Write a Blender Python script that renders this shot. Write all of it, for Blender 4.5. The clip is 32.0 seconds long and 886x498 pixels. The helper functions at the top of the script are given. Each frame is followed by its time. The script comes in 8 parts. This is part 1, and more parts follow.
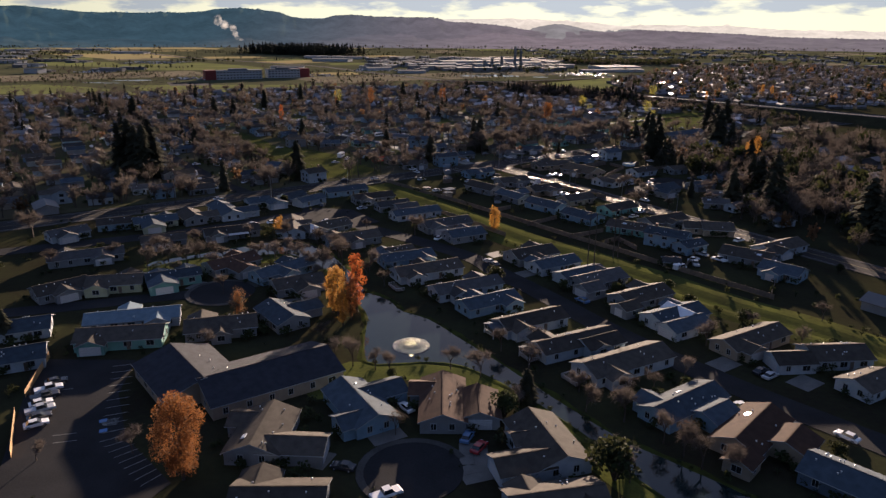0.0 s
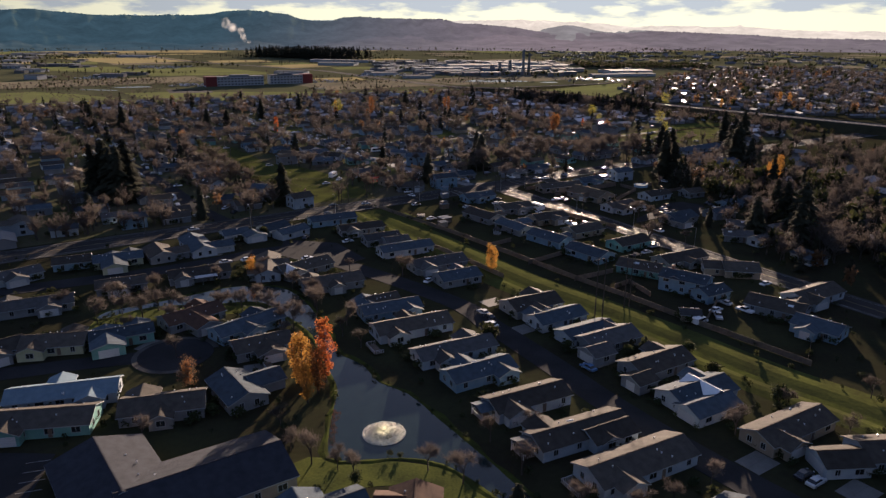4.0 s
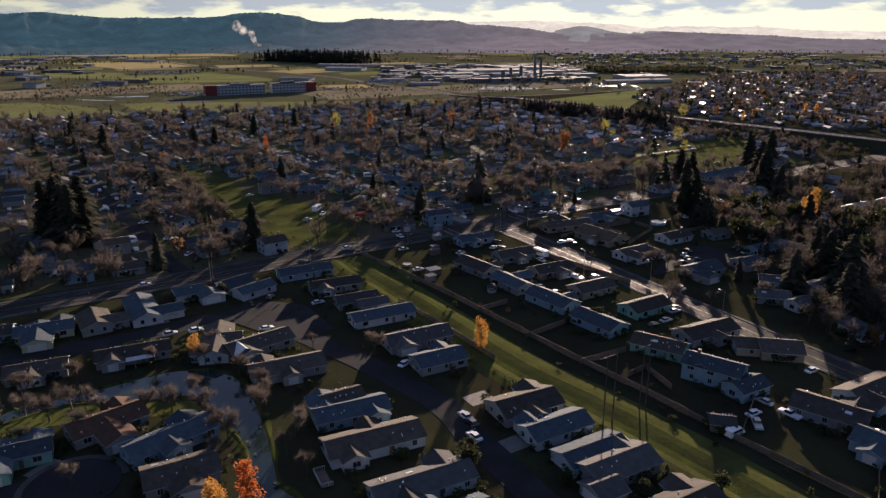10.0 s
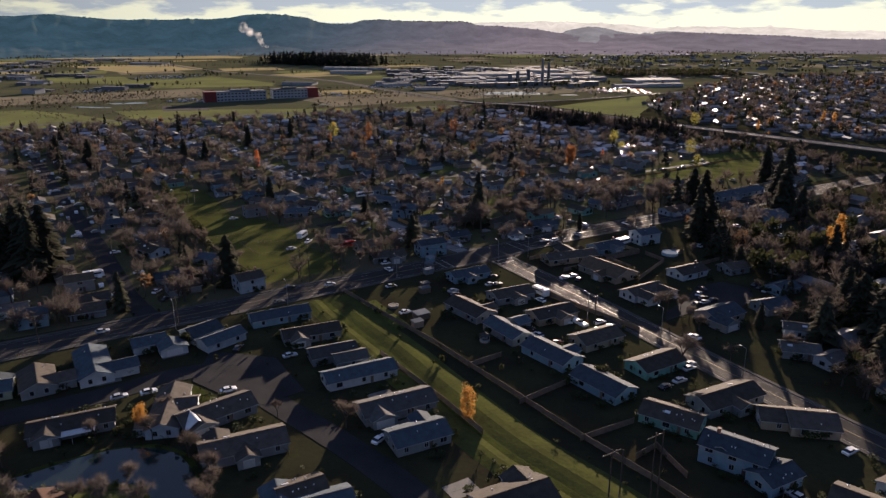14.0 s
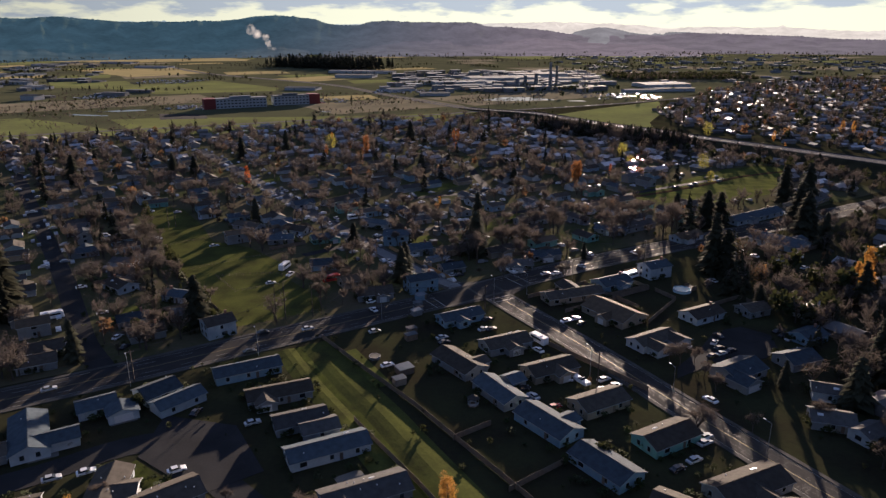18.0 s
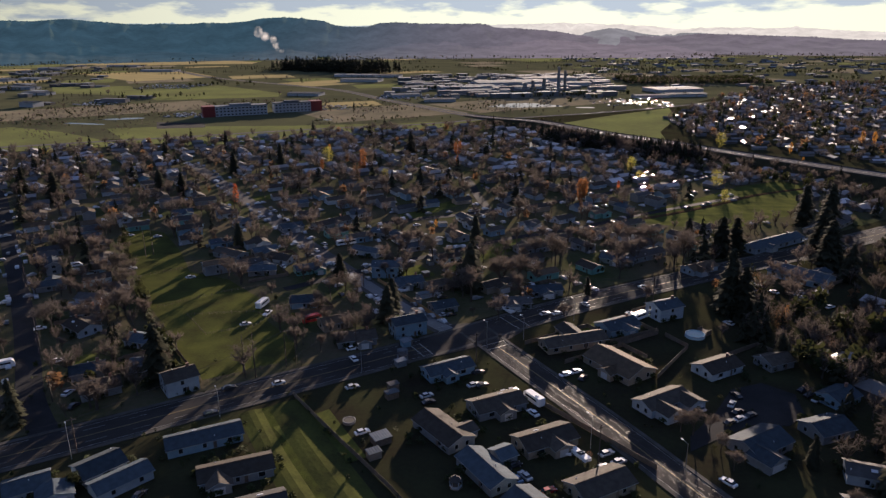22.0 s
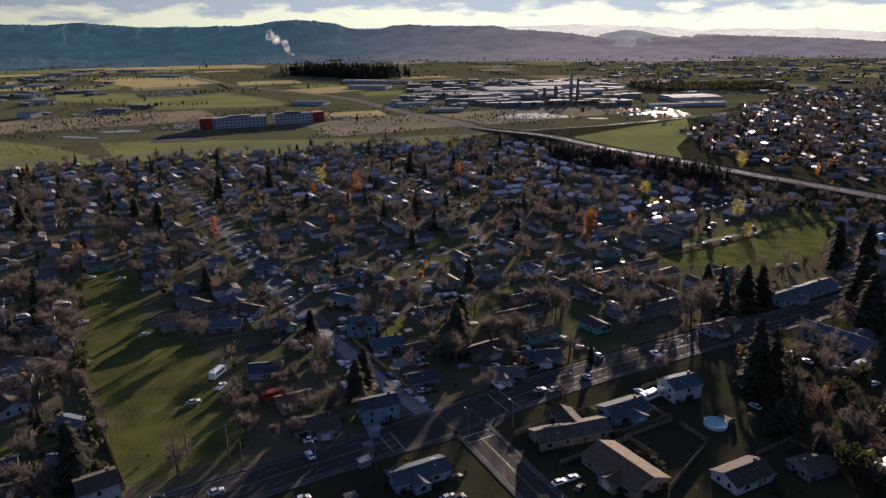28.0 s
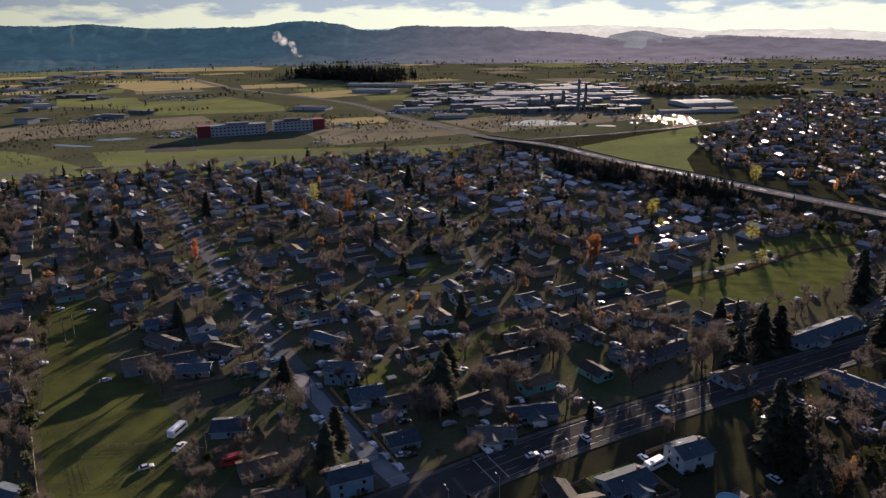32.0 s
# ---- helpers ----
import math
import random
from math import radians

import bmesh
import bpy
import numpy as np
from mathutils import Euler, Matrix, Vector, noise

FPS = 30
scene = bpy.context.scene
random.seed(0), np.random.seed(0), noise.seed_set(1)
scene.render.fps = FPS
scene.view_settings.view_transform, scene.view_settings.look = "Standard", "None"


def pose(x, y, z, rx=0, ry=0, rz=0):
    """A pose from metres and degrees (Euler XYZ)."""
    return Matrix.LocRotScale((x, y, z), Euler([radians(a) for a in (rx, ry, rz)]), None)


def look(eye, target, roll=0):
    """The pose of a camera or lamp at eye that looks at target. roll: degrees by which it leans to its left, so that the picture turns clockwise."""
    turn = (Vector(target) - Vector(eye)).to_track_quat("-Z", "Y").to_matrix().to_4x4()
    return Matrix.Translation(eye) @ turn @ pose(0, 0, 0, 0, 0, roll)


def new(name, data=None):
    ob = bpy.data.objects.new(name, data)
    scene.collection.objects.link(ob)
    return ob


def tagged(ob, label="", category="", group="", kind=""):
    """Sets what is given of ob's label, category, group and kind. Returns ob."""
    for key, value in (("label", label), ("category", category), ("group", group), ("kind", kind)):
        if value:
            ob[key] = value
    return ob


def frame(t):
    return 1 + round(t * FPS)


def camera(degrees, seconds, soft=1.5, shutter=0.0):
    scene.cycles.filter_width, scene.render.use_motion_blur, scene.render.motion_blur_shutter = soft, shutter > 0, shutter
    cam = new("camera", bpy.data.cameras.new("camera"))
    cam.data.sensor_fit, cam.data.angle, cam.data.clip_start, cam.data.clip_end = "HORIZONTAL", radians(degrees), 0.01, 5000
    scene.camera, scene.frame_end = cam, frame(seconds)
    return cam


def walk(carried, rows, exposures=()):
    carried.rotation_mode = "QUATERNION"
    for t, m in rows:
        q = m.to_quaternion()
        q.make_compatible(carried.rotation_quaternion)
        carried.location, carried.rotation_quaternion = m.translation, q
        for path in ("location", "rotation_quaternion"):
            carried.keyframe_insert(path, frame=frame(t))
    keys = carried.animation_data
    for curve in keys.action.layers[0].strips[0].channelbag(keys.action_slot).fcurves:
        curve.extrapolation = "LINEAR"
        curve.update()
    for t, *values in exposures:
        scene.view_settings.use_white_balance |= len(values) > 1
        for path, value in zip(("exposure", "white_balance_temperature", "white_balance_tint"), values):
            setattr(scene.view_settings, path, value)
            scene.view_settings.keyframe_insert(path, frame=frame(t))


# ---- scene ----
cam = camera(65.0, 32.0, 1.35)
PATH = [
    (0, (0.00, 0.00, 75.60), (0.00, 95.37, 45.53), 0.40),
    (2, (3.25, 15.36, 78.48), (2.53, 110.75, 48.46), 0.31),
    (4, (6.40, 30.38, 81.43), (4.99, 125.77, 51.43), 0.22),
    (6, (9.49, 45.15, 84.44), (7.41, 140.52, 54.44), 0.14),
    (8, (12.53, 59.73, 87.51), (9.81, 155.08, 57.50), 0.06),
    (10, (15.56, 74.19, 90.65), (12.18, 169.52, 60.62), -0.01),
    (12, (18.58, 88.60, 93.84), (14.55, 183.89, 63.79), -0.08),
    (14, (21.61, 102.98, 97.08), (16.92, 198.24, 67.02), -0.16),
    (16, (24.66, 117.39, 100.38), (19.30, 212.61, 70.31), -0.24),
    (18, (27.73, 131.83, 103.71), (21.68, 227.02, 73.65), -0.31),
    (20, (30.82, 146.34, 107.09), (24.06, 241.47, 77.04), -0.39),
    (22, (33.92, 160.90, 110.50), (26.45, 255.99, 80.47), -0.47),
    (24, (37.02, 175.51, 113.94), (28.84, 270.55, 83.93), -0.55),
    (26, (40.11, 190.16, 117.41), (31.22, 285.14, 87.41), -0.61),
    (28, (43.17, 204.83, 120.88), (33.57, 299.74, 90.90), -0.67),
    (30, (46.17, 219.46, 124.37), (35.89, 314.30, 94.38), -0.71),
    (32, (49.09, 234.02, 127.86), (38.16, 328.78, 97.84), -0.73),
]
walk(cam, [(t, look(eye, target, roll)) for t, eye, target, roll in PATH], [(0, 1.68, 5720, 20), (32, 1.64, 5380, 19)])

# ---- sky and sun ----
SUN_AZIMUTH = 12.0     # degrees to the right of +y
SUN_HEIGHT = 9.0
world = bpy.data.worlds.new("sky")
scene.world = world
world.use_nodes = True
wn = world.node_tree
sky = wn.nodes.new("ShaderNodeTexSky")
sky.sky_type = "NISHITA"
sky.sun_disc = False
sky.sun_elevation = radians(SUN_HEIGHT)
sky.sun_rotation = radians(SUN_AZIMUTH)
sky.air_density, sky.dust_density, sky.ozone_density = 1.2, 1.5, 1.0
veil = wn.nodes.new("ShaderNodeMix")        # thin broken cloud over the clear sky
veil.data_type = "RGBA"
veil.inputs["Factor"].default_value = 0.8
veil.inputs["B"].default_value = (0.62, 0.81, 1.40, 1)
wn.links.new(sky.outputs[0], veil.inputs["A"])
# broken cloud low over the horizon, brightest towards the sun
where, grain, bank = wn.nodes.new("ShaderNodeTexCoord"), wn.nodes.new("ShaderNodeTexNoise"), wn.nodes.new("ShaderNodeMapping")
bank.inputs["Scale"].default_value = (15.0, 15.0, 62.0)
grain.inputs["Scale"].default_value, grain.inputs["Detail"].default_value, grain.inputs["Roughness"].default_value = 1.0, 7, 0.55
wn.links.new(where.outputs["Generated"], bank.inputs["Vector"])
wn.links.new(bank.outputs[0], grain.inputs["Vector"])
ramp = wn.nodes.new("ShaderNodeValToRGB")
ramp.color_ramp.elements[0].position, ramp.color_ramp.elements[0].color = 0.41, (0.50, 0.53, 0.48, 1)
ramp.color_ramp.elements[1].position, ramp.color_ramp.elements[1].color = 0.55, (1.0, 0.94, 0.58, 1)
height = wn.nodes.new("ShaderNodeSeparateXYZ")
wn.links.new(where.outputs["Generated"], height.inputs[0])
thick = wn.nodes.new("ShaderNodeMath")       # more cloud higher up, clear gold above the hills
thick.operation = "MULTIPLY_ADD"
thick.inputs[1].default_value = -10.5
wn.links.new(height.outputs["Z"], thick.inputs[0])
base = wn.nodes.new("ShaderNodeMath")
base.operation = "ADD"
base.inputs[1].default_value = 0.27
wn.links.new(grain.outputs[0], base.inputs[0])
wn.links.new(base.outputs[0], thick.inputs[2])
wn.links.new(thick.outputs[0], ramp.inputs[0])
glow = wn.nodes.new("ShaderNodeVectorMath")
glow.operation = "DOT_PRODUCT"
glow.inputs[1].default_value = (math.sin(radians(SUN_AZIMUTH)), math.cos(radians(SUN_AZIMUTH)), 0.0)
wn.links.new(where.outputs["Generated"], glow.inputs[0])
lift = wn.nodes.new("ShaderNodeMapRange")
lift.inputs["From Min"].default_value, lift.inputs["From Max"].default_value = 0.3, 1.0
lift.inputs["To Min"].default_value, lift.inputs["To Max"].default_value = 0.7, 6.2
wn.links.new(glow.outputs["Value"], lift.inputs["Value"])
shine = wn.nodes.new("ShaderNodeVectorMath")
shine.operation = "SCALE"
wn.links.new(ramp.outputs[0], shine.inputs[0])
wn.links.new(lift.outputs[0], shine.inputs["Scale"])
split, low = wn.nodes.new("ShaderNodeSeparateXYZ"), wn.nodes.new("ShaderNodeMapRange")
wn.links.new(where.outputs["Generated"], split.inputs[0])
low.inputs["From Min"].default_value, low.inputs["From Max"].default_value = 0.06, 0.22
low.inputs["To Min"].default_value, low.inputs["To Max"].default_value = 1.0, 0.0
wn.links.new(split.outputs["Z"], low.inputs["Value"])
cover = wn.nodes.new("ShaderNodeMix")
cover.data_type = "RGBA"
wn.links.new(low.outputs[0], cover.inputs["Factor"])
wn.links.new(veil.outputs["Result"], cover.inputs["A"])
wn.links.new(shine.outputs[0], cover.inputs["B"])
wn.links.new(cover.outputs["Result"], wn.nodes["Background"].inputs[0])
wn.nodes["Background"].inputs[1].default_value = 0.06
sun = new("sun", bpy.data.lights.new("sun", "SUN"))
sun.data.energy, sun.data.angle, sun.data.color = 5.0, radians(0.8), (1.0, 0.74, 0.47)
az, el = radians(SUN_AZIMUTH), radians(SUN_HEIGHT)
toward = Vector((math.sin(az) * math.cos(el), math.cos(az) * math.cos(el), math.sin(el)))
sun.matrix_world = look(toward * 900, (0, 0, 0))

# ---- materials ----
def mat(name, a, b=None, rough=0.8, scale=4.0, fine=40.0, bump=0.0, metal=0.0, spread=0.0, spec=0.4):
    """A surface of two colours mixed by coarse and fine noise; spread: how far single objects differ in brightness."""
    m = bpy.data.materials.new(name)
    m.use_nodes = True
    n, l = m.node_tree.nodes, m.node_tree.links
    s = n["Principled BSDF"]
    b = b or tuple(c * 0.7 for c in a)
    co = n.new("ShaderNodeTexCoord")
    t1, t2 = n.new("ShaderNodeTexNoise"), n.new("ShaderNodeTexNoise")
    t1.inputs["Scale"].default_value, t2.inputs["Scale"].default_value = scale, fine
    t1.inputs["Detail"].default_value, t2.inputs["Detail"].default_value = 6, 3
    l.new(co.outputs["Object"], t1.inputs["Vector"])
    l.new(co.outputs["Object"], t2.inputs["Vector"])
    add = n.new("ShaderNodeMath")
    add.operation = "MULTIPLY_ADD"
    l.new(t2.outputs[0], add.inputs[0])
    add.inputs[1].default_value = 0.45
    l.new(t1.outputs[0], add.inputs[2])
    mp = n.new("ShaderNodeMapRange")
    mp.inputs["From Min"].default_value, mp.inputs["From Max"].default_value = 0.5, 0.95
    l.new(add.outputs[0], mp.inputs["Value"])
    mix = n.new("ShaderNodeMix")
    mix.data_type = "RGBA"
    mix.inputs["A"].default_value, mix.inputs["B"].default_value = (*a, 1), (*b, 1)
    l.new(mp.outputs[0], mix.inputs["Factor"])
    out = mix.outputs["Result"]
    if spread:
        oi, mr, hs = n.new("ShaderNodeObjectInfo"), n.new("ShaderNodeMapRange"), n.new("ShaderNodeHueSaturation")
        mr.inputs["To Min"].default_value, mr.inputs["To Max"].default_value = 1 - spread, 1 + spread
        l.new(oi.outputs["Random"], mr.inputs["Value"])
        l.new(mr.outputs[0], hs.inputs["Value"])
        l.new(out, hs.inputs["Color"])
        out = hs.outputs[0]
    l.new(out, s.inputs["Base Color"])
    s.inputs["Roughness"].default_value = rough
    s.inputs["Metallic"].default_value = metal
    s.inputs["Specular IOR Level"].default_value = spec
    if bump:
        bp = n.new("ShaderNodeBump")
        bp.inputs["Strength"].default_value = bump
        bp.inputs["Distance"].default_value = 0.05
        l.new(t2.outputs[0], bp.inputs["Height"])
        l.new(bp.outputs[0], s.inputs["Normal"])
    return m


def shingle_mat(name, a, b):
    """Asphalt shingles: granular, with faint courses down the slope."""
    m = mat(name, a, b, 0.92, 0.6, 9.0, 0.25, spread=0.3, spec=0.12)
    n, l = m.node_tree.nodes, m.node_tree.links
    co, wv, bp = n.new("ShaderNodeTexCoord"), n.new("ShaderNodeTexWave"), n.new("ShaderNodeBump")
    wv.bands_direction = "Y"
    wv.inputs["Scale"].default_value, wv.inputs["Distortion"].default_value = 2.2, 0.6
    l.new(co.outputs["Object"], wv.inputs["Vector"])
    bp.inputs["Strength"].default_value, bp.inputs["Distance"].default_value = 0.3, 0.03
    l.new(wv.outputs[0], bp.inputs["Height"])
    l.new(bp.outputs[0], n["Principled BSDF"].inputs["Normal"])
    return m


def siding_mat(name, a):
    """Lapped boards with a little grime."""
    m = mat(name, a, tuple(c * 0.75 for c in a), 0.6, 0.5, 6.0, spread=0.08)
    n, l = m.node_tree.nodes, m.node_tree.links
    co, wv, bp = n.new("ShaderNodeTexCoord"), n.new("ShaderNodeTexWave"), n.new("ShaderNodeBump")
    wv.bands_direction, wv.wave_profile = "Z", "SAW"
    wv.inputs["Scale"].default_value = 1.6
    l.new(co.outputs["Object"], wv.inputs["Vector"])
    bp.inputs["Strength"].default_value, bp.inputs["Distance"].default_value = 0.4, 0.03
    l.new(wv.outputs[0], bp.inputs["Height"])
    l.new(bp.outputs[0], n["Principled BSDF"].inputs["Normal"])
    return m


ROOF = {
    "slate": shingle_mat("slate_blue_shingles", (0.066, 0.086, 0.105), (0.04, 0.053, 0.066)),
    "grey": shingle_mat("grey_shingles", (0.084, 0.082, 0.08), (0.052, 0.051, 0.05)),
    "brown": shingle_mat("brown_grey_shingles", (0.08, 0.07, 0.058), (0.047, 0.041, 0.034)),
    "redbrown": shingle_mat("red_brown_shingles", (0.085, 0.05, 0.034), (0.052, 0.031, 0.023)),
    "dark": shingle_mat("dark_navy_shingles", (0.045, 0.048, 0.058), (0.028, 0.03, 0.036)),
    "pale": shingle_mat("pale_blue_metal_sheets", (0.16, 0.215, 0.25), (0.115, 0.16, 0.195)),
    "white": shingle_mat("white_metal_sheets", (0.70, 0.71, 0.70), (0.55, 0.56, 0.56)),
    "tan": shingle_mat("tan_shingles", (0.115, 0.086, 0.057), (0.07, 0.053, 0.037)),
}
WALL = {
    "white": siding_mat("white_siding", (0.36, 0.41, 0.45)),
    "grey": siding_mat("grey_siding", (0.20, 0.215, 0.23)),
    "blue": siding_mat("blue_grey_siding", (0.19, 0.29, 0.37)),
    "dblue": siding_mat("deep_blue_siding", (0.10, 0.14, 0.19)),
    "teal": siding_mat("teal_siding", (0.15, 0.32, 0.29)),
    "green": siding_mat("pale_green_siding", (0.36, 0.39, 0.27)),
    "tan": siding_mat("tan_siding", (0.26, 0.22, 0.17)),
}
M_TRIM = mat("white_painted_trim", (0.34, 0.37, 0.39), rough=0.5, spread=0.05)
M_DOOR = mat("painted_door", (0.12, 0.09, 0.07), rough=0.45, spread=0.4)
M_GARAGE = mat("white_garage_door", (0.50, 0.51, 0.52), rough=0.5, spread=0.1)
M_GLASS = mat("dark_window_glass", (0.02, 0.025, 0.03), rough=0.06, spec=0.7)
M_SKYL = mat("skylight_dome", (0.75, 0.78, 0.80), rough=0.12, spec=0.8)
M_VENT = mat("galvanised_vent", (0.72, 0.72, 0.70), rough=0.3, metal=0.6)
M_BRICK = mat("chimney_brick", (0.30, 0.16, 0.11), scale=3)
M_ASPHALT = mat("worn_asphalt", (0.056, 0.053, 0.05), (0.03, 0.029, 0.028), 0.95, 0.06, 3.0, 0.5, spec=0.03)
M_ASPHALT2 = mat("dark_asphalt", (0.04, 0.04, 0.041), (0.025, 0.025, 0.026), 0.95, 0.1, 3.0, 0.5, spec=0.03)
M_CONC = mat("concrete", (0.17, 0.165, 0.15), (0.105, 0.10, 0.09), 0.9, 0.3, 4.0, 0.2)
M_LINE = mat("white_road_paint", (0.36, 0.36, 0.34), (0.16, 0.16, 0.15), 0.6, 1.0, 8.0)
M_YELLOW = mat("yellow_road_paint", (0.26, 0.19, 0.06), (0.14, 0.11, 0.045), 0.6, 1.0, 8.0)
M_BLUEP = mat("blue_bay_paint", (0.10, 0.25, 0.55), rough=0.6)
M_GRASS = mat("bright_grass", (0.105, 0.118, 0.03), (0.044, 0.052, 0.019), 1.0, 0.11, 1.7, 1.0, spec=0.0)
M_LAWN = mat("lawn", (0.065, 0.078, 0.018), (0.03, 0.034, 0.014), 1.0, 0.2, 2.0, 1.0, spec=0.0)
M_FARGRASS = mat("far_meadow", (0.16, 0.185, 0.055), (0.10, 0.11, 0.045), 1.0, 0.012, 0.15, 0.0, spec=0.0)
M_STRAW = mat("dry_meadow", (0.36, 0.30, 0.13), (0.25, 0.21, 0.10), 1.0, 0.012, 0.2, 0.0, spec=0.0)
M_SCRUB = mat("brown_scrub", (0.19, 0.165, 0.11), (0.11, 0.105, 0.068), 1.0, 0.02, 0.4, 0.2, spec=0.0)
M_DULL = mat("dull_winter_field", (0.105, 0.108, 0.058), (0.068, 0.07, 0.042), 1.0, 0.012, 0.3, 0.1, spec=0.0)
M_MEADOW = mat("rough_meadow_grass", (0.088, 0.097, 0.027), (0.046, 0.048, 0.02), 1.0, 0.09, 1.1, 1.0, spec=0.0)
M_MULCH = mat("leaf_litter", (0.085, 0.055, 0.03), (0.04, 0.03, 0.02), 1.0, 0.5, 5.0, 0.6, spec=0.0)
M_WOOD = mat("weathered_wood", (0.17, 0.13, 0.095), (0.10, 0.08, 0.06), 0.85, 1.0, 14.0, 0.2, spread=0.15)
M_CEDAR = mat("new_cedar", (0.40, 0.25, 0.11), (0.30, 0.18, 0.08), 0.8, 1.0, 14.0, 0.2, spread=0.1)
M_POLE = mat("tarred_pole", (0.07, 0.055, 0.045), rough=0.9, scale=2)
M_STEEL = mat("grey_steel", (0.32, 0.33, 0.34), rough=0.45, metal=0.6)
M_BARK = mat("bark", (0.075, 0.058, 0.045), (0.045, 0.035, 0.028), 0.95, 3.0, 30.0, 0.4)
M_TWIG = mat("bare_twigs", (0.12, 0.104, 0.09), (0.076, 0.066, 0.058), 0.95, 0.5, 6.0, spread=0.3, spec=0.1)
M_NEEDLE = mat("conifer_needles", (0.044, 0.044, 0.028), (0.024, 0.026, 0.017), 1.0, 1.0, 8.0, spread=0.3, spec=0.02)
M_SHRUB = mat("evergreen_leaves", (0.034, 0.046, 0.018), (0.019, 0.028, 0.013), 0.95, 1.0, 8.0, spread=0.35, spec=0.05)
M_WATER = mat("pond_water", (0.018, 0.03, 0.03), rough=0.05, scale=0.4, fine=1.5, bump=0.02, spec=0.5)
M_FOAM = mat("sunlit_spray", (0.85, 0.82, 0.70), rough=0.5)
M_TYRE = mat("tyre_rubber", (0.02, 0.02, 0.02), rough=0.85)
M_REDPANEL = mat("red_cladding", (0.20, 0.03, 0.028), rough=0.55)
M_GREYPANEL = mat("grey_cladding", (0.42, 0.44, 0.46), rough=0.5)
M_METALROOF = mat("pale_metal_roof", (0.17, 0.185, 0.20), (0.10, 0.115, 0.125), 0.9, 0.03, 0.6, spread=0.4, spec=0.02)


# grass, twigs and scrub shine along their fibres against a low sun
for m, k in ((M_GRASS, 0.006), (M_LAWN, 0.006), (M_FARGRASS, 0.012), (M_STRAW, 0.012), (M_SCRUB, 0.02), (M_TWIG, 0.10), (M_SHRUB, 0.06)):
    fuzz = m.node_tree.nodes["Principled BSDF"].inputs
    fuzz["Sheen Weight"].default_value, fuzz["Sheen Roughness"].default_value = k, 0.5
    fuzz["Sheen Tint"].default_value = (1.0, 0.9, 0.75, 1)


def leaf_mat(name, a, b):
    """Thin autumn leaves that let some sun through."""
    m = mat(name, a, b, 0.7, 0.35, 5.0, spread=0.12, spec=0.2)
    n, l = m.node_tree.nodes, m.node_tree.links
    tr, mx = n.new("ShaderNodeBsdfTranslucent"), n.new("ShaderNodeMixShader")
    tr.inputs["Color"].default_value = (*a, 1)
    mx.inputs[0].default_value = 0.45
    l.new(n["Principled BSDF"].outputs[0], mx.inputs[1])
    l.new(tr.outputs[0], mx.inputs[2])
    l.new(mx.outputs[0], n["Material Output"].inputs["Surface"])
    return m


M_ORANGE = leaf_mat("orange_leaves", (0.23, 0.10, 0.032), (0.13, 0.055, 0.02))
M_GOLD = leaf_mat("gold_leaves", (0.40, 0.21, 0.04), (0.24, 0.11, 0.028))
M_RED = leaf_mat("red_leaves", (0.40, 0.12, 0.028), (0.27, 0.06, 0.02))
M_RUST = leaf_mat("rust_leaves", (0.15, 0.085, 0.04), (0.09, 0.05, 0.027))
def sun_through(m, k, tint):
    """Fine twigs and small leaves that pass some of the sun on to the side turned from it."""
    n, l = m.node_tree.nodes, m.node_tree.links
    tr, mx = n.new("ShaderNodeBsdfTranslucent"), n.new("ShaderNodeMixShader")
    tr.inputs["Color"].default_value = (*tint, 1)
    mx.inputs[0].default_value = k
    l.new(n["Principled BSDF"].outputs[0], mx.inputs[1])
    l.new(tr.outputs[0], mx.inputs[2])
    l.new(mx.outputs[0], n["Material Output"].inputs["Surface"])


sun_through(M_TWIG, 0.28, (0.125, 0.104, 0.09))
sun_through(M_SHRUB, 0.14, (0.075, 0.08, 0.03))
M_OLIVE = leaf_mat("yellow_green_leaves", (0.28, 0.26, 0.05), (0.16, 0.15, 0.03))
PAINT = {k: mat(k + "_car_paint", c, tuple(v * 0.95 for v in c), 0.25, spec=0.7) for k, c in (("white", (0.78, 0.78, 0.78)), ("silver", (0.45, 0.46, 0.47)), ("dark", (0.03, 0.03, 0.035)), ("blue", (0.10, 0.18, 0.32)), ("red", (0.32, 0.03, 0.03)))}
M_FARROOF = mat("mixed_far_roofs", (0.19, 0.18, 0.175), (0.11, 0.108, 0.105), 0.6, 0.02, 0.6, spec=0.6)
M_FARWALL = mat("mixed_far_walls", (0.26, 0.26, 0.26), (0.17, 0.17, 0.175), 0.7, 0.02, 0.6)
M_FARCAR = mat("distant_car_paint", (0.40, 0.41, 0.42), (0.22, 0.23, 0.25), 0.22, 0.3, 2.0, spec=0.9)
M_SHEDROOF = mat("mixed_shed_roofs", (0.24, 0.255, 0.27), (0.14, 0.155, 0.17), 0.9, 0.02, 0.4, spec=0.02)
M_GLINT = mat("pale_metal_home_roofs", (0.50, 0.50, 0.52), (0.30, 0.30, 0.32), 0.33, 0.05, 0.8, metal=0.8)
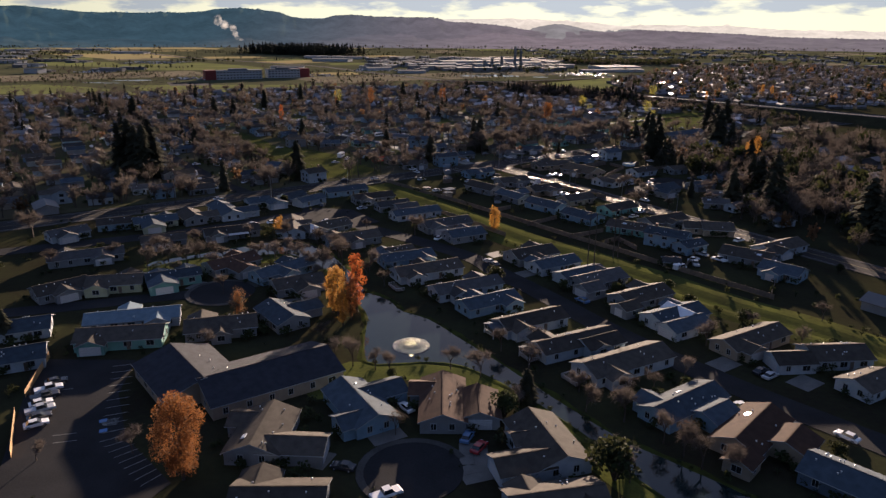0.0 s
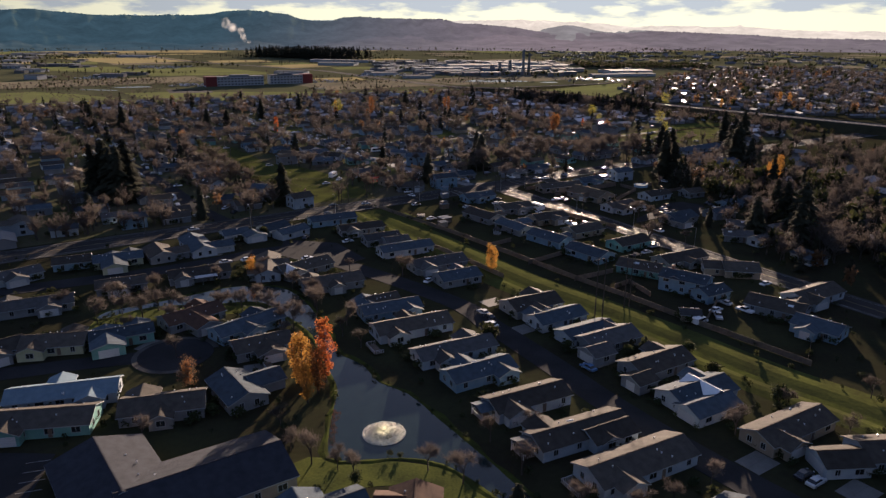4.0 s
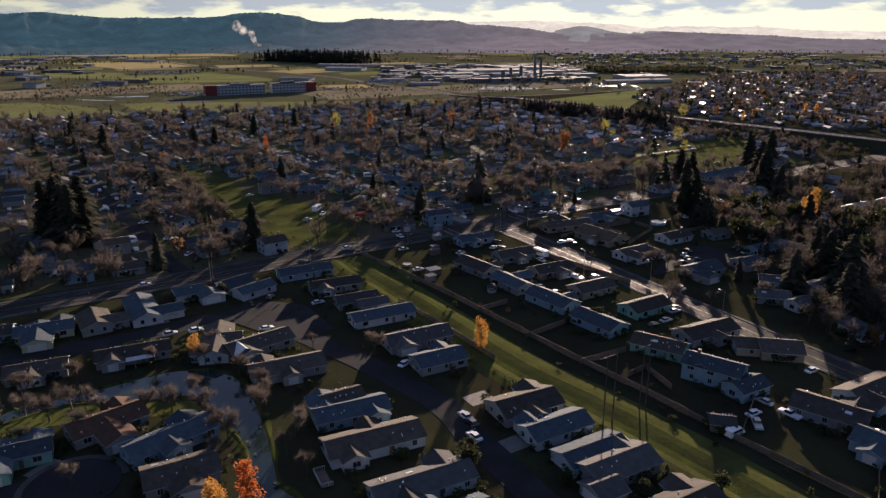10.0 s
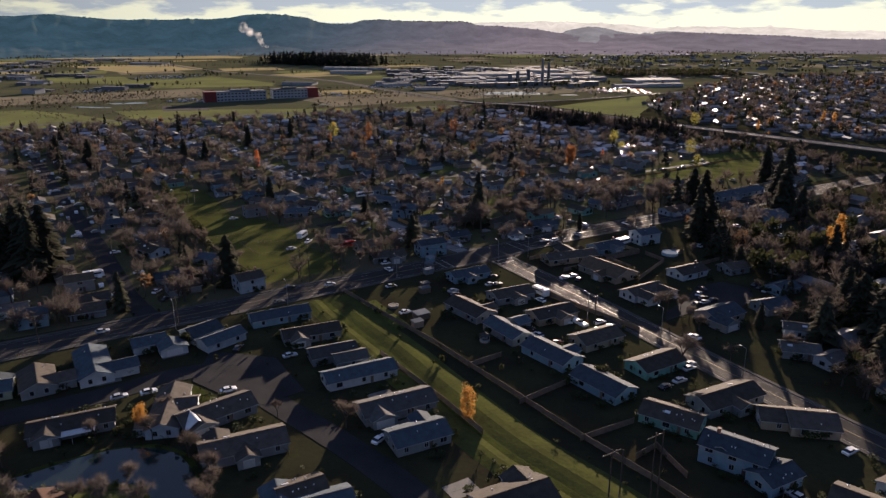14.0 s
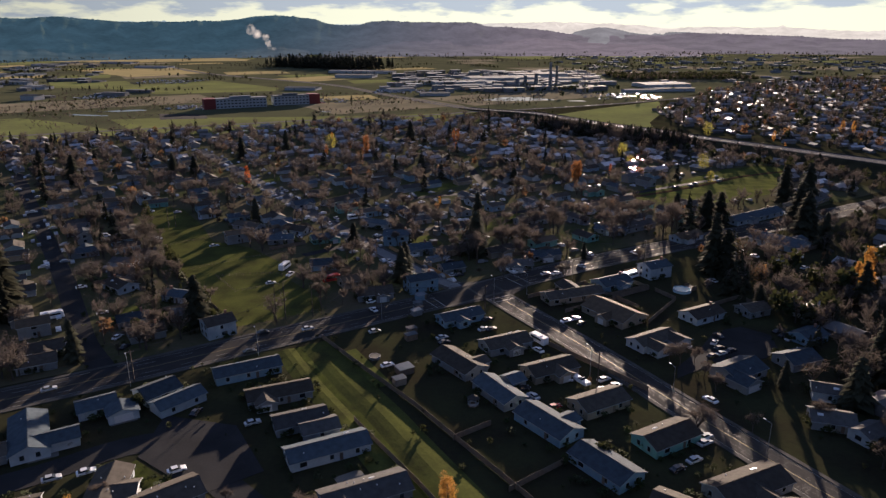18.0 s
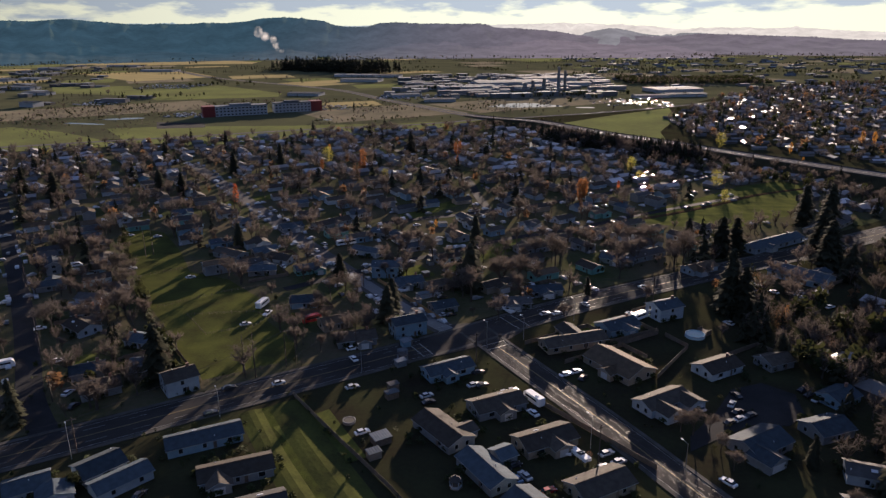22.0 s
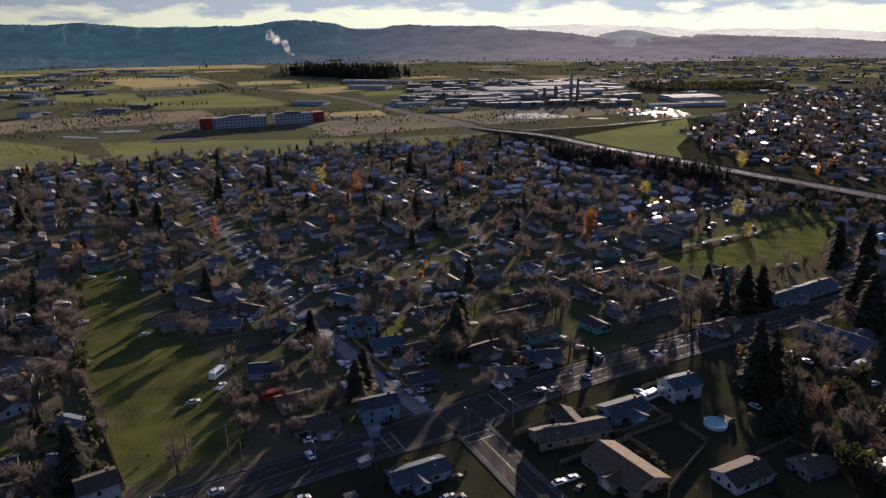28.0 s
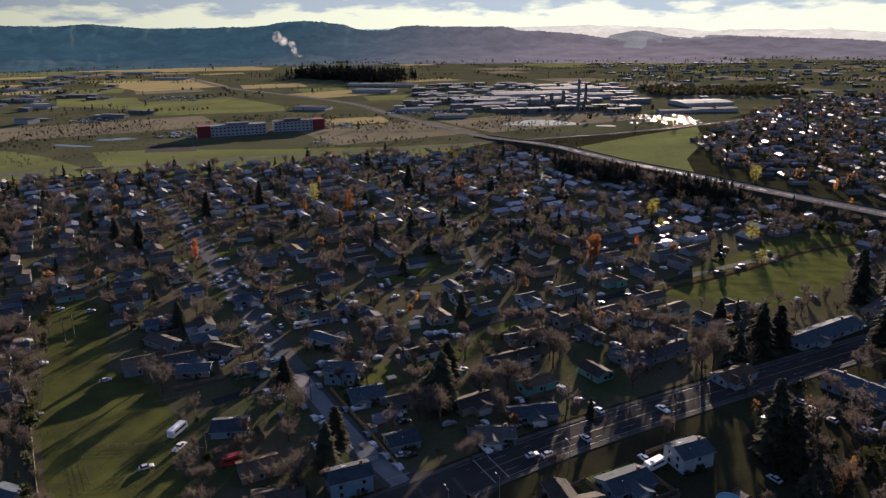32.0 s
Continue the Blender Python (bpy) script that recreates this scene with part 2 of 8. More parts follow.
for m, lo, hi in ((M_GLINT, 0.2, 1.15), (M_FARROOF, 0.35, 1.8), (M_FARWALL, 0.3, 1.2), (M_SHEDROOF, 0.3, 1.5), (M_FARCAR, 0.05, 1.9)):
    n, l = m.node_tree.nodes, m.node_tree.links
    ge, mr, hs = n.new("ShaderNodeNewGeometry"), n.new("ShaderNodeMapRange"), n.new("ShaderNodeHueSaturation")
    mr.inputs["To Min"].default_value, mr.inputs["To Max"].default_value = lo, hi
    l.new(ge.outputs["Random Per Island"], mr.inputs["Value"])
    l.new(mr.outputs[0], hs.inputs["Value"])
    l.new(n["Mix"].outputs["Result"], hs.inputs["Color"])
    l.new(hs.outputs[0], n["Principled BSDF"].inputs["Base Color"])

M_YARD = mat("haze_lightened_yards", (0.10, 0.083, 0.056), (0.046, 0.058, 0.023), 1.0, 0.03, 0.5, 0.6, spec=0.0)
M_TAR = mat("glossy_crack_filler", (0.02, 0.02, 0.02), rough=0.58, spec=0.45)
M_WALK = mat("stained_pavement", (0.095, 0.092, 0.085), (0.05, 0.048, 0.044), 0.95, 0.2, 3.0, spec=0.05)
M_HIGHWAY = mat("highway_asphalt", (0.15, 0.145, 0.14), (0.11, 0.106, 0.10), 1.0, 0.05, 1.0, spec=0.0)


# ---- tools ----
def link(name, bm, materials, parent=None, label=""):
    me = bpy.data.meshes.new(name)
    bm.to_mesh(me)
    bm.free()
    for m in materials if isinstance(materials, (list, tuple)) else [materials]:
        me.materials.append(m)
    ob = new(name, me)
    if parent:
        ob.parent = parent
    if label:
        ob["label"] = label
    return ob


def part(name, bm, material, parent, label=""):
    return link(name, bm, material, parent, label)


def share(name, data, parent, m):
    """One more object on a mesh that is already there, as a part."""
    ob = new(name, data)
    ob.parent = parent
    ob.matrix_local = m
    return ob


def mesh_of(name, bm, materials):
    me = bpy.data.meshes.new(name)
    bm.to_mesh(me)
    bm.free()
    for m in materials if isinstance(materials, (list, tuple)) else [materials]:
        me.materials.append(m)
    return me


def box(bm, x0, y0, z0, x1, y1, z1, mi=0):
    v = [bm.verts.new(p) for p in ((x0, y0, z0), (x1, y0, z0), (x1, y1, z0), (x0, y1, z0), (x0, y0, z1), (x1, y0, z1), (x1, y1, z1), (x0, y1, z1))]
    for f in ((3, 2, 1, 0), (4, 5, 6, 7), (0, 1, 5, 4), (1, 2, 6, 5), (2, 3, 7, 6), (3, 0, 4, 7)):
        bm.faces.new([v[i] for i in f]).material_index = mi
    return v


def tube(bm, a, b, r0, r1, n=6, mi=0):
    a, b = Vector(a), Vector(b)
    d = (b - a).normalized()
    u = d.orthogonal().normalized()
    w = d.cross(u)
    ra = [bm.verts.new(a + (u * math.cos(i * math.tau / n) + w * math.sin(i * math.tau / n)) * r0) for i in range(n)]
    rb = [bm.verts.new(b + (u * math.cos(i * math.tau / n) + w * math.sin(i * math.tau / n)) * r1) for i in range(n)]
    for i in range(n):
        bm.faces.new((ra[i], ra[(i + 1) % n], rb[(i + 1) % n], rb[i])).material_index = mi
    bm.faces.new(rb).material_index = mi
    bm.faces.new(ra[::-1]).material_index = mi


def smooth_line(pts, step=4.0):
    """A smooth line through the points."""
    p = [Vector((*q, 0)) for q in pts]
    out = []
    for i in range(len(p) - 1):
        a, b, c, d = p[max(i - 1, 0)], p[i], p[i + 1], p[min(i + 2, len(p) - 1)]
        k = max(1, int((c - b).length / step))
        for j in range(k):
            t = j / k
            out.append(0.5 * (2 * b + (c - a) * t + (2 * a - 5 * b + 4 * c - d) * t * t + (3 * b - a - 3 * c + d) * t**3))
    out.append(p[-1])
    return out


def ribbon(name, pts, profile, material, kind="structure", label="", category="", parent=None, step=4.0, straight=False):
    """A strip along a line; profile: pairs of offset to the left and height."""
    line = [Vector((*q, 0)) for q in pts] if straight else smooth_line(pts, step)
    bm = bmesh.new()
    rows = []
    for i, q in enumerate(line):
        d = (line[min(i + 1, len(line) - 1)] - line[max(i - 1, 0)]).normalized()
        left = Vector((-d.y, d.x, 0))
        rows.append([bm.verts.new(q + left * o + Vector((0, 0, h))) for o, h in profile])
    for a, b in zip(rows, rows[1:]):
        for i in range(len(profile) - 1):
            bm.faces.new((a[i], b[i], b[i + 1], a[i + 1]))
    bmesh.ops.recalc_face_normals(bm, faces=bm.faces)
    if sum(f.normal.z for f in bm.faces) < 0:
        bmesh.ops.reverse_faces(bm, faces=bm.faces)
    ob = link(name, bm, material, parent)
    if not parent:
        tagged(ob, label, category, kind=kind)
    return ob


def patch(name, pts, z, material, label="", category="", parent=None, curved=False, depth=0.3):
    """A flat piece of ground with a rim that goes down into the soil."""
    ring = smooth_line(list(pts) + [pts[0]], 3.0)[:-1] if curved else [Vector((*q, 0)) for q in pts]
    bm = bmesh.new()
    top = [bm.verts.new((q.x, q.y, z)) for q in ring]
    low = [bm.verts.new((q.x, q.y, z - depth)) for q in ring]
    f = bm.faces.new(top)
    for i in range(len(ring)):
        j = (i + 1) % len(ring)
        bm.faces.new((low[i], low[j], top[j], top[i]))
    f.normal_update()
    if f.normal.z < 0:
        bmesh.ops.reverse_faces(bm, faces=bm.faces)
    bmesh.ops.triangulate(bm, faces=[f])
    ob = link(name, bm, material, parent)
    if not parent:
        tagged(ob, label, category, kind="structure")
    return ob


def inside(x, y, poly):
    hit = False
    for i in range(len(poly)):
        (x0, y0), (x1, y1) = poly[i - 1], poly[i]
        if (y0 > y) != (y1 > y) and x < (x1 - x0) * (y - y0) / (y1 - y0) + x0:
            hit = not hit
    return hit


def away(x, y, pts):
    """How far a place is from a line."""
    best = 1e9
    for (x0, y0), (x1, y1) in zip(pts, pts[1:]):
        dx, dy = x1 - x0, y1 - y0
        t = max(0, min(1, ((x - x0) * dx + (y - y0) * dy) / (dx * dx + dy * dy)))
        best = min(best, math.hypot(x - x0 - t * dx, y - y0 - t * dy))
    return best


def at(x, y, a=0.0, z=0.0, s=1.0):
    return pose(x, y, z, 0, 0, a) @ Matrix.Scale(s, 4)

# ---- the ground ----
bm = bmesh.new()
bmesh.ops.create_grid(bm, x_segments=60, y_segments=60, size=6500)
ground_mat = mat("winter_ground", (0.040, 0.043, 0.021), (0.027, 0.023, 0.016), 1.0, 0.05, 0.7, 1.0, spec=0.0)
ground = tagged(link("ground", bm, ground_mat), "damp winter ground of mixed grass, leaves and soil", "ground", kind="structure")
ground.location = (0, 2500, 0)

MAIN = [(-330, 160), (-160, 275), (-90, 322), (-60, 343), (0, 385), (22, 401), (62, 432), (112, 465), (205, 523), (300, 585), (420, 660)]
CROSS = [(26, 408), (54, 364), (69, 340), (87, 309), (112, 268), (125, 248), (152, 206), (190, 150)]
BEYOND = [(18, 405), (-2, 426), (-30, 463), (-76, 527), (-111, 578), (-182, 678), (-235, 752)]
PARK_STREET = [(-52, 287), (-36, 272), (-10, 250), (10, 230), (17, 217), (26, 202), (34, 188), (41, 175), (51, 159), (61, 145), (73, 130), (87, 114), (110, 86)]
LOOP = [(-36, 272), (-52, 287), (-66, 284), (-82, 271), (-104, 257), (-130, 244), (-165, 228)]
LEFT_CLOSE = [(-66, 195), (-85, 190), (-105, 183), (-128, 175), (-170, 155)]
NEAR_CLOSE = [(-5, 107), (-3, 95), (4, 70), (12, 40)]
LEFT_STREET = [(-92, 324), (-111, 345), (-129, 370), (-152, 402), (-183, 443), (-227, 500), (-262, 546), (-330, 635)]
HIGHWAY = [(-920, 2242), (-678, 1916), (-300, 1558), (-150, 1330), (-3, 1112), (72, 1020), (144, 908), (187, 855), (237, 789), (295, 717), (420, 560), (520, 440)]
RING = [(-900, 610), (-560, 785), (-377, 877), (-311, 908), (-175, 976), (-62, 1018), (10, 1066), (53, 1082), (176, 1148), (283, 1221), (420, 1330)]


ROAD_LEVEL = [0.050]


def road(name, pts, width, material, label, lines=(), walk_w=0.0):
    ROAD_LEVEL[0] += 0.007
    top = ROAD_LEVEL[0]
    ob = ribbon(name, pts, [(-width / 2, 0.0), (-width / 2, top), (width / 2, top), (width / 2, 0.0)], material, "structure", label, "road")
    for offset, w, paint, dash in lines:
        line = smooth_line(pts, 3.0)
        bm = bmesh.new()
        run = 0.0
        for a, b in zip(line, line[1:]):
            d = (b - a).normalized()
            left = Vector((-d.y, d.x, 0))
            run += (b - a).length
            if dash and (run % 12.0) > 4.0:
                continue
            v = [bm.verts.new(p + left * o + Vector((0, 0, top + 0.012))) for p, o in ((a, offset - w), (b, offset - w), (b, offset + w), (a, offset + w))]
            bm.faces.new(v)
        part("road_line", bm, paint, ob)
    if walk_w:
        for side in (-1, 1):
            o = side * (width / 2 + 0.02)
            prof = [(o, 0.0), (o, 0.18), (o + side * walk_w, 0.18), (o + side * walk_w, 0.0)]
            ribbon("pavement", pts, prof, M_WALK, "structure", "worn concrete pavement with a raised kerb", "pavement")
    return ob


road("road", MAIN, 13.5, M_ASPHALT, "worn asphalt main road with lane lines", [(0.12, 0.06, M_YELLOW, 0), (-0.12, 0.06, M_YELLOW, 0), (3.4, 0.06, M_LINE, 1), (-3.4, 0.06, M_LINE, 1), (6.0, 0.06, M_LINE, 0), (-6.0, 0.06, M_LINE, 0)], 1.6)
road("road", CROSS, 9.8, M_ASPHALT, "asphalt side road with bright lane lines", [(0.14, 0.06, M_YELLOW, 0), (-0.14, 0.06, M_YELLOW, 0), (4.6, 0.05, M_LINE, 0), (-4.6, 0.05, M_LINE, 0)], 1.3)
road("road", BEYOND, 10.0, mat("grey_street_asphalt", (0.10, 0.097, 0.094), (0.065, 0.063, 0.061), 0.95, 0.08, 2.0, spec=0.05), "narrow residential street between small houses", ())
ribbon("road", [(16, 407), (-2, 426.5), (-30, 463), (-36, 471)], [(-3.0, 0.0), (-3.0, 0.135), (3.0, 0.135), (3.0, 0.0)], mat("pale_concrete_lane", (0.20, 0.20, 0.20), (0.14, 0.14, 0.14), 0.8, 0.2, 3.0, spec=0.2), "structure", "pale concrete lane beside a cedar fence", "road")
road("road", LEFT_STREET, 8.0, M_ASPHALT2, "straight residential street with overhead lines", ())
road("road", PARK_STREET, 8.0, M_ASPHALT2, "dark asphalt lane between manufactured homes", ())
road("road", LOOP, 9.0, M_ASPHALT2, "dark asphalt loop lane past homes", ())
road("road", LEFT_CLOSE, 7.0, M_ASPHALT2, "dark asphalt dead-end lane", ())
road("road", NEAR_CLOSE, 8.0, M_ASPHALT2, "dark asphalt lane to the turning circle", ())
road("road", HIGHWAY, 19.0, M_HIGHWAY, "four-lane highway with pale verges", [(0.0, 0.7, M_STRAW, 0), (8.6, 0.12, M_LINE, 0), (-8.6, 0.12, M_LINE, 0)])
road("road", RING, 10.0, M_HIGHWAY, "two-lane road along the edge of town", [(0.0, 0.1, M_YELLOW, 0)])
for x, y, r in ((-5, 107, 9.0), (-66, 195, 9.5)):
    circle = [(x + r * math.cos(a * math.tau / 28), y + r * math.sin(a * math.tau / 28)) for a in range(28)]
    patch("road", circle, 0.125, M_ASPHALT2, "round asphalt turning circle", "road", depth=0.1)
    kerb = [(x + (r + 0.7) * math.cos(a * math.tau / 28), y + (r + 0.7) * math.sin(a * math.tau / 28)) for a in range(2, 24)]
    ribbon("pavement", kerb, [(-0.7, 0), (-0.7, 0.16), (0.7, 0.16), (0.7, 0)], M_WALK, "structure", "curved concrete pavement round the turning circle", "pavement")
patch("road", [(-62, 300), (-40, 296), (-26, 276), (-38, 266), (-60, 280)], 0.13, M_ASPHALT2, "wide asphalt lane corner", "road", depth=0.1)

patch("road", [(90, 338), (100, 350), (110, 366), (121, 371), (129, 364), (127, 352), (120, 345), (110, 345), (99, 338), (88, 330)], 0.13, M_ASPHALT2, "asphalt parking court between low homes", "road", depth=0.1)

# pond and its arms
POND = [(-23, 196), (-16, 190), (-11, 181), (-4, 176), (5, 163), (13, 151), (22, 137), (34, 119), (43, 110), (52, 101), (72, 78), (62, 74), (38, 100), (34, 108), (28, 119), (21, 130), (14, 139), (5, 148), (-3, 150), (-12, 149), (-18, 150), (-20, 163), (-21, 178), (-26, 190), (-33, 208), (-42, 220), (-54, 232), (-68, 230), (-86, 227), (-97, 217), (-98, 223), (-82, 234), (-67, 245), (-53, 246), (-43, 238), (-32, 218)]
patch("water", POND, 0.05, M_WATER, "still grey pond water between lawns", "water", curved=True)
ring = smooth_line(POND + [POND[0]], 3.0)
bm = bmesh.new()
rows = []
for i, q in enumerate(ring):
    d = (ring[(i + 1) % len(ring)] - ring[i - 1]).normalized()
    left = Vector((-d.y, d.x, 0)) * (1 + 0.35 * math.sin(i * 1.7) + 0.3 * math.sin(i * 0.61))
    rows.append([bm.verts.new(q + left * o + Vector((0, 0, h))) for o, h in ((-0.3, 0.0), (0.0, 0.1), (0.4, 0.16), (1.2, 0.0))])
for a, b in zip(rows, rows[1:]):
    for i in range(3):
        bm.faces.new((a[i], b[i], b[i + 1], a[i + 1]))
tagged(link("pond_bank", bm, M_LAWN), "low muddy pond bank with rough grass", "bank", kind="structure")

# lawns, meadow and park
FIELD = [(-180, 530), (-115, 429), (-88, 394), (-64, 361), (-35, 379), (-40, 392), (-56, 411), (-69, 437), (-90, 458), (-113, 468), (-132, 500), (-157, 534), (-174, 541)]
GREEN = [(114, 572), (117, 587), (147, 611), (180, 643), (211, 673), (245, 693), (259, 676), (236, 629), (212, 588), (199, 580), (169, 557), (143, 561), (122, 569)]
DITCH = [(111, 571), (120, 576), (148, 594), (183, 620), (213, 645), (252, 666), (270, 670)]
patch("meadow", FIELD, 0.035, M_MEADOW, "rough green meadow inside a wire fence", "meadow")
patch("lawn", GREEN, 0.035, M_GRASS, "long sunlit park lawn beside trees", "lawn")
ribbon("ditch", DITCH, [(-2.2, 0.03), (-0.9, 0.3), (0.9, 0.3), (2.2, 0.03)], M_MULCH, "structure", "dark leafy bank dividing the park lawn", "bank")
patch("lawn", [(-22, 150), (-30, 142), (-27, 132), (-12, 140), (2, 140), (14, 128), (17, 133), (4, 147)], 0.03, M_GRASS, "sunlit lawn at the pond's edge", "lawn", curved=True)
patch("lawn", [(25, 124), (33, 106), (37, 100), (33, 98), (27, 108), (22, 122)], 0.03, M_GRASS, "grass strip beside the water channel", "lawn", curved=True)
patch("lawn", [(-98, 216), (-86, 225), (-68, 228), (-54, 230), (-50, 226), (-66, 221), (-84, 217), (-96, 209)], 0.03, M_GRASS, "grass strip along the pond arm", "lawn", curved=True)
patch("lawn", [(-44, 268), (-60, 279), (-62, 273), (-50, 262)], 0.03, M_LAWN, "small lawn in the lane corner", "lawn")

# drainage channel with grass banks
CANAL = [(-34, 347), (-20, 325), (-3, 301), (10, 281), (30, 252), (47, 233), (65, 211), (84, 186), (100, 169), (130, 130), (170, 80)]
ribbon("grass_bank", CANAL, [(-1.6, -0.02), (1.0, 0.3), (3.2, 0.5), (5.4, 0.4), (9.5, 0.0)][::-1], M_MEADOW, "structure", "mown grass bank along the drainage channel", "bank")
ribbon("grass_bank", CANAL, [(-10.5, 0.0), (-7.6, 0.35), (-5.8, 0.38), (-3.4, 0.0)], M_MEADOW, "structure", "rough grass bank on the channel's far side", "bank")
ribbon("grass_strip", CANAL, [(-4.2, 0.02), (-0.4, 0.02)][::-1], M_LAWN, "structure", "level grass strip below the bank", "grass")

# yards between the houses of the town, coloured lighter and browner for haze
patch("yard", [(-500, 330), (-330, 190), (-160, 288), (-64, 350), (0, 396), (60, 443), (205, 538), (290, 600), (280, 690), (225, 770), (170, 840), (110, 905), (28, 985), (-60, 970), (-170, 930), (-310, 865), (-380, 825), (-600, 680)], 0.012, M_YARD, "winter yards of grass, soil and fallen leaves, coloured lighter for haze", "yard")
for pts in ([(4, 486), (47, 534), (52, 521), (13, 474)], [(-20, 464), (-3, 485), (6, 470), (-9, 453)], [(-28, 580), (15, 633), (19, 620), (-22, 563)], [(-160, 600), (-120, 640), (-112, 630), (-150, 590)], [(-86, 330), (-78, 336), (-70, 330), (-80, 322)], [(-118, 374), (-110, 380), (-104, 372), (-112, 366)], [(-30, 335), (-16, 346), (0, 322), (-12, 314)], [(66, 412), (84, 424), (92, 414), (74, 402)]):
    patch("lawn", pts, 0.03, M_GRASS, "small sunlit back lawn", "lawn")

# glossy wandering crack filler on the side road
crack = random.Random(31)
bm = bmesh.new()
line = smooth_line(CROSS, 1.0)
for lane in (-4.0, -2.2, -0.9, 0.9, 2.2, 4.0):
    off, last = lane, None
    for i in range(8, 190):
        if i >= len(line) - 1:
            break
        d = (line[i + 1] - line[i]).normalized()
        left = Vector((-d.y, d.x, 0))
        off += crack.uniform(-0.45, 0.45) + (lane - off) * 0.2
        q = line[i] + left * off + Vector((0, 0, 0.085))
        if last is not None and crack.random() < 0.62:
            w = left * 0.07
            bm.faces.new([bm.verts.new(p) for p in (last - w, q - w, q + w, last + w)])
        if last is not None and crack.random() < 0.14:
            e = q + left * crack.uniform(-2.2, 2.2)
            w = d * 0.07
            bm.faces.new([bm.verts.new(p) for p in (q - w, e - w, e + w, q + w)])
        last = q
tagged(link("crack_filler", bm, M_TAR), "glossy black filler along wandering asphalt cracks", "road marking", kind="structure")

# the highway's embankment, rising from the plain
line = smooth_line(HIGHWAY[4:], 6.0)
run, rows, crown, walls = 0.0, [], [], []
for i, q in enumerate(line):
    d = (line[min(i + 1, len(line) - 1)] - line[max(i - 1, 0)]).normalized()
    left = Vector((-d.y, d.x, 0))
    k = min(1.0, run / 170)
    h = 0.25 + 5.6 * k * k * (3 - 2 * k)
    run += (line[min(i + 1, len(line) - 1)] - q).length
    rows.append([q + left * o + Vector((0, 0, z)) for o, z in ((-11 - h * 1.3, 0.0), (-11, h), (11, h), (11 + h * 1.3, 0.0))])
    crown.append([q + left * o + Vector((0, 0, z)) for o, z in ((-10, h - 0.1), (-10, h + 0.12), (-0.9, h + 0.12), (0.9, h + 0.12), (10, h + 0.12), (10, h - 0.1))])
    walls.append([[q + left * (s * 10.3 + o) + Vector((0, 0, h + z)) for o, z in ((-0.15, 0.0), (-0.12, 0.75), (0.12, 0.75), (0.15, 0.0))] for s in (-1, 1)])


def strip(name, table, material, label, category):
    bm = bmesh.new()
    vs = [[bm.verts.new(p) for p in row] for row in table]
    for a, b in zip(vs, vs[1:]):
        for j in range(len(a) - 1):
            bm.faces.new((a[j], b[j], b[j + 1], a[j + 1]))
    bmesh.ops.recalc_face_normals(bm, faces=bm.faces)
    return tagged(link(name, bm, material), label, category, kind="structure")


# the bank's base colour is kept dark to stand in for shade on its side
strip("embankment", rows, mat("shaded_bank", (0.06, 0.055, 0.03), (0.03, 0.028, 0.018), 1.0, 0.1, 1.0, spec=0.0), "grassy highway embankment with shade put into its dark colour", "bank")
strip("road", crown, M_HIGHWAY, "raised highway carriageway of grey asphalt", "road")
for side in (0, 1):
    strip("parapet", [w[side] for w in walls], mat("stained_parapet", (0.10, 0.097, 0.09), (0.05, 0.05, 0.047), 1.0, 0.2, 2.0, spec=0.0), "long low concrete highway parapet", "parapet")
bm = bmesh.new()
for a, b in zip(crown, crown[1:]):
    for o in (0.08, 0.95, 1.12, 1.9):
        k0, k1 = (o - 0.012) / 2, (o + 0.012) / 2
        bm.faces.new([bm.verts.new(p + Vector((0, 0, 0.02))) for p in (a[1].lerp(a[4], k0), b[1].lerp(b[4], k0), b[1].lerp(b[4], k1), a[1].lerp(a[4], k1))])
tagged(link("road_line", bm, M_LINE), "white lines along the raised highway", "road marking", kind="structure")

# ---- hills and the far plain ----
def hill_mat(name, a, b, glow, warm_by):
    """Distant wooded ridge; the lit haze before it is put into its own emission."""
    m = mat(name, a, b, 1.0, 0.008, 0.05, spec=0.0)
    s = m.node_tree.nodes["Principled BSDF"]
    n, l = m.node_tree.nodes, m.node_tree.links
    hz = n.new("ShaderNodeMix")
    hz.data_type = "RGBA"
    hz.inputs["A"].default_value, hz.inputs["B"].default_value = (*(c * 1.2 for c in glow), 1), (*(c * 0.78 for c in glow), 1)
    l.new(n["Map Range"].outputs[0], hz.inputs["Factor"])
    # the emitted haze colour is warmed towards the sun's side of the range
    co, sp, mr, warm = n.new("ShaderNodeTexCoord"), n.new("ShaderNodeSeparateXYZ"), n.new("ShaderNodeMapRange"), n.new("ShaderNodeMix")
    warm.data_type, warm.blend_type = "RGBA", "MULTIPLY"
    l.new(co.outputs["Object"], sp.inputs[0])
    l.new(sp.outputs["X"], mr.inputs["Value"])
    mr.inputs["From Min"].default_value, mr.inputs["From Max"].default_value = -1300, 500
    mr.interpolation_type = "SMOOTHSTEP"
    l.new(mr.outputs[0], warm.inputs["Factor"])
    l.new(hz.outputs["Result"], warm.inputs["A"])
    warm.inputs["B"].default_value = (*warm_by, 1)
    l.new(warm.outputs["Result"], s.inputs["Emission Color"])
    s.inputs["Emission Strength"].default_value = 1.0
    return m


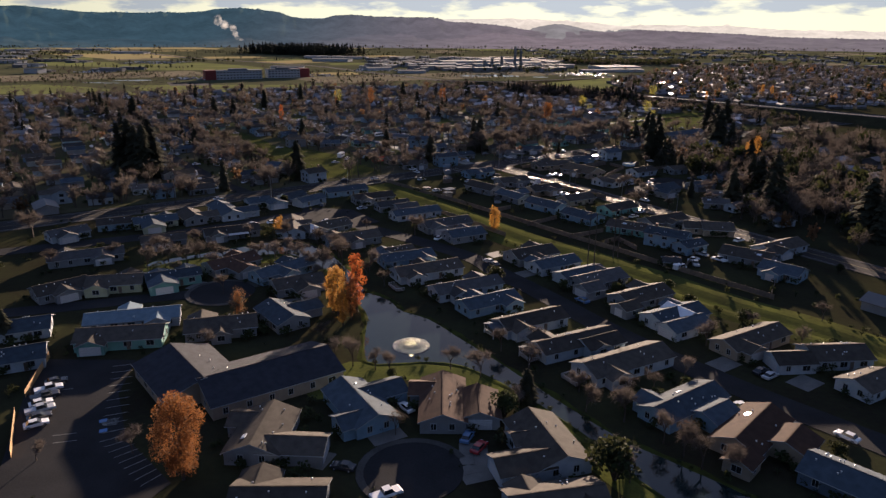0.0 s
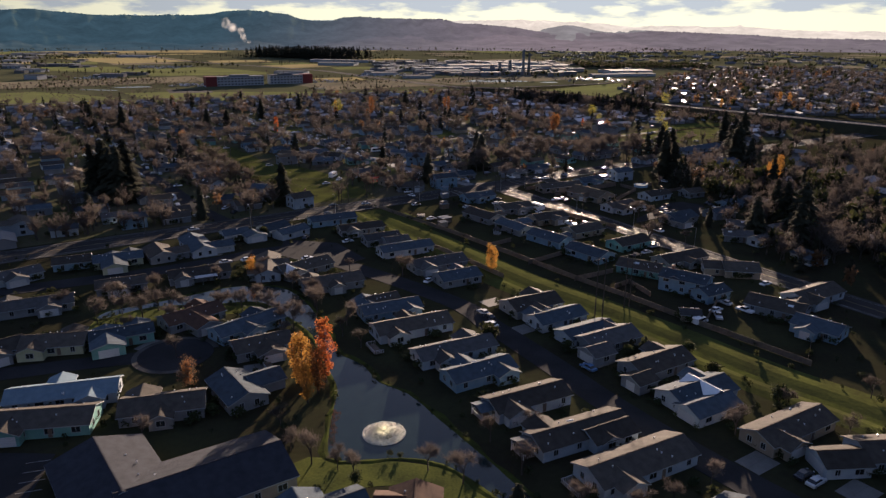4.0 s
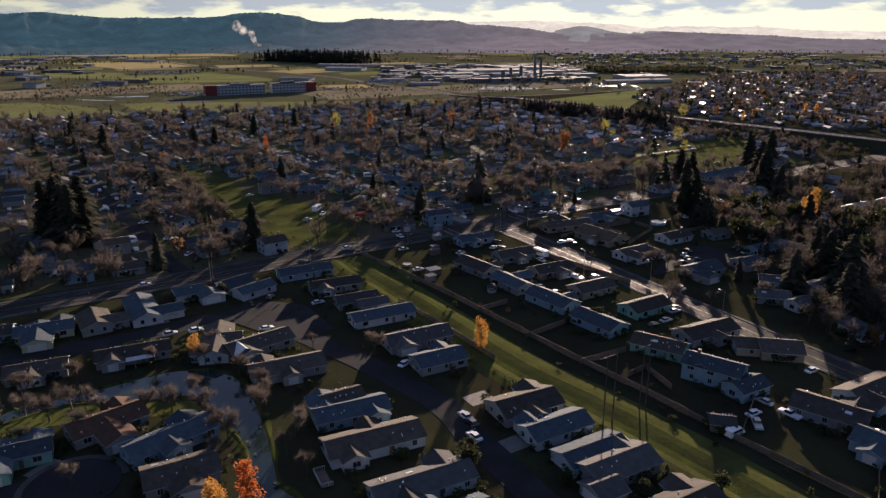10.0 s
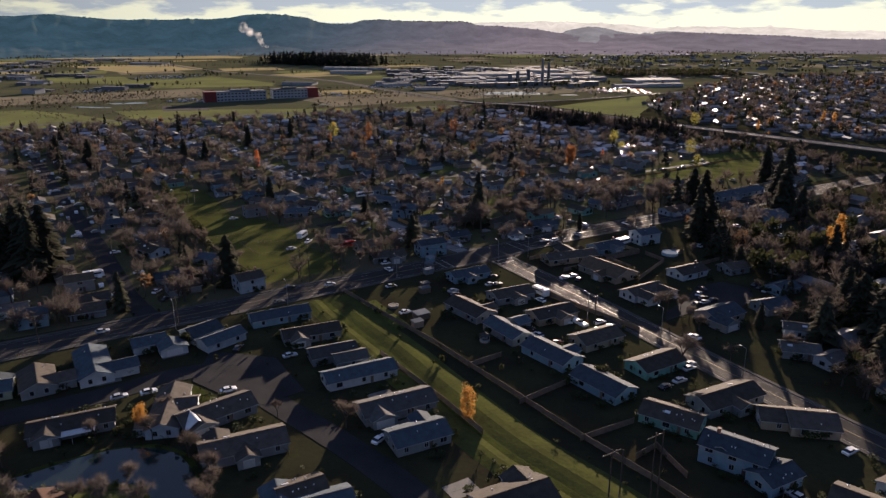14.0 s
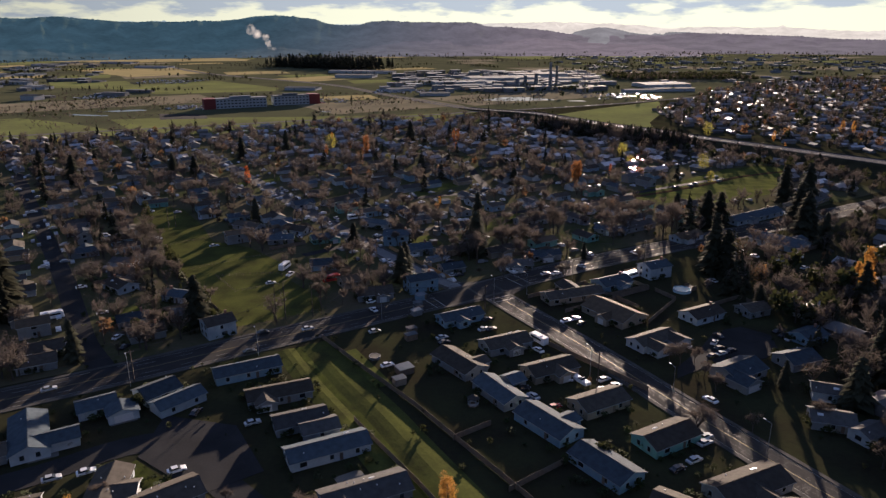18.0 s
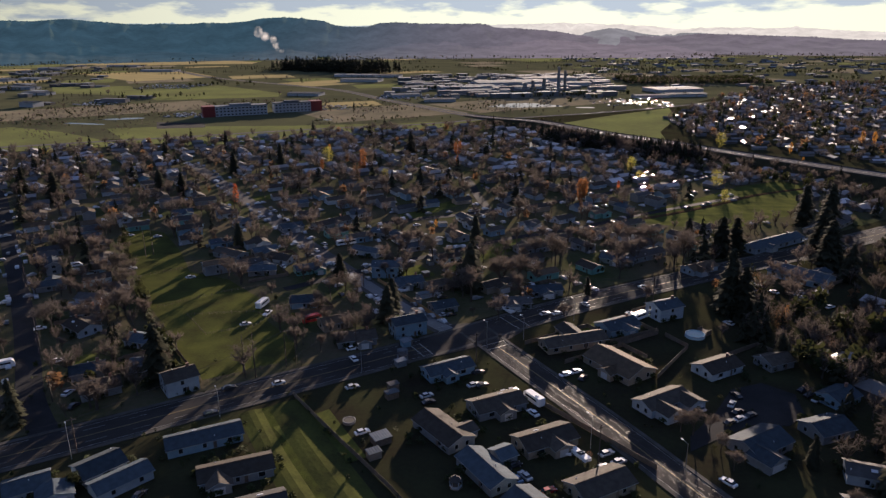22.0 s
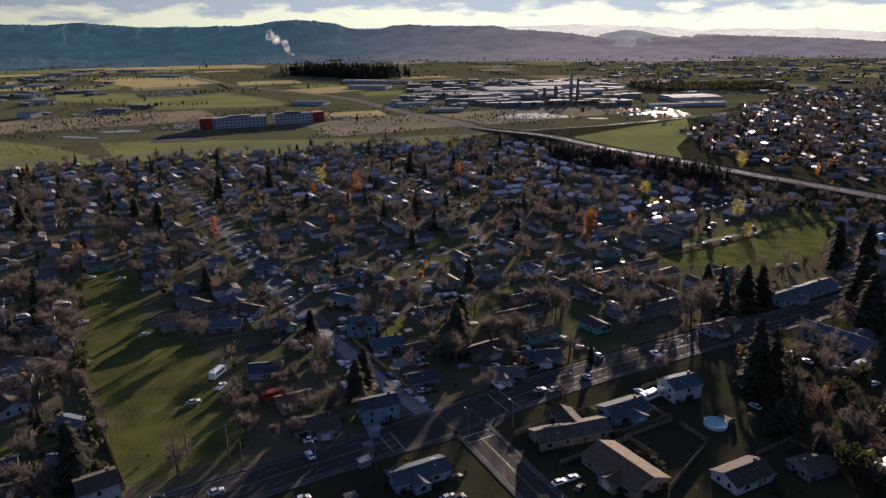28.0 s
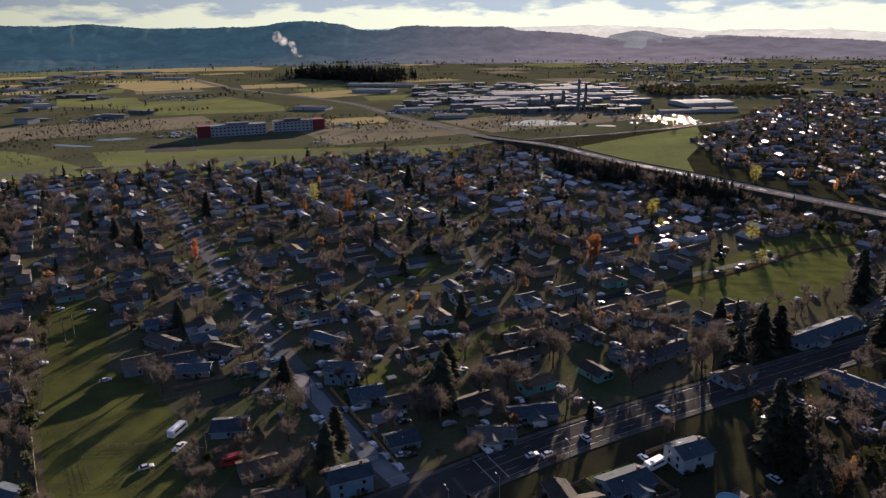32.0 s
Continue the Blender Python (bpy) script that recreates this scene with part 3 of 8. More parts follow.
def ridge(name, radius, a0, a1, height, rough, seed, m, label, trees=0.0):
    """A long wooded ridge; height(angle) in metres, angle in degrees to the right of +y; trees: the height of the wood on its crest."""
    verts, faces = [], []
    steps = int((a1 - a0) / 0.035)
    for i in range(steps + 1):
        a = a0 + (a1 - a0) * i / steps
        t = radians(a)
        wood = max(0.35, min(1.0, 0.65 + 1.0 * noise.noise((a * 0.55, seed, 21))))
        h = height(a)
        h += rough * (noise.noise((a * 0.9, seed, 0)) + 0.5 * noise.noise((a * 3.1, seed, 4)))
        tips = trees * wood * (abs(noise.noise((a * 11.0, seed, 9))) + 0.6 * abs(noise.noise((a * 26.0, seed, 13))))
        for r, k in ((-800, 0.0), (-540, 0.3), (-300, 0.6), (-100, 0.92), (0, 1.0), (200, 0.0)):
            bend = 1 + 0.02 * noise.noise((a * 0.5, r * 0.01, seed))
            lump = 1 + (0.25 * noise.noise((a * 1.3, r * 0.02, seed + 3)) if 0 < k < 1 else 0)
            verts.append(((radius + r) * bend * math.sin(t), (radius + r) * bend * math.cos(t), max(0, h * k * lump + (tips if r == 0 else 0))))
    for i in range(steps):
        for j in range(5):
            faces.append((i * 6 + j, i * 6 + 6 + j, i * 6 + 7 + j, i * 6 + 1 + j))
    me = bpy.data.meshes.new(name)
    me.from_pydata(verts, [], faces)
    me.materials.append(m)
    return tagged(new(name, me), label, "hills", kind="structure")


def bump_at(a, c, w, h):
    return h * math.exp(-((a - c) / w) ** 2)


# the last two colours paint haze light as each ridge's own glow
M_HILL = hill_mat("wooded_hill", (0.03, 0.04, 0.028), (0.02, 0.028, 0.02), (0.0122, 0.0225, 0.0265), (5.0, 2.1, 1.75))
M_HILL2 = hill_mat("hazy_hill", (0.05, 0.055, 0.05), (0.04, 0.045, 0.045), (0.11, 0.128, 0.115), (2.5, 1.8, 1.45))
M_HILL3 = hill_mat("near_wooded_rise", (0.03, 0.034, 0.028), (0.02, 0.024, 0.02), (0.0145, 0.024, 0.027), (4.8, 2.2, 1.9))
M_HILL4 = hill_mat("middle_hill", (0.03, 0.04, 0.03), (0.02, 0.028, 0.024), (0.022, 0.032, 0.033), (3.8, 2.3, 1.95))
CREST_A = (-45, -33, -32.2, -30, -28.9, -26.1, -22, -19.6, -18, -17.2, -15, -14, -12.7, -11.9, -10.7, -9.4, -8.6, -7.3, -5.6, -2.3, -0.6, 0.2, 2.3, 4, 5.6, 6.8, 8.1, 10, 13.5, 14.9, 19.2, 22.5, 24.7, 31, 48)
CREST_H = (186, 168, 165, 178, 168, 150, 152, 155, 165, 178, 182, 173, 163, 140, 129, 130, 149, 153, 144, 143, 138, 121, 113, 103, 88, 73, 66, 71, 67, 81, 70, 61, 48, 42, 40)


def crest(a):
    """The main ridge's height, eased between its summits and saddles."""
    return sum(float(np.interp(a + d, CREST_A, CREST_H)) for d in (-0.25, 0, 0.25)) / 3


def far_crest(a):
    return float(np.interp(a, (-45, -24, -12, -9, -1, 5.5, 11, 13.4, 17.4, 19.2, 20.9, 24.7, 48), (150, 160, 138, 140, 138, 147, 128, 107, 115, 104, 112, 88, 70)))


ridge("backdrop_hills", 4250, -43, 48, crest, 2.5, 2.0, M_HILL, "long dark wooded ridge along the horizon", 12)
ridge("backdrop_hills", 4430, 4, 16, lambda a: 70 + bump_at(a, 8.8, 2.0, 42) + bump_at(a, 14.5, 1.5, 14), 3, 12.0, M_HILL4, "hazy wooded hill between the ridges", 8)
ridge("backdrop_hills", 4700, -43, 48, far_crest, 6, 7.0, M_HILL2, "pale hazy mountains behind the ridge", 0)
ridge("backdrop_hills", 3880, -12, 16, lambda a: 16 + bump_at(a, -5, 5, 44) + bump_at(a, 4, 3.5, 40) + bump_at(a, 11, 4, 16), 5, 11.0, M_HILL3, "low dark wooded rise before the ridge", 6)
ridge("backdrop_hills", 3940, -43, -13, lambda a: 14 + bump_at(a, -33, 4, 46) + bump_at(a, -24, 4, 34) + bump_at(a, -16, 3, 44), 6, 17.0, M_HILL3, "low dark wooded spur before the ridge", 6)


def field(x, y, a, w, d, material, label, z=0.02):
    bm = bmesh.new()
    box(bm, -w / 2, -d / 2, -0.2, w / 2, d / 2, 0.0)
    ob = tagged(link("field", bm, material), label, "field", kind="structure")
    ob.matrix_world = at(x, y, a, z)
    return ob


# fields of the plain
patch("plain", [(-2600, 700), (-700, 735), (-390, 885), (-311, 912), (-175, 980), (10, 1070), (60, 1090), (300, 1230), (420, 1400), (560, 1560), (780, 1730), (2600, 1730), (2600, 3450), (-2600, 3450)], 0.003, M_DULL, "wide flat plain of dull winter grass", "plain")
plain = random.Random(21)
for i in range(-13, 12):
    for j in range(0, 12):
        x, y = i * 190 + plain.uniform(-30, 30), 1270 + j * 175 + plain.uniform(-25, 25)
        if plain.random() < 0.3 or -200 < x < 300 and y < 2000 or abs(x) > 0.75 * y + 200 or -980 < x < -330 and y < 1760:
            continue
        greens = ((M_FARGRASS, "green winter field"), (M_DULL, "dull green field"), (M_STRAW, "straw-coloured field"), (M_SCRUB, "brown ploughed field"))
        m, say = plain.choice(greens if x < 0 else greens[1:2] * 2 + greens[3:] * 2 + greens[:1])
        field(x, y, 28 + plain.uniform(-8, 8), plain.uniform(90, 185), plain.uniform(70, 165), m, say, 0.008 + 0.001 * ((i + 13) % 5) + 0.005 * (j % 2))
patch("field", [(-921, 1621), (-757, 1643), (-690, 1543), (-568, 1663), (-367, 1462), (-355, 1395), (-544, 1327), (-633, 1416), (-818, 1468)], 0.045, M_FARGRASS, "bright green hay field", "field")
patch("field", [(-1181, 2134), (-879, 2207), (-689, 1956), (-825, 1789)], 0.045, M_STRAW, "straw-coloured field", "field")
patch("field", [(-2490, 3500), (-1400, 3450), (-867, 2803), (-846, 2685), (-1369, 2637), (-1978, 2940)], 0.05, M_STRAW, "wide straw-coloured field", "field")
patch("field", [(-565, 985), (-470, 940), (-342, 847), (-456, 800), (-640, 900)], 0.045, M_FARGRASS, "rough green field beside the edge road", "field")
field(-1750, 2500, 25, 500, 300, M_FARGRASS, "green field", 0.03)
field(-360, 1720, 45, 160, 140, M_STRAW, "tan field", 0.03)
field(-560, 1170, 35, 330, 150, M_SCRUB, "brown marshy scrub")
field(-130, 1150, 35, 200, 150, M_SCRUB, "brown scrub inside the junction", 0.03)
field(90, 1290, 35, 300, 150, M_SCRUB, "brown scrub beside ponds")
field(700, 2500, 10, 2200, 900, M_DULL, "dark winter fields", 0.006)
field(500, 3000, 5, 900, 150, M_FARGRASS, "dull green field", 0.04)
field(200, 2250, 5, 700, 120, M_DULL, "dull green field", 0.04)
patch("meadow", [(-436, 972), (-381, 990), (-219, 1003), (-98, 1025), (0, 1060), (16, 1062), (-38, 985), (-155, 900), (-263, 850), (-350, 861)], 0.05, M_FARGRASS, "mown grass strip beside the edge road", "meadow")
patch("meadow", [(96, 1012), (180, 1108), (283, 1208), (262, 1080), (216, 958), (207, 883), (190, 872), (160, 905)], 0.05, M_FARGRASS, "triangular mown meadow inside the junction", "meadow")
patch("meadow", [(-42, 970), (-14, 1006), (27, 1002), (40, 980), (-5, 955)], 0.05, M_GRASS, "small green by the junction", "meadow")
for pts in ([(17, 1224), (54, 1272), (90, 1276), (132, 1232), (100, 1218), (57, 1212)], [(-503, 1061), (-461, 1084), (-440, 1074), (-470, 1058)], [(-516, 1029), (-464, 1016), (-470, 1008), (-520, 1020)], [(221, 1330), (244, 1334), (268, 1290), (246, 1284)], [(150, 1218), (170, 1222), (176, 1206), (152, 1208)], [(66, 880), (84, 890), (100, 850), (80, 800), (68, 835)], [(-205, 1062), (-186, 1068), (-180, 1060), (-200, 1055)]):
    patch("water", pts, 0.07, M_WATER, "shallow pond that mirrors the sky", "water", curved=True)
patch("road", [(-403, 1034), (-337, 1026), (-319, 986), (-374, 973)], 0.08, M_ASPHALT, "car park of the office block", "road")


def scatter(name, kinds, places, materials, label, category):
    """One object made of many copies of small meshes; places: kind, x, y, turn, width, depth, height."""
    verts, faces, slots = [], [], []
    for k, x, y, a, sx, sy, sz in places:
        v, f, mi = kinds[k]
        c, s, base = math.cos(a), math.sin(a), len(verts)
        verts.extend((x + c * px * sx - s * py * sy, y + s * px * sx + c * py * sy, pz * sz) for px, py, pz in v)
        faces.extend(tuple(i + base for i in q) for q in f)
        slots.extend(mi)
    me = bpy.data.meshes.new(name)
    me.from_pydata(verts, [], faces)
    for m in materials:
        me.materials.append(m)
    me.polygons.foreach_set("material_index", slots)
    me.update()
    return tagged(new(name, me), label, category, kind="stuff")


def block_kind(flat):
    """A building one unit wide, deep and high: a box with a low gable or flat roof with eaves."""
    e = 1.0 if flat else 0.62
    v = [(-0.5, -0.5, 0), (0.5, -0.5, 0), (0.5, 0.5, 0), (-0.5, 0.5, 0), (-0.5, -0.5, e), (0.5, -0.5, e), (0.5, 0.5, e), (-0.5, 0.5, e)]
    f, m = [(0, 1, 5, 4), (1, 2, 6, 5), (2, 3, 7, 6), (3, 0, 4, 7)], [1] * 4
    if flat:
        v += [(-0.51, -0.51, 0.97), (0.51, -0.51, 0.97), (0.51, 0.51, 0.97), (-0.51, 0.51, 0.97), (-0.51, -0.51, 1.03), (0.51, -0.51, 1.03), (0.51, 0.51, 1.03), (-0.51, 0.51, 1.03)]
        f += [(12, 13, 14, 15), (8, 9, 13, 12), (9, 10, 14, 13), (10, 11, 15, 14), (11, 8, 12, 15)]
        m += [0] * 5
    else:
        v += [(-0.5, 0, 0.98), (0.5, 0, 0.98)]
        f += [(4, 8, 7), (5, 6, 9)]
        m += [1, 1]
        v += [(-0.54, -0.56, 0.58), (0.54, -0.56, 0.58), (0.54, 0, 1.0), (-0.54, 0, 1.0), (-0.54, 0.56, 0.58), (0.54, 0.56, 0.58)]
        v += [(p, q, r + 0.05) for p, q, r in v[-6:]]
        f += [(16, 17, 18, 19), (19, 18, 21, 20), (10, 11, 17, 16), (14, 15, 21, 20), (10, 16, 19, 13), (13, 19, 20, 14), (11, 17, 18, 12), (12, 18, 21, 15)]
        m += [0] * 8
    return v, f, m


# thin smoke over the foot of the hills
smoke_mat = bpy.data.materials.new("thin_white_smoke")
smoke_mat.use_nodes = True
sn, sl = smoke_mat.node_tree.nodes, smoke_mat.node_tree.links
tr, mx, tl = sn.new("ShaderNodeBsdfTransparent"), sn.new("ShaderNodeMixShader"), sn.new("ShaderNodeBsdfTranslucent")
puffs, thin, spot = sn.new("ShaderNodeTexNoise"), sn.new("ShaderNodeMapRange"), sn.new("ShaderNodeTexCoord")
puffs.inputs["Scale"].default_value, puffs.inputs["Detail"].default_value = 0.045, 5
thin.inputs["From Min"].default_value, thin.inputs["From Max"].default_value = 0.38, 0.72
thin.inputs["To Min"].default_value, thin.inputs["To Max"].default_value = 0.0, 0.11
sl.new(spot.outputs["Object"], puffs.inputs["Vector"])
sl.new(puffs.outputs[0], thin.inputs["Value"])
sl.new(thin.outputs[0], mx.inputs[0])
sl.new(tr.outputs[0], mx.inputs[1])
tl.inputs["Color"].default_value = (0.95, 0.95, 0.95, 1)
sl.new(tl.outputs[0], mx.inputs[2])
sl.new(mx.outputs[0], sn["Material Output"].inputs["Surface"])
bm = bmesh.new()
puff = random.Random(9)
for i in range(8):
    k = i / 7
    size = 5 + 19 * k + puff.uniform(-1, 3)
    c = Vector((-60 - 100 * k + puff.gauss(0, 3 + 9 * k), puff.gauss(0, 15), 8 + 95 * k ** 0.8 + puff.gauss(0, 2 + 9 * k)))
    bmesh.ops.create_icosphere(bm, subdivisions=2, radius=size, matrix=Matrix.Translation(c))
for v in bm.verts:
    v.co += Vector(noise.noise_vector(v.co * 0.06)) * 6
for f in bm.faces:
    f.smooth = True
smoke = tagged(link("smoke_plume", bm, smoke_mat), "thin white smoke drifting up before the hills", "smoke", kind="stuff")
smoke.location = (-860, 3330, 0)

# ---- homes ----
def window_mesh(w, h):
    bm = bmesh.new()
    f = 0.12
    for x0, x1, z0, z1 in ((-w / 2 - f, -w / 2, -h / 2 - f, h / 2 + f), (w / 2, w / 2 + f, -h / 2 - f, h / 2 + f), (-w / 2, w / 2, h / 2, h / 2 + f), (-w / 2, w / 2, -h / 2 - f, -h / 2), (-0.03, 0.03, -h / 2, h / 2)):
        box(bm, x0, -0.03, z0, x1, 0.05, z1)
    return mesh_of("window_frame", bm, M_TRIM)


def pane_mesh(w, h):
    bm = bmesh.new()
    box(bm, -w / 2, -0.02, -h / 2, w / 2, 0.02, h / 2)
    return mesh_of("pane", bm, M_GLASS)


WIN = {k: (window_mesh(*k), pane_mesh(*k)) for k in ((1.0, 1.3), (1.7, 1.3), (2.4, 1.5))}


def garage_mesh(w):
    """Sectional door: four leaves with grooves between, in one pressed sheet."""
    bm = bmesh.new()
    sec = [(0.0, 0.05)]
    for i in range(4):
        z = 0.05 + i * 0.55
        sec += [(0.06, z + 0.03), (0.06, z + 0.52), (0.03, z + 0.55)]
    sec.append((0.0, 2.3))
    a = [bm.verts.new((-w / 2, p, z)) for p, z in sec]
    b = [bm.verts.new((w / 2, p, z)) for p, z in sec]
    for i in range(len(sec) - 1):
        bm.faces.new((a[i], a[i + 1], b[i + 1], b[i]))
    bm.faces.new(a)
    bm.faces.new(b[::-1])
    bmesh.ops.recalc_face_normals(bm, faces=bm.faces)
    return mesh_of("garage_door", bm, M_GARAGE)


def door_mesh():
    bm = bmesh.new()
    box(bm, -0.45, 0.0, 0.1, 0.45, 0.05, 2.1)
    for z0, z1 in ((0.3, 0.95), (1.15, 1.9)):
        box(bm, -0.3, 0.05, z0, 0.3, 0.07, z1)
    return mesh_of("door", bm, M_DOOR)


def vent_mesh():
    bm = bmesh.new()
    tube(bm, (0, 0, -0.1), (0, 0, 0.28), 0.12, 0.12, 6)
    tube(bm, (0, 0, 0.28), (0, 0, 0.36), 0.2, 0.06, 6)
    return mesh_of("roof_vent", bm, M_VENT)


def skylight_mesh():
    bm = bmesh.new()
    box(bm, -0.75, -0.45, 0.0, 0.75, 0.45, 0.12)
    box(bm, -0.6, -0.32, 0.12, 0.6, 0.32, 0.18)
    return mesh_of("skylight", bm, M_SKYL)


def chimney_mesh():
    bm = bmesh.new()
    box(bm, -0.4, -0.3, -1.0, 0.4, 0.3, 1.1)
    box(bm, -0.48, -0.38, 1.1, 0.48, 0.38, 1.22)
    return mesh_of("chimney", bm, M_BRICK)


GARAGE, GARAGE1, DOOR, VENT, SKYLIGHT, CHIMNEY = garage_mesh(4.9), garage_mesh(2.7), door_mesh(), vent_mesh(), skylight_mesh(), chimney_mesh()
WALL_MESH, ROOF_MESH = {}, {}


def walls_mesh(l, w, eave, top, material):
    key = (round(l, 1), round(w, 1), round(eave, 1), round(top, 1), material.name)
    if key not in WALL_MESH:
        bm = bmesh.new()
        x, y = l / 2, w / 2
        low = [bm.verts.new(p) for p in ((-x, -y, 0), (x, -y, 0), (x, y, 0), (-x, y, 0))]
        up = [bm.verts.new(p) for p in ((-x, -y, eave), (x, -y, eave), (x, y, eave), (-x, y, eave))]
        ra, rb = bm.verts.new((-x, 0, top)), bm.verts.new((x, 0, top))
        bm.faces.new((low[0], low[1], up[1], up[0]))
        bm.faces.new((low[2], low[3], up[3], up[2]))
        bm.faces.new((low[1], low[2], up[2], rb, up[1]))
        bm.faces.new((low[3], low[0], up[0], ra, up[3]))
        bm.faces.new((up[0], up[1], rb, ra))
        bm.faces.new((up[2], up[3], ra, rb))
        bm.faces.new(low[::-1])
        WALL_MESH[key] = mesh_of("wall", bm, material)
    return WALL_MESH[key]


def roof_mesh(l, w, eave, top, material, over=0.45, thick=0.2):
    key = (round(l, 1), round(w, 1), round(eave, 1), round(top, 1), material.name)
    if key not in ROOF_MESH:
        bm = bmesh.new()
        x, y = l / 2 + over, w / 2 + over
        s = (top - eave) / (w / 2)
        e, r = eave - over * s + 0.03, top + 0.03
        section = [(-y, e), (-y, e + thick), (0, r + thick), (y, e + thick), (y, e), (0, r)]
        a = [bm.verts.new((-x, p, q)) for p, q in section]
        b = [bm.verts.new((x, p, q)) for p, q in section]
        for i, mi in ((0, 1), (1, 0), (2, 0), (3, 1), (4, 1), (5, 1)):
            j = (i + 1) % 6
            bm.faces.new((a[i], a[j], b[j], b[i])).material_index = mi
        for v in (a, b):
            for f in ((0, 1, 2, 5), (5, 2, 3, 4)):
                bm.faces.new([v[i] for i in f]).material_index = 1
        # ridge cap
        box(bm, -x, -0.14, r + thick - 0.05, x, 0.14, r + thick + 0.04)
        bmesh.ops.recalc_face_normals(bm, faces=bm.faces)
        ROOF_MESH[key] = mesh_of("roof", bm, [material, M_TRIM])
    return ROOF_MESH[key]


WORDS = {"slate": "slate-grey", "grey": "grey", "brown": "grey-brown", "redbrown": "red-brown", "tan": "tan", "dark": "dark navy", "pale": "pale blue metal", "white": "white metal"}
TINT = {"white": "white", "grey": "grey", "blue": "blue-grey", "dblue": "deep blue", "teal": "teal", "green": "pale green", "tan": "tan"}
BUILT = []
rng = random.Random(11)


def both_mesh(w, h):
    """Frame and pane in one, for homes seen from afar."""
    bm = bmesh.new()
    box(bm, -w / 2 - 0.12, -0.03, -h / 2 - 0.12, w / 2 + 0.12, 0.03, h / 2 + 0.12)
    box(bm, -w / 2, -0.02, -h / 2, w / 2, 0.045, h / 2, 1)
    return mesh_of("window", bm, [M_TRIM, M_GLASS])


FAR_WIN = {k: both_mesh(*k) for k in WIN}


def glaze(home, m, size=(1.0, 1.3), far=False):
    if far:
        share("window", FAR_WIN[size], home, m)
        return
    fr, pa = WIN[size]
    w = share("window", fr, home, m)
    share("pane", pa, w, Matrix.Identity(4))


def gable_box(home, lx, ly, turn, l, w, eave, top, roof, wall, detail, ends=(1, 1), sides=(1, 1), garage=0):
    base = at(lx, ly, turn)
    share("wall", walls_mesh(l, w, eave, top, WALL[wall]), home, base)
    share("roof", roof_mesh(l, w, eave, top, ROOF[roof]), home, base)
    if not detail:
        return base
    storeys = (1.55,) if eave < 4 else (1.5, 4.0)
    for z in storeys:
        for s, on in ((-1, sides[0]), (1, sides[1])):
            if not on:
                continue
            n = max(1, int(l / (4.5 if detail == 2 else 6.0 if detail > 1 else 9.0)))
            for i in range(n):
                x = -l / 2 + (i + 0.5) * l / n + rng.uniform(-0.4, 0.4)
                if detail < 1.5 and i % 2:
                    continue
                glaze(home, base @ pose(x, s * w / 2, z, 0, 0, 0 if s > 0 else 180), rng.choice(((1.0, 1.3), (1.7, 1.3), (1.0, 1.3))), detail < 2)
        for s, on in ((-1, ends[0]), (1, ends[1])):
            if on and not (garage == s and z < 2):
                for y in ((-w / 5, w / 5) if w > 7 and detail > 1 else (0,)):
                    glaze(home, base @ pose(s * l / 2, y, z, 0, 0, -90 if s > 0 else 90), (1.0, 1.3) if w > 7 and detail > 1 else (1.7, 1.3), detail < 2)
    if garage:
        share("garage_door", GARAGE if w > 6 else GARAGE1, home, base @ pose(garage * l / 2, 0, 0, 0, 0, -90 if garage > 0 else 90))
    return base


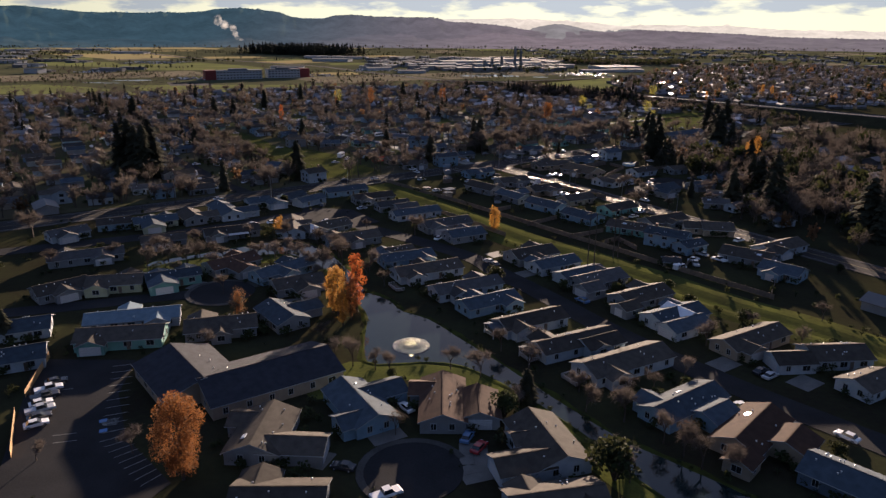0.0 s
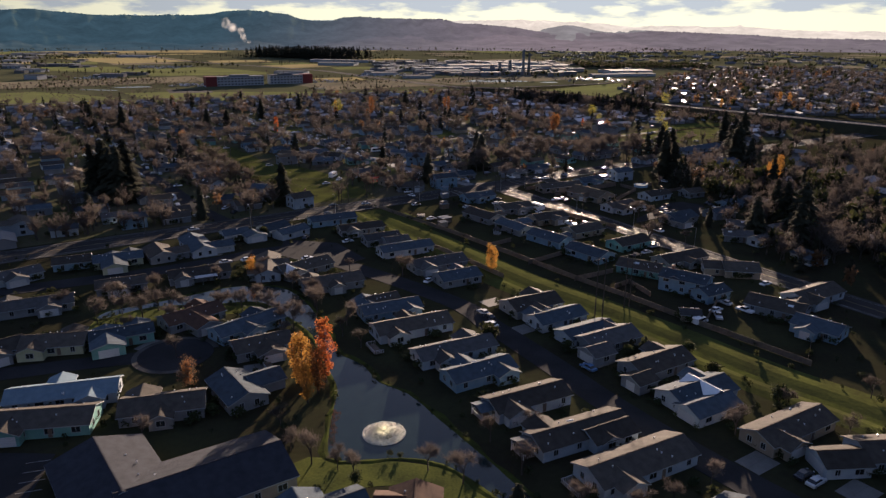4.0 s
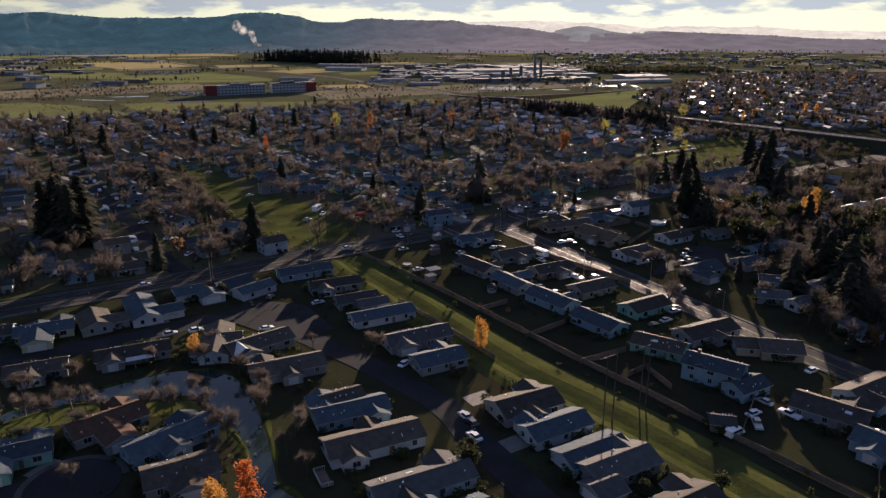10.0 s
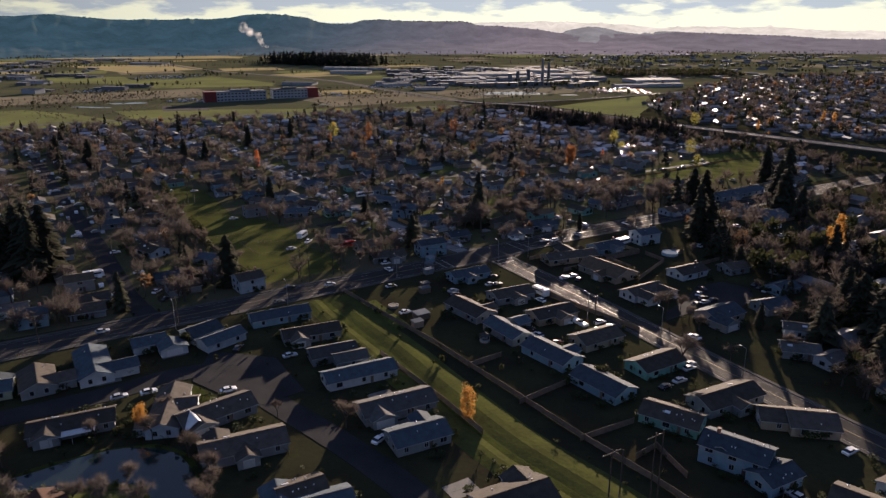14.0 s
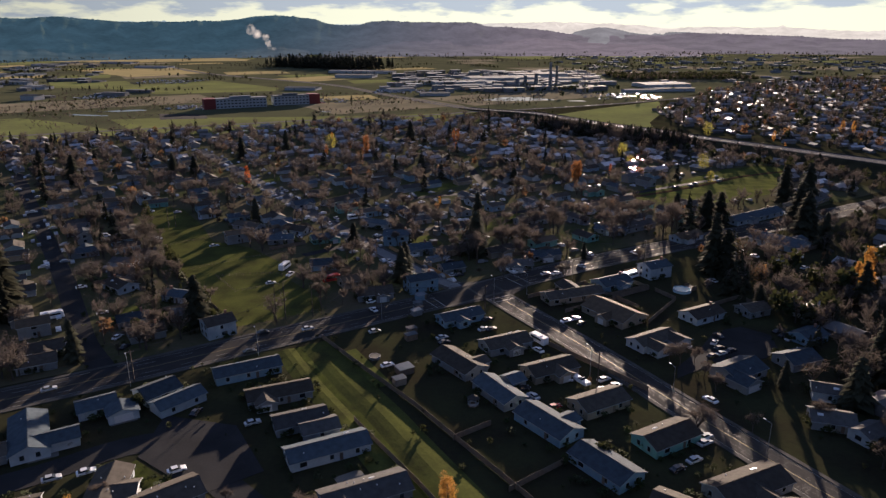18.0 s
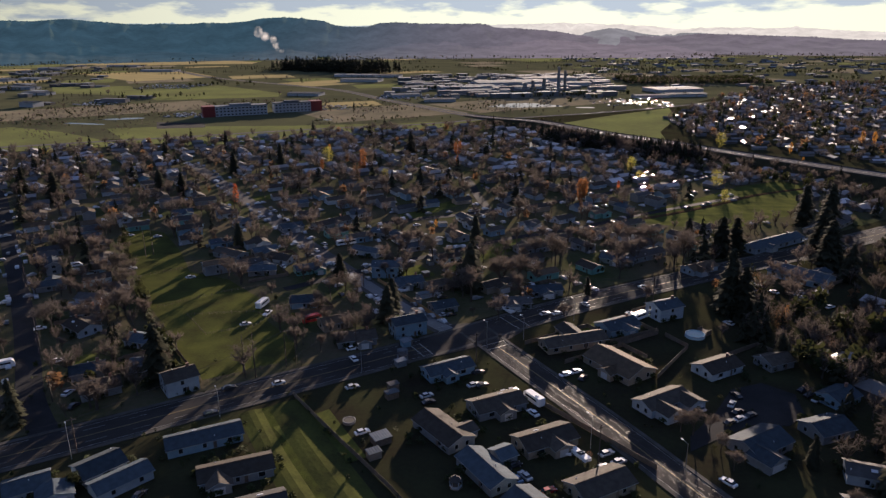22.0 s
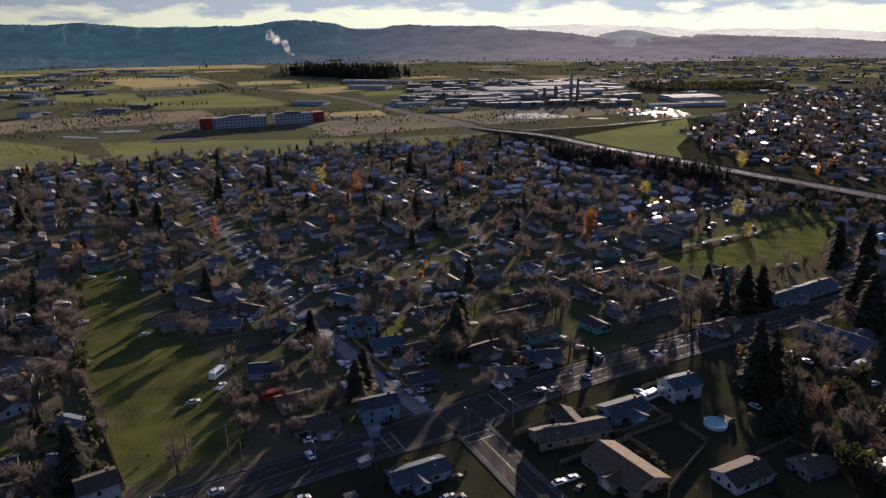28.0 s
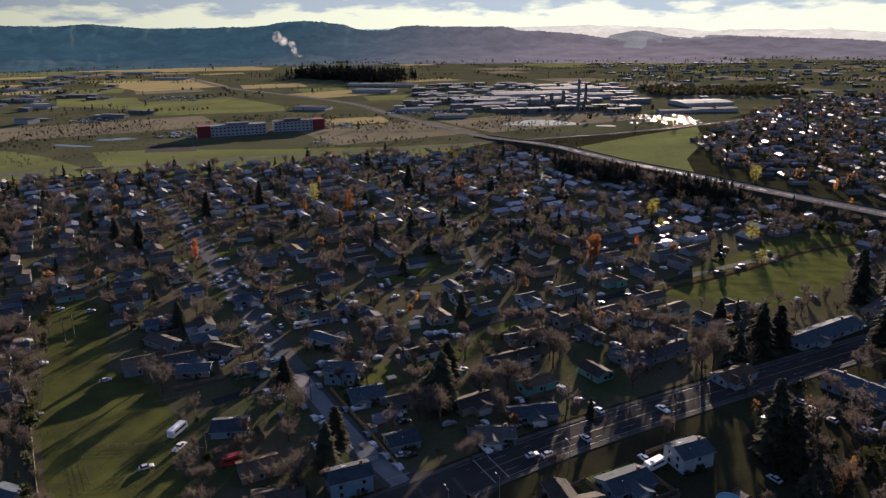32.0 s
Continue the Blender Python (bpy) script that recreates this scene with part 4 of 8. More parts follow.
def dwelling(x, y, a, l, w, top, roof, wall, wings=(), detail=2):
    """A house with its long axis at a degrees; wings: place along, place across, turn, length, width."""
    home = new("house")
    if detail > 1 and y > 270:
        detail = 1.5
    if not wings and top < 5 and detail and l > 12 and rng.random() < 0.7:
        wings = [(rng.uniform(-0.25, 0.25) * l, rng.choice((-1, -1, 1)) * (w / 2 - 0.2), 90, 6.2, rng.uniform(4.6, 6.6))]
    if detail == 2 and l > 15 and len(wings) < 2 and top < 5:
        lx0, side0 = (wings[0][0], 1 if wings[0][1] > 0 else -1) if wings else (0, 1)
        wings = list(wings) + [((0.28 if lx0 < 0 else -0.28) * l, -side0 * (w / 2 - 0.6), 90, 6.0, rng.uniform(5.6, 7.0))]
    tall = top > 5
    eave = top - (1.4 if w > 7.5 else 1.1) if top > 3.8 else top - 0.8
    top = eave + 0.195 * w
    kind = "two-storey house" if tall else "manufactured home" if y < 335 and x < 60 else "single-storey house"
    extra = " and wing" if wings else ""
    tagged(home, f"{TINT[wall]} {kind} with {WORDS[roof]} gable roof{extra}", "house", "houses of the neighbourhood")
    gable_box(home, 0, 0, 0, l, w, eave, top, roof, wall, detail)
    slope = math.degrees(math.atan2(top - eave, w / 2))
    for i, (lx, ly, turn, wl, ww) in enumerate(wings):
        wt = min(top - 0.35, eave + (top - eave) * ww / w)
        side = 1 if (lx * math.cos(radians(turn)) + ly * math.sin(radians(turn))) >= 0 else -1
        gable_box(home, lx, ly, turn, wl, ww, eave - 0.06, wt, roof, wall, detail, (side < 0, side > 0), (1, 1) if turn == 0 else (0, 0), side if i == 0 and ww > 5 else 0)
    if detail:
        share("door", DOOR, home, pose(l * 0.12, -w / 2, 0, 0, 0, 180))
        share("door", DOOR, home, pose(-l * 0.2, w / 2, 0, 0, 0, 0))
    if detail > 1:
        for i in range(rng.randint(5, 9) if detail == 2 else 1):
            vx, vy = rng.uniform(-l / 2.3, l / 2.3), rng.choice((-1, 1)) * rng.uniform(0.12, 0.42) * w
            share("roof_vent", VENT, home, pose(vx, vy, top + 0.22 - abs(vy) * (top - eave) / (w / 2)))
        if rng.random() < 0.4:
            vx, vy = rng.uniform(-l / 3, l / 3), w * 0.22
            share("skylight", SKYLIGHT, home, pose(vx, vy, top + 0.2 - abs(vy) * (top - eave) / (w / 2), -slope))
        if y > 335 and rng.random() < 0.5 or tall:
            share("chimney", CHIMNEY, home, pose(l * 0.3, 0, top + 0.2))
    home.matrix_world = at(x, y, a)
    BUILT.append((x, y, max(l, w) / 2))
    return home


dwelling(-16.9, 126.5, 121, 17.5, 9.0, 4.0, "slate", "blue", [(2.9, -5.4, 90, 10.8, 7.0)])
dwelling(-34.0, 115.8, 87, 15.2, 10.0, 4.0, "brown", "grey", [(-3.7, -6.9, 90, 11.9, 7.0)])
dwelling(-26.5, 96.3, 1, 15.1, 9.0, 4.0, "brown", "grey")
dwelling(0.2, 128.0, 90, 17.7, 9.0, 4.0, "redbrown", "grey", [(-1.8, -7.3, 0, 11.1, 8.0)])
dwelling(19.6, 113.3, 107, 16.6, 10.0, 4.0, "brown", "white", [(-4.8, 7.1, 90, 10.1, 7.0), (2.2, 3.6, 90, 5.0, 5.0)])
dwelling(18.8, 95.9, 12, 15.9, 9.0, 4.0, "brown", "white", [(-4.1, 2.9, 90, 5.0, 6.0)])
dwelling(50.2, 128.2, 35, 18.9, 8.0, 4.0, "slate", "blue", [(1.5, -6.2, 0, 8.0, 7.0)])
dwelling(60.0, 117.8, 46, 17.1, 9.0, 4.0, "redbrown", "tan", [(1.2, -6.9, 0, 8.0, 8.0), (-11.2, -2.6, 0, 5.0, 5.0)])
dwelling(69.9, 102.9, 133, 12.4, 9.0, 4.0, "slate", "dblue")
dwelling(93.9, 151.7, 5, 14.1, 9.0, 4.0, "brown", "white", [(-12.2, -2.1, 0, 9.1, 7.0)])
dwelling(94.0, 137.7, 29, 11.0, 8.0, 4.0, "brown", "white")
dwelling(42.3, 147.1, 29, 23.5, 9.0, 4.0, "brown", "white", [(1.7, 10.6, 0, 10.8, 7.0)])
dwelling(32.6, 157.5, 27, 22.1, 8.0, 4.0, "brown", "white")
dwelling(23.3, 170.8, 28, 19.1, 8.0, 4.0, "brown", "white")
dwelling(12.9, 184.0, 31, 17.3, 8.0, 4.0, "slate", "blue")
dwelling(6.9, 196.0, 28, 21.6, 8.0, 4.0, "grey", "white")
home = dwelling(63.0, 174.9, 30, 17.1, 9.0, 4.0, "slate", "white", [(-3.0, -5.9, 0, 13.2, 7.0)])
gable_box(home, 1.0, -1.0, 90, 8.6, 6.2, 2.9, 4.5, "white", "white", 0)
dwelling(57.7, 189.4, 32, 17.6, 9.0, 4.0, "brown", "grey", [(-10.3, -4.4, 0, 6.1, 6.0)])
dwelling(77.5, 160.2, 31, 20.8, 8.0, 4.0, "brown", "tan")
dwelling(-5.2, 211.2, 27, 21.9, 9.0, 4.0, "brown", "white")
dwelling(-12.4, 223.7, 26, 17.9, 8.0, 4.0, "slate", "blue", [(-5.2, 5.4, 90, 8.4, 7.0)])
dwelling(30.4, 228.4, 29, 16.6, 10.0, 4.0, "brown", "grey")
dwelling(36.8, 218.2, 31, 16.1, 8.0, 4.0, "slate", "white", [(0.8, -11.9, 0, 16.1, 8.0)])
dwelling(48.3, 203.6, 31, 16.8, 9.0, 4.0, "grey", "grey", [(-8.2, -5.1, 0, 6.8, 7.0)])
dwelling(-46.9, 325.9, 30, 20.1, 8.0, 4.0, "slate", "blue")
dwelling(-32.5, 311.6, 26, 18.4, 8.0, 4.0, "brown", "grey")
dwelling(-22.4, 297.3, 27, 14.3, 8.0, 4.0, "grey", "grey", [(3.8, -6.1, 0, 9.7, 7.0)])
dwelling(-11.9, 284.1, 29, 20.8, 8.0, 4.0, "slate", "white")
dwelling(0.8, 266.8, 29, 20.1, 9.0, 4.0, "grey", "grey")
dwelling(7.8, 252.5, 29, 14.3, 9.0, 4.0, "slate", "grey")
dwelling(-69.0, 310.8, 52, 10.8, 9.0, 4.0, "slate", "white", [(1.3, -9.8, 0, 13.9, 7.0)])
dwelling(-82.6, 301.6, 35, 10.1, 8.0, 4.0, "slate", "white", [(5.8, -7.1, 90, 6.5, 8.0)])
dwelling(-92.2, 285.6, 124, 21.3, 9.0, 4.0, "slate", "white", [(-5.5, -6.4, 90, 10.1, 7.0)])
dwelling(-102.8, 275.1, 125, 14.0, 9.0, 4.0, "brown", "grey", [(-2.4, -5.0, 90, 8.8, 7.0)])
dwelling(-80.2, 253.4, 27, 19.6, 8.0, 4.0, "brown", "grey")
dwelling(-58.5, 261.3, 104, 22.0, 8.0, 4.0, "brown", "white")
home = dwelling(-46.0, 260.9, 42, 19.2, 9.0, 4.0, "brown", "grey")
gable_box(home, -6.5, -2.6, 90, 6.0, 5.2, 2.8, 4.3, "white", "grey", 0)
dwelling(-33.7, 246.1, 27, 19.8, 9.0, 4.0, "brown", "grey")
dwelling(-15.5, 228.9, 32, 10.1, 7.0, 4.0, "brown", "tan")
dwelling(-114.9, 268.0, 28, 16.0, 8.0, 4.0, "slate", "green", [(-1.6, -3.7, 90, 16.0, 8.0)])
dwelling(-129.7, 264.3, 25, 11.9, 8.0, 4.0, "brown", "blue")
dwelling(-101.7, 242.0, 27, 15.0, 8.0, 4.0, "brown", "grey")
dwelling(-69.5, 216.4, 46, 16.6, 9.0, 4.0, "redbrown", "grey", [(-0.4, -5.4, 90, 12.9, 7.0)])
dwelling(-51.5, 210.3, 48, 19.9, 8.0, 4.0, "slate", "blue")
dwelling(-44.1, 197.8, 30, 14.7, 9.0, 4.0, "brown", "grey", [(0.8, -3.8, 90, 9.3, 7.0)])
dwelling(-43.3, 173.5, 128, 14.6, 9.0, 4.0, "slate", "grey", [(1.0, -7.0, 90, 7.7, 7.0)])
dwelling(-83.4, 202.5, 28, 15.5, 7.0, 4.0, "slate", "teal", [(-3.7, -2.2, 90, 13.5, 8.0)])
dwelling(-82.2, 171.1, 16, 23.0, 8.0, 4.0, "pale", "white")
dwelling(-80.3, 159.7, 10, 20.3, 9.0, 4.0, "brown", "teal")
dwelling(-57.4, 166.2, 16, 17.4, 9.0, 4.0, "brown", "grey")
dwelling(-98.8, 197.7, 12, 15.4, 9.0, 4.0, "brown", "green")
dwelling(-120.4, 223.0, 27, 22.8, 8.0, 4.0, "grey", "grey")
dwelling(-112.6, 191.8, 45, 14.4, 9.0, 4.0, "brown", "grey")
dwelling(-107.2, 164.2, 24, 11.6, 9.0, 4.0, "slate", "white")
dwelling(-98.7, 147.8, 25, 10.1, 9.0, 4.0, "slate", "white")
dwelling(-140.6, 249.7, 47, 13.6, 8.0, 4.0, "grey", "white")
dwelling(32.4, 315.9, 125, 16.2, 8.0, 4.0, "slate", "grey", [(3.3, -7.8, 90, 5.0, 6.0)])
dwelling(45.5, 299.4, 130, 17.6, 9.0, 4.0, "slate", "blue")
dwelling(58.0, 280.7, 129, 16.5, 9.0, 4.0, "slate", "blue")
dwelling(72.9, 263.7, 148, 14.8, 9.0, 4.0, "brown", "teal")
dwelling(83.0, 246.5, 145, 14.8, 9.0, 6.0, "slate", "blue", [(2.6, 1.3, 90, 5.0, 4.0)])
dwelling(88.7, 239.0, 30, 10.1, 7.0, 4.0, "slate", "blue")
dwelling(48.5, 331.3, 30, 16.3, 9.0, 4.0, "brown", "tan")
dwelling(35.0, 349.5, 29, 16.0, 9.0, 4.0, "brown", "grey")
dwelling(19.9, 334.0, 130, 17.8, 9.0, 4.0, "brown", "grey")
dwelling(18.6, 371.7, 32, 16.5, 8.0, 4.0, "slate", "blue")
dwelling(60.9, 311.6, 32, 15.6, 9.0, 4.0, "brown", "tan")
dwelling(75.8, 294.3, 33, 16.0, 9.0, 4.0, "brown", "teal")
dwelling(89.7, 274.4, 29, 19.6, 9.0, 4.0, "brown", "grey")
dwelling(107.1, 262.8, 172, 11.4, 10.0, 4.0, "brown", "tan", [(8.4, -1.0, 0, 7.6, 8.0)])
dwelling(104.8, 227.7, 141, 16.2, 10.0, 4.0, "brown", "grey")
dwelling(120.8, 238.6, 31, 19.7, 9.0, 4.0, "brown", "white")
dwelling(110.0, 212.6, 133, 12.5, 9.0, 4.0, "slate", "blue")
dwelling(76.8, 222.1, 169, 5.4, 5.0, 3.0, "grey", "tan")
dwelling(138.3, 277.3, 106, 9.8, 8.0, 4.0, "slate", "white")
dwelling(129.2, 320.3, 163, 9.8, 7.0, 4.0, "grey", "white")
dwelling(76.5, 378.4, 127, 20.7, 13.0, 4.0, "tan", "tan")
dwelling(81.2, 411.2, 32, 14.5, 9.6, 4.0, "slate", "blue")
dwelling(102.0, 425.6, 29, 11.5, 9.0, 6.5, "slate", "white")
dwelling(62.9, 396.2, 23, 24.0, 8.6, 4.0, "brown", "tan", [(2.5, 7.0, 90, 10.0, 7.0)])
dwelling(109.0, 378.5, 32, 14.5, 9.0, 4.0, "brown", "white")
dwelling(129.6, 384.2, 27, 10.1, 8.0, 4.0, "brown", "grey")
dwelling(174.0, 473.0, 133, 25.0, 13.0, 4.4, "slate", "blue", [(-5.0, -8.0, 90, 8.0, 7.0)])
dwelling(180.1, 525.6, 36, 42.0, 10.0, 4.0, "slate", "white")
dwelling(225.1, 562.3, 45, 42.0, 11.0, 4.0, "grey", "tan")
dwelling(122.7, 305.2, 166, 10.7, 8.0, 4.0, "grey", "grey")
dwelling(129.3, 298.5, 29, 8.5, 6.0, 4.0, "grey", "white")
dwelling(108.4, 500.5, 37, 24.0, 8.0, 4.0, "grey", "grey")
dwelling(41.3, 433.0, 10, 15.1, 8.0, 4.0, "grey", "grey")
dwelling(54.7, 447.9, 17, 16.4, 8.0, 4.0, "slate", "grey")
dwelling(94.8, 493.6, 158, 16.2, 9.0, 4.0, "slate", "grey")
dwelling(130.9, 482.0, 34, 16.5, 8.0, 4.0, "tan", "white")
dwelling(46.6, 489.0, 31, 22.4, 8.0, 4.0, "brown", "grey")
dwelling(53.1, 510.1, 32, 17.9, 9.0, 4.0, "brown", "grey")
dwelling(-67.5, 356.0, 40, 10.1, 9.0, 6.5, "brown", "white")
dwelling(-95.9, 387.7, 166, 10.1, 8.0, 4.0, "slate", "white")
dwelling(-87.2, 368.5, 11, 5.3, 6.0, 4.0, "slate", "white")
dwelling(-125.4, 398.0, 146, 13.0, 9.0, 4.0, "brown", "white")
dwelling(-102.8, 363.3, 32, 10.6, 8.0, 4.0, "slate", "grey")
dwelling(-92.3, 352.0, 37, 11.7, 9.0, 4.0, "brown", "grey")
dwelling(-138.3, 427.0, 175, 11.1, 7.0, 4.0, "grey", "white")
dwelling(-46.1, 429.6, 13, 11.4, 9.0, 4.0, "slate", "blue")
dwelling(-17.2, 394.4, 20, 14.3, 9.0, 4.0, "brown", "grey")
dwelling(1.1, 403.2, 29, 12.5, 8.0, 7.0, "slate", "blue")
dwelling(-16.7, 468.2, 0, 13.2, 9.0, 7.0, "slate", "blue")
dwelling(-5.3, 455.2, 25, 12.5, 9.0, 4.0, "slate", "grey")
dwelling(12.7, 427.0, 29, 10.2, 8.0, 4.0, "slate", "grey")
dwelling(-132.3, 412.2, 26, 10.1, 8.0, 4.0, "grey", "white")
dwelling(-54.9, 471.2, 30, 14.0, 8.0, 4.0, "slate", "teal")
dwelling(-77.0, 468.1, 14, 12.9, 8.0, 4.0, "slate", "grey")
dwelling(-86.7, 476.4, 31, 11.5, 8.0, 4.0, "grey", "white")
dwelling(-72.6, 485.3, 160, 12.0, 9.0, 4.0, "brown", "white")
dwelling(-113.9, 510.3, 31, 11.6, 8.0, 4.0, "slate", "blue")
dwelling(-101.4, 491.4, 153, 17.2, 8.0, 4.0, "brown", "grey")
dwelling(-84.8, 543.2, 35, 12.5, 9.0, 4.0, "slate", "grey")
dwelling(-63.2, 553.2, 51, 23.9, 9.0, 4.0, "brown", "grey")
dwelling(-31.7, 499.2, 154, 15.8, 7.0, 4.0, "slate", "white")
dwelling(-28.0, 534.2, 159, 15.0, 8.0, 4.0, "slate", "grey")
dwelling(-131.4, 317.9, 31, 10.1, 8.0, 6.0, "slate", "blue")
dwelling(-154.6, 305.1, 28, 10.1, 7.0, 4.0, "slate", "white")
dwelling(-143.6, 325.9, 31, 10.1, 7.0, 4.0, "grey", "white")
dwelling(-120.9, 336.7, 32, 13.1, 9.0, 4.0, "brown", "grey")
dwelling(-116.8, 327.2, 31, 11.5, 9.0, 4.0, "brown", "grey")
dwelling(107.2, 333.0, 34, 14.5, 10.0, 4.2, "slate", "grey", [(-5, -6, 90, 7, 7)])
dwelling(128.6, 342.0, 24, 11.5, 9.0, 4.1, "slate", "grey")
dwelling(140.2, 360.5, 34, 10.5, 8.0, 4.0, "slate", "blue")
dwelling(85.5, 354.5, 34, 16.5, 8.0, 4.1, "brown", "white", [(6.5, -4.5, 90, 7, 7), (-3.5, -5.0, 90, 8, 6.5)])


# ---- trees ----
def leaf_cloud(bm, centre, radius, count, size, r, flat=1.0):
    """Small leaf quads scattered through a lump."""
    for _ in range(count):
        v = Vector((r.gauss(0, 1), r.gauss(0, 1), r.gauss(0, 1)))
        v = v.normalized() * (r.random() ** 0.45) * radius
        v.z *= flat
        p = Vector(centre) + v
        n = Vector((r.gauss(0, 1), r.gauss(0, 1), r.gauss(0, 1))).normalized()
        u = n.orthogonal().normalized() * size * r.uniform(0.6, 1.3)
        w = n.cross(u).normalized() * size * r.uniform(0.5, 1.0)
        bm.faces.new([bm.verts.new(q) for q in (p - u, p + w, p + u, p - w)])


def limb(bm, a, d, length, radius, depth, r, tips, kids=3, lean=0.55):
    b = a + d * length
    tube(bm, a, b, radius, radius * 0.62, 5 if radius > 0.05 else 3)
    if depth == 0:
        tips.append(b)
        return
    for _ in range(kids):
        side = Vector((r.gauss(0, 1), r.gauss(0, 1), r.gauss(0, 0.5)))
        e = (d + side.normalized() * lean + Vector((0, 0, 0.12))).normalized()
        limb(bm, a + d * length * r.uniform(0.55, 1.0), e, length * r.uniform(0.55, 0.8), radius * 0.5, depth - 1, r, tips, kids, lean)


def bare_tree(seed):
    """Winter tree: trunk with limbs, and a crown of fine twigs; one metre tall."""
    r = random.Random(seed)
    bt, tips = bmesh.new(), []
    limb(bt, Vector((0, 0, 0)), Vector((r.uniform(-0.05, 0.05), 0, 1)).normalized(), 0.3, 0.02, 3, r, tips, 4, 0.6)
    bc = bmesh.new()
    for t in tips:
        for _ in range(15):
            d = Vector((r.gauss(0, 1), r.gauss(0, 1), r.gauss(0.4, 0.8))).normalized()
            e = t + d * r.uniform(0.07, 0.2)
            w = d.orthogonal().normalized() * 0.0034
            bc.faces.new([bc.verts.new(p) for p in (t - w, t + w, e)])
    return mesh_of("trunk", bt, M_BARK), mesh_of("crown", bc, M_TWIG)


def conifer(seed, slim=1.0):
    """Conifer, one metre tall: whorls of drooping boughs."""
    r = random.Random(seed)
    bt, bc = bmesh.new(), bmesh.new()
    tube(bt, (0, 0, 0), (0, 0, 0.96), 0.017, 0.003, 6)
    levels = 26
    for i in range(levels):
        z = 0.08 + 0.9 * i / levels
        reach = (0.20 * slim) * (1 - (z - 0.08) / 0.94) ** 0.62 * (0.8 if z < 0.2 else 1.0) * r.uniform(0.78, 1.15) + 0.012
        for k in range(15):
            a = r.uniform(0, math.tau)
            q = reach * r.uniform(0.5, 1.25)
            d = Vector((math.cos(a), math.sin(a), 0))
            s = Vector((-d.y, d.x, 0))
            p0 = Vector((0, 0, z + 0.02))
            p1 = d * q + Vector((0, 0, z - 0.35 * q + r.uniform(-0.01, 0.01)))
            mid = (p0 + p1) / 2 + Vector((0, 0, 0.012))
            w = q * r.uniform(0.24, 0.4)
            bc.faces.new([bc.verts.new(v) for v in (p0, mid - s * w - Vector((0, 0, 0.02)), p1, mid + s * w - Vector((0, 0, 0.02)))])
            for _ in range(2):
                c = p0.lerp(p1, r.uniform(0.4, 1.0)) - Vector((0, 0, 0.008))
                u = Vector((r.gauss(0, 1), r.gauss(0, 1), r.gauss(-0.6, 0.6))).normalized() * 0.03
                bc.faces.new([bc.verts.new(v) for v in (c, c + u + s * 0.014, c + u * 1.6 - s * 0.010)])
    return mesh_of("trunk", bt, M_BARK), mesh_of("crown", bc, M_NEEDLE)


def leafy(seed, m, tallness, count=900, bits=0.018):
    """Broadleaf tree with leaves left on, one metre tall."""
    r = random.Random(seed)
    bt, bc, tips = bmesh.new(), bmesh.new(), []
    tube(bt, (0, 0, 0), (0, 0, 0.75), 0.022, 0.006, 6)
    wide = 0.5 / tallness
    lumps = 26
    for i in range(lumps):
        z = 0.14 + 0.8 * (i + 0.5) / lumps
        reach = wide * math.sin(math.pi * min(0.98, (z - 0.06) / 0.95)) ** 0.7
        a = i * 2.4 + r.uniform(-0.4, 0.4)
        c = Vector((math.cos(a), math.sin(a), 0)) * reach * r.uniform(0.35, 0.85) + Vector((0, 0, z))
        tube(bt, (0, 0, max(0.1, z - 0.15)), c, 0.006, 0.002, 4)
        leaf_cloud(bc, c, wide * r.uniform(0.3, 0.5), count // lumps, bits, r, 1.2)
    return mesh_of("trunk", bt, M_BARK), mesh_of("crown", bc, m)


def shrub(seed):
    r = random.Random(seed)
    bt, bc = bmesh.new(), bmesh.new()
    for i in range(6):
        a = i * 1.05
        tube(bt, (0, 0, 0), (0.25 * math.cos(a), 0.25 * math.sin(a), 0.6), 0.03, 0.01, 4)
    for i in range(14):
        a, q = r.uniform(0, math.tau), r.uniform(0, 0.32)
        leaf_cloud(bc, (q * math.cos(a), q * math.sin(a), r.uniform(0.3, 0.75)), 0.24, 70, 0.045, r)
    return mesh_of("trunk", bt, M_BARK), mesh_of("crown", bc, M_SHRUB)


KINDS = {
    "bare": [bare_tree(s) for s in (1, 2, 3, 4)],
    "conifer": [conifer(5, 1.45), conifer(6, 1.2), conifer(7, 1.7)],
    "orange": [leafy(8, M_ORANGE, 1.75, 15000, 0.0085)],
    "gold": [leafy(9, M_GOLD, 2.9, 2200, 0.014), leafy(10, M_ORANGE, 3.0, 2200, 0.014)],
    "amber": [leafy(16, M_GOLD, 1.9, 3200, 0.014)],
    "red": [leafy(11, M_RED, 3.4, 2400, 0.013)],
    "rust": [leafy(12, M_RUST, 1.4, 700)],
    "olive": [leafy(13, M_OLIVE, 1.3, 1200)],
    "shrub": [shrub(14), shrub(15)],
}
SAY = {
    "bare": ("leafless winter tree with fine brown twigs", "tree"), "conifer": ("tall dark green conifer", "tree"), "orange": ("broad tree in bright orange autumn leaf", "tree"),
    "gold": ("slender tree in golden orange autumn leaf", "tree"), "amber": ("rounded tree in amber autumn leaf", "tree"), "red": ("slender tree with red and orange leaves", "tree"), "rust": ("small tree with thin rust-brown leaves", "tree"),
    "olive": ("tree with yellow-green autumn leaves", "tree"), "shrub": ("dense dark evergreen bush", "shrub"),
}
PLANTED = []


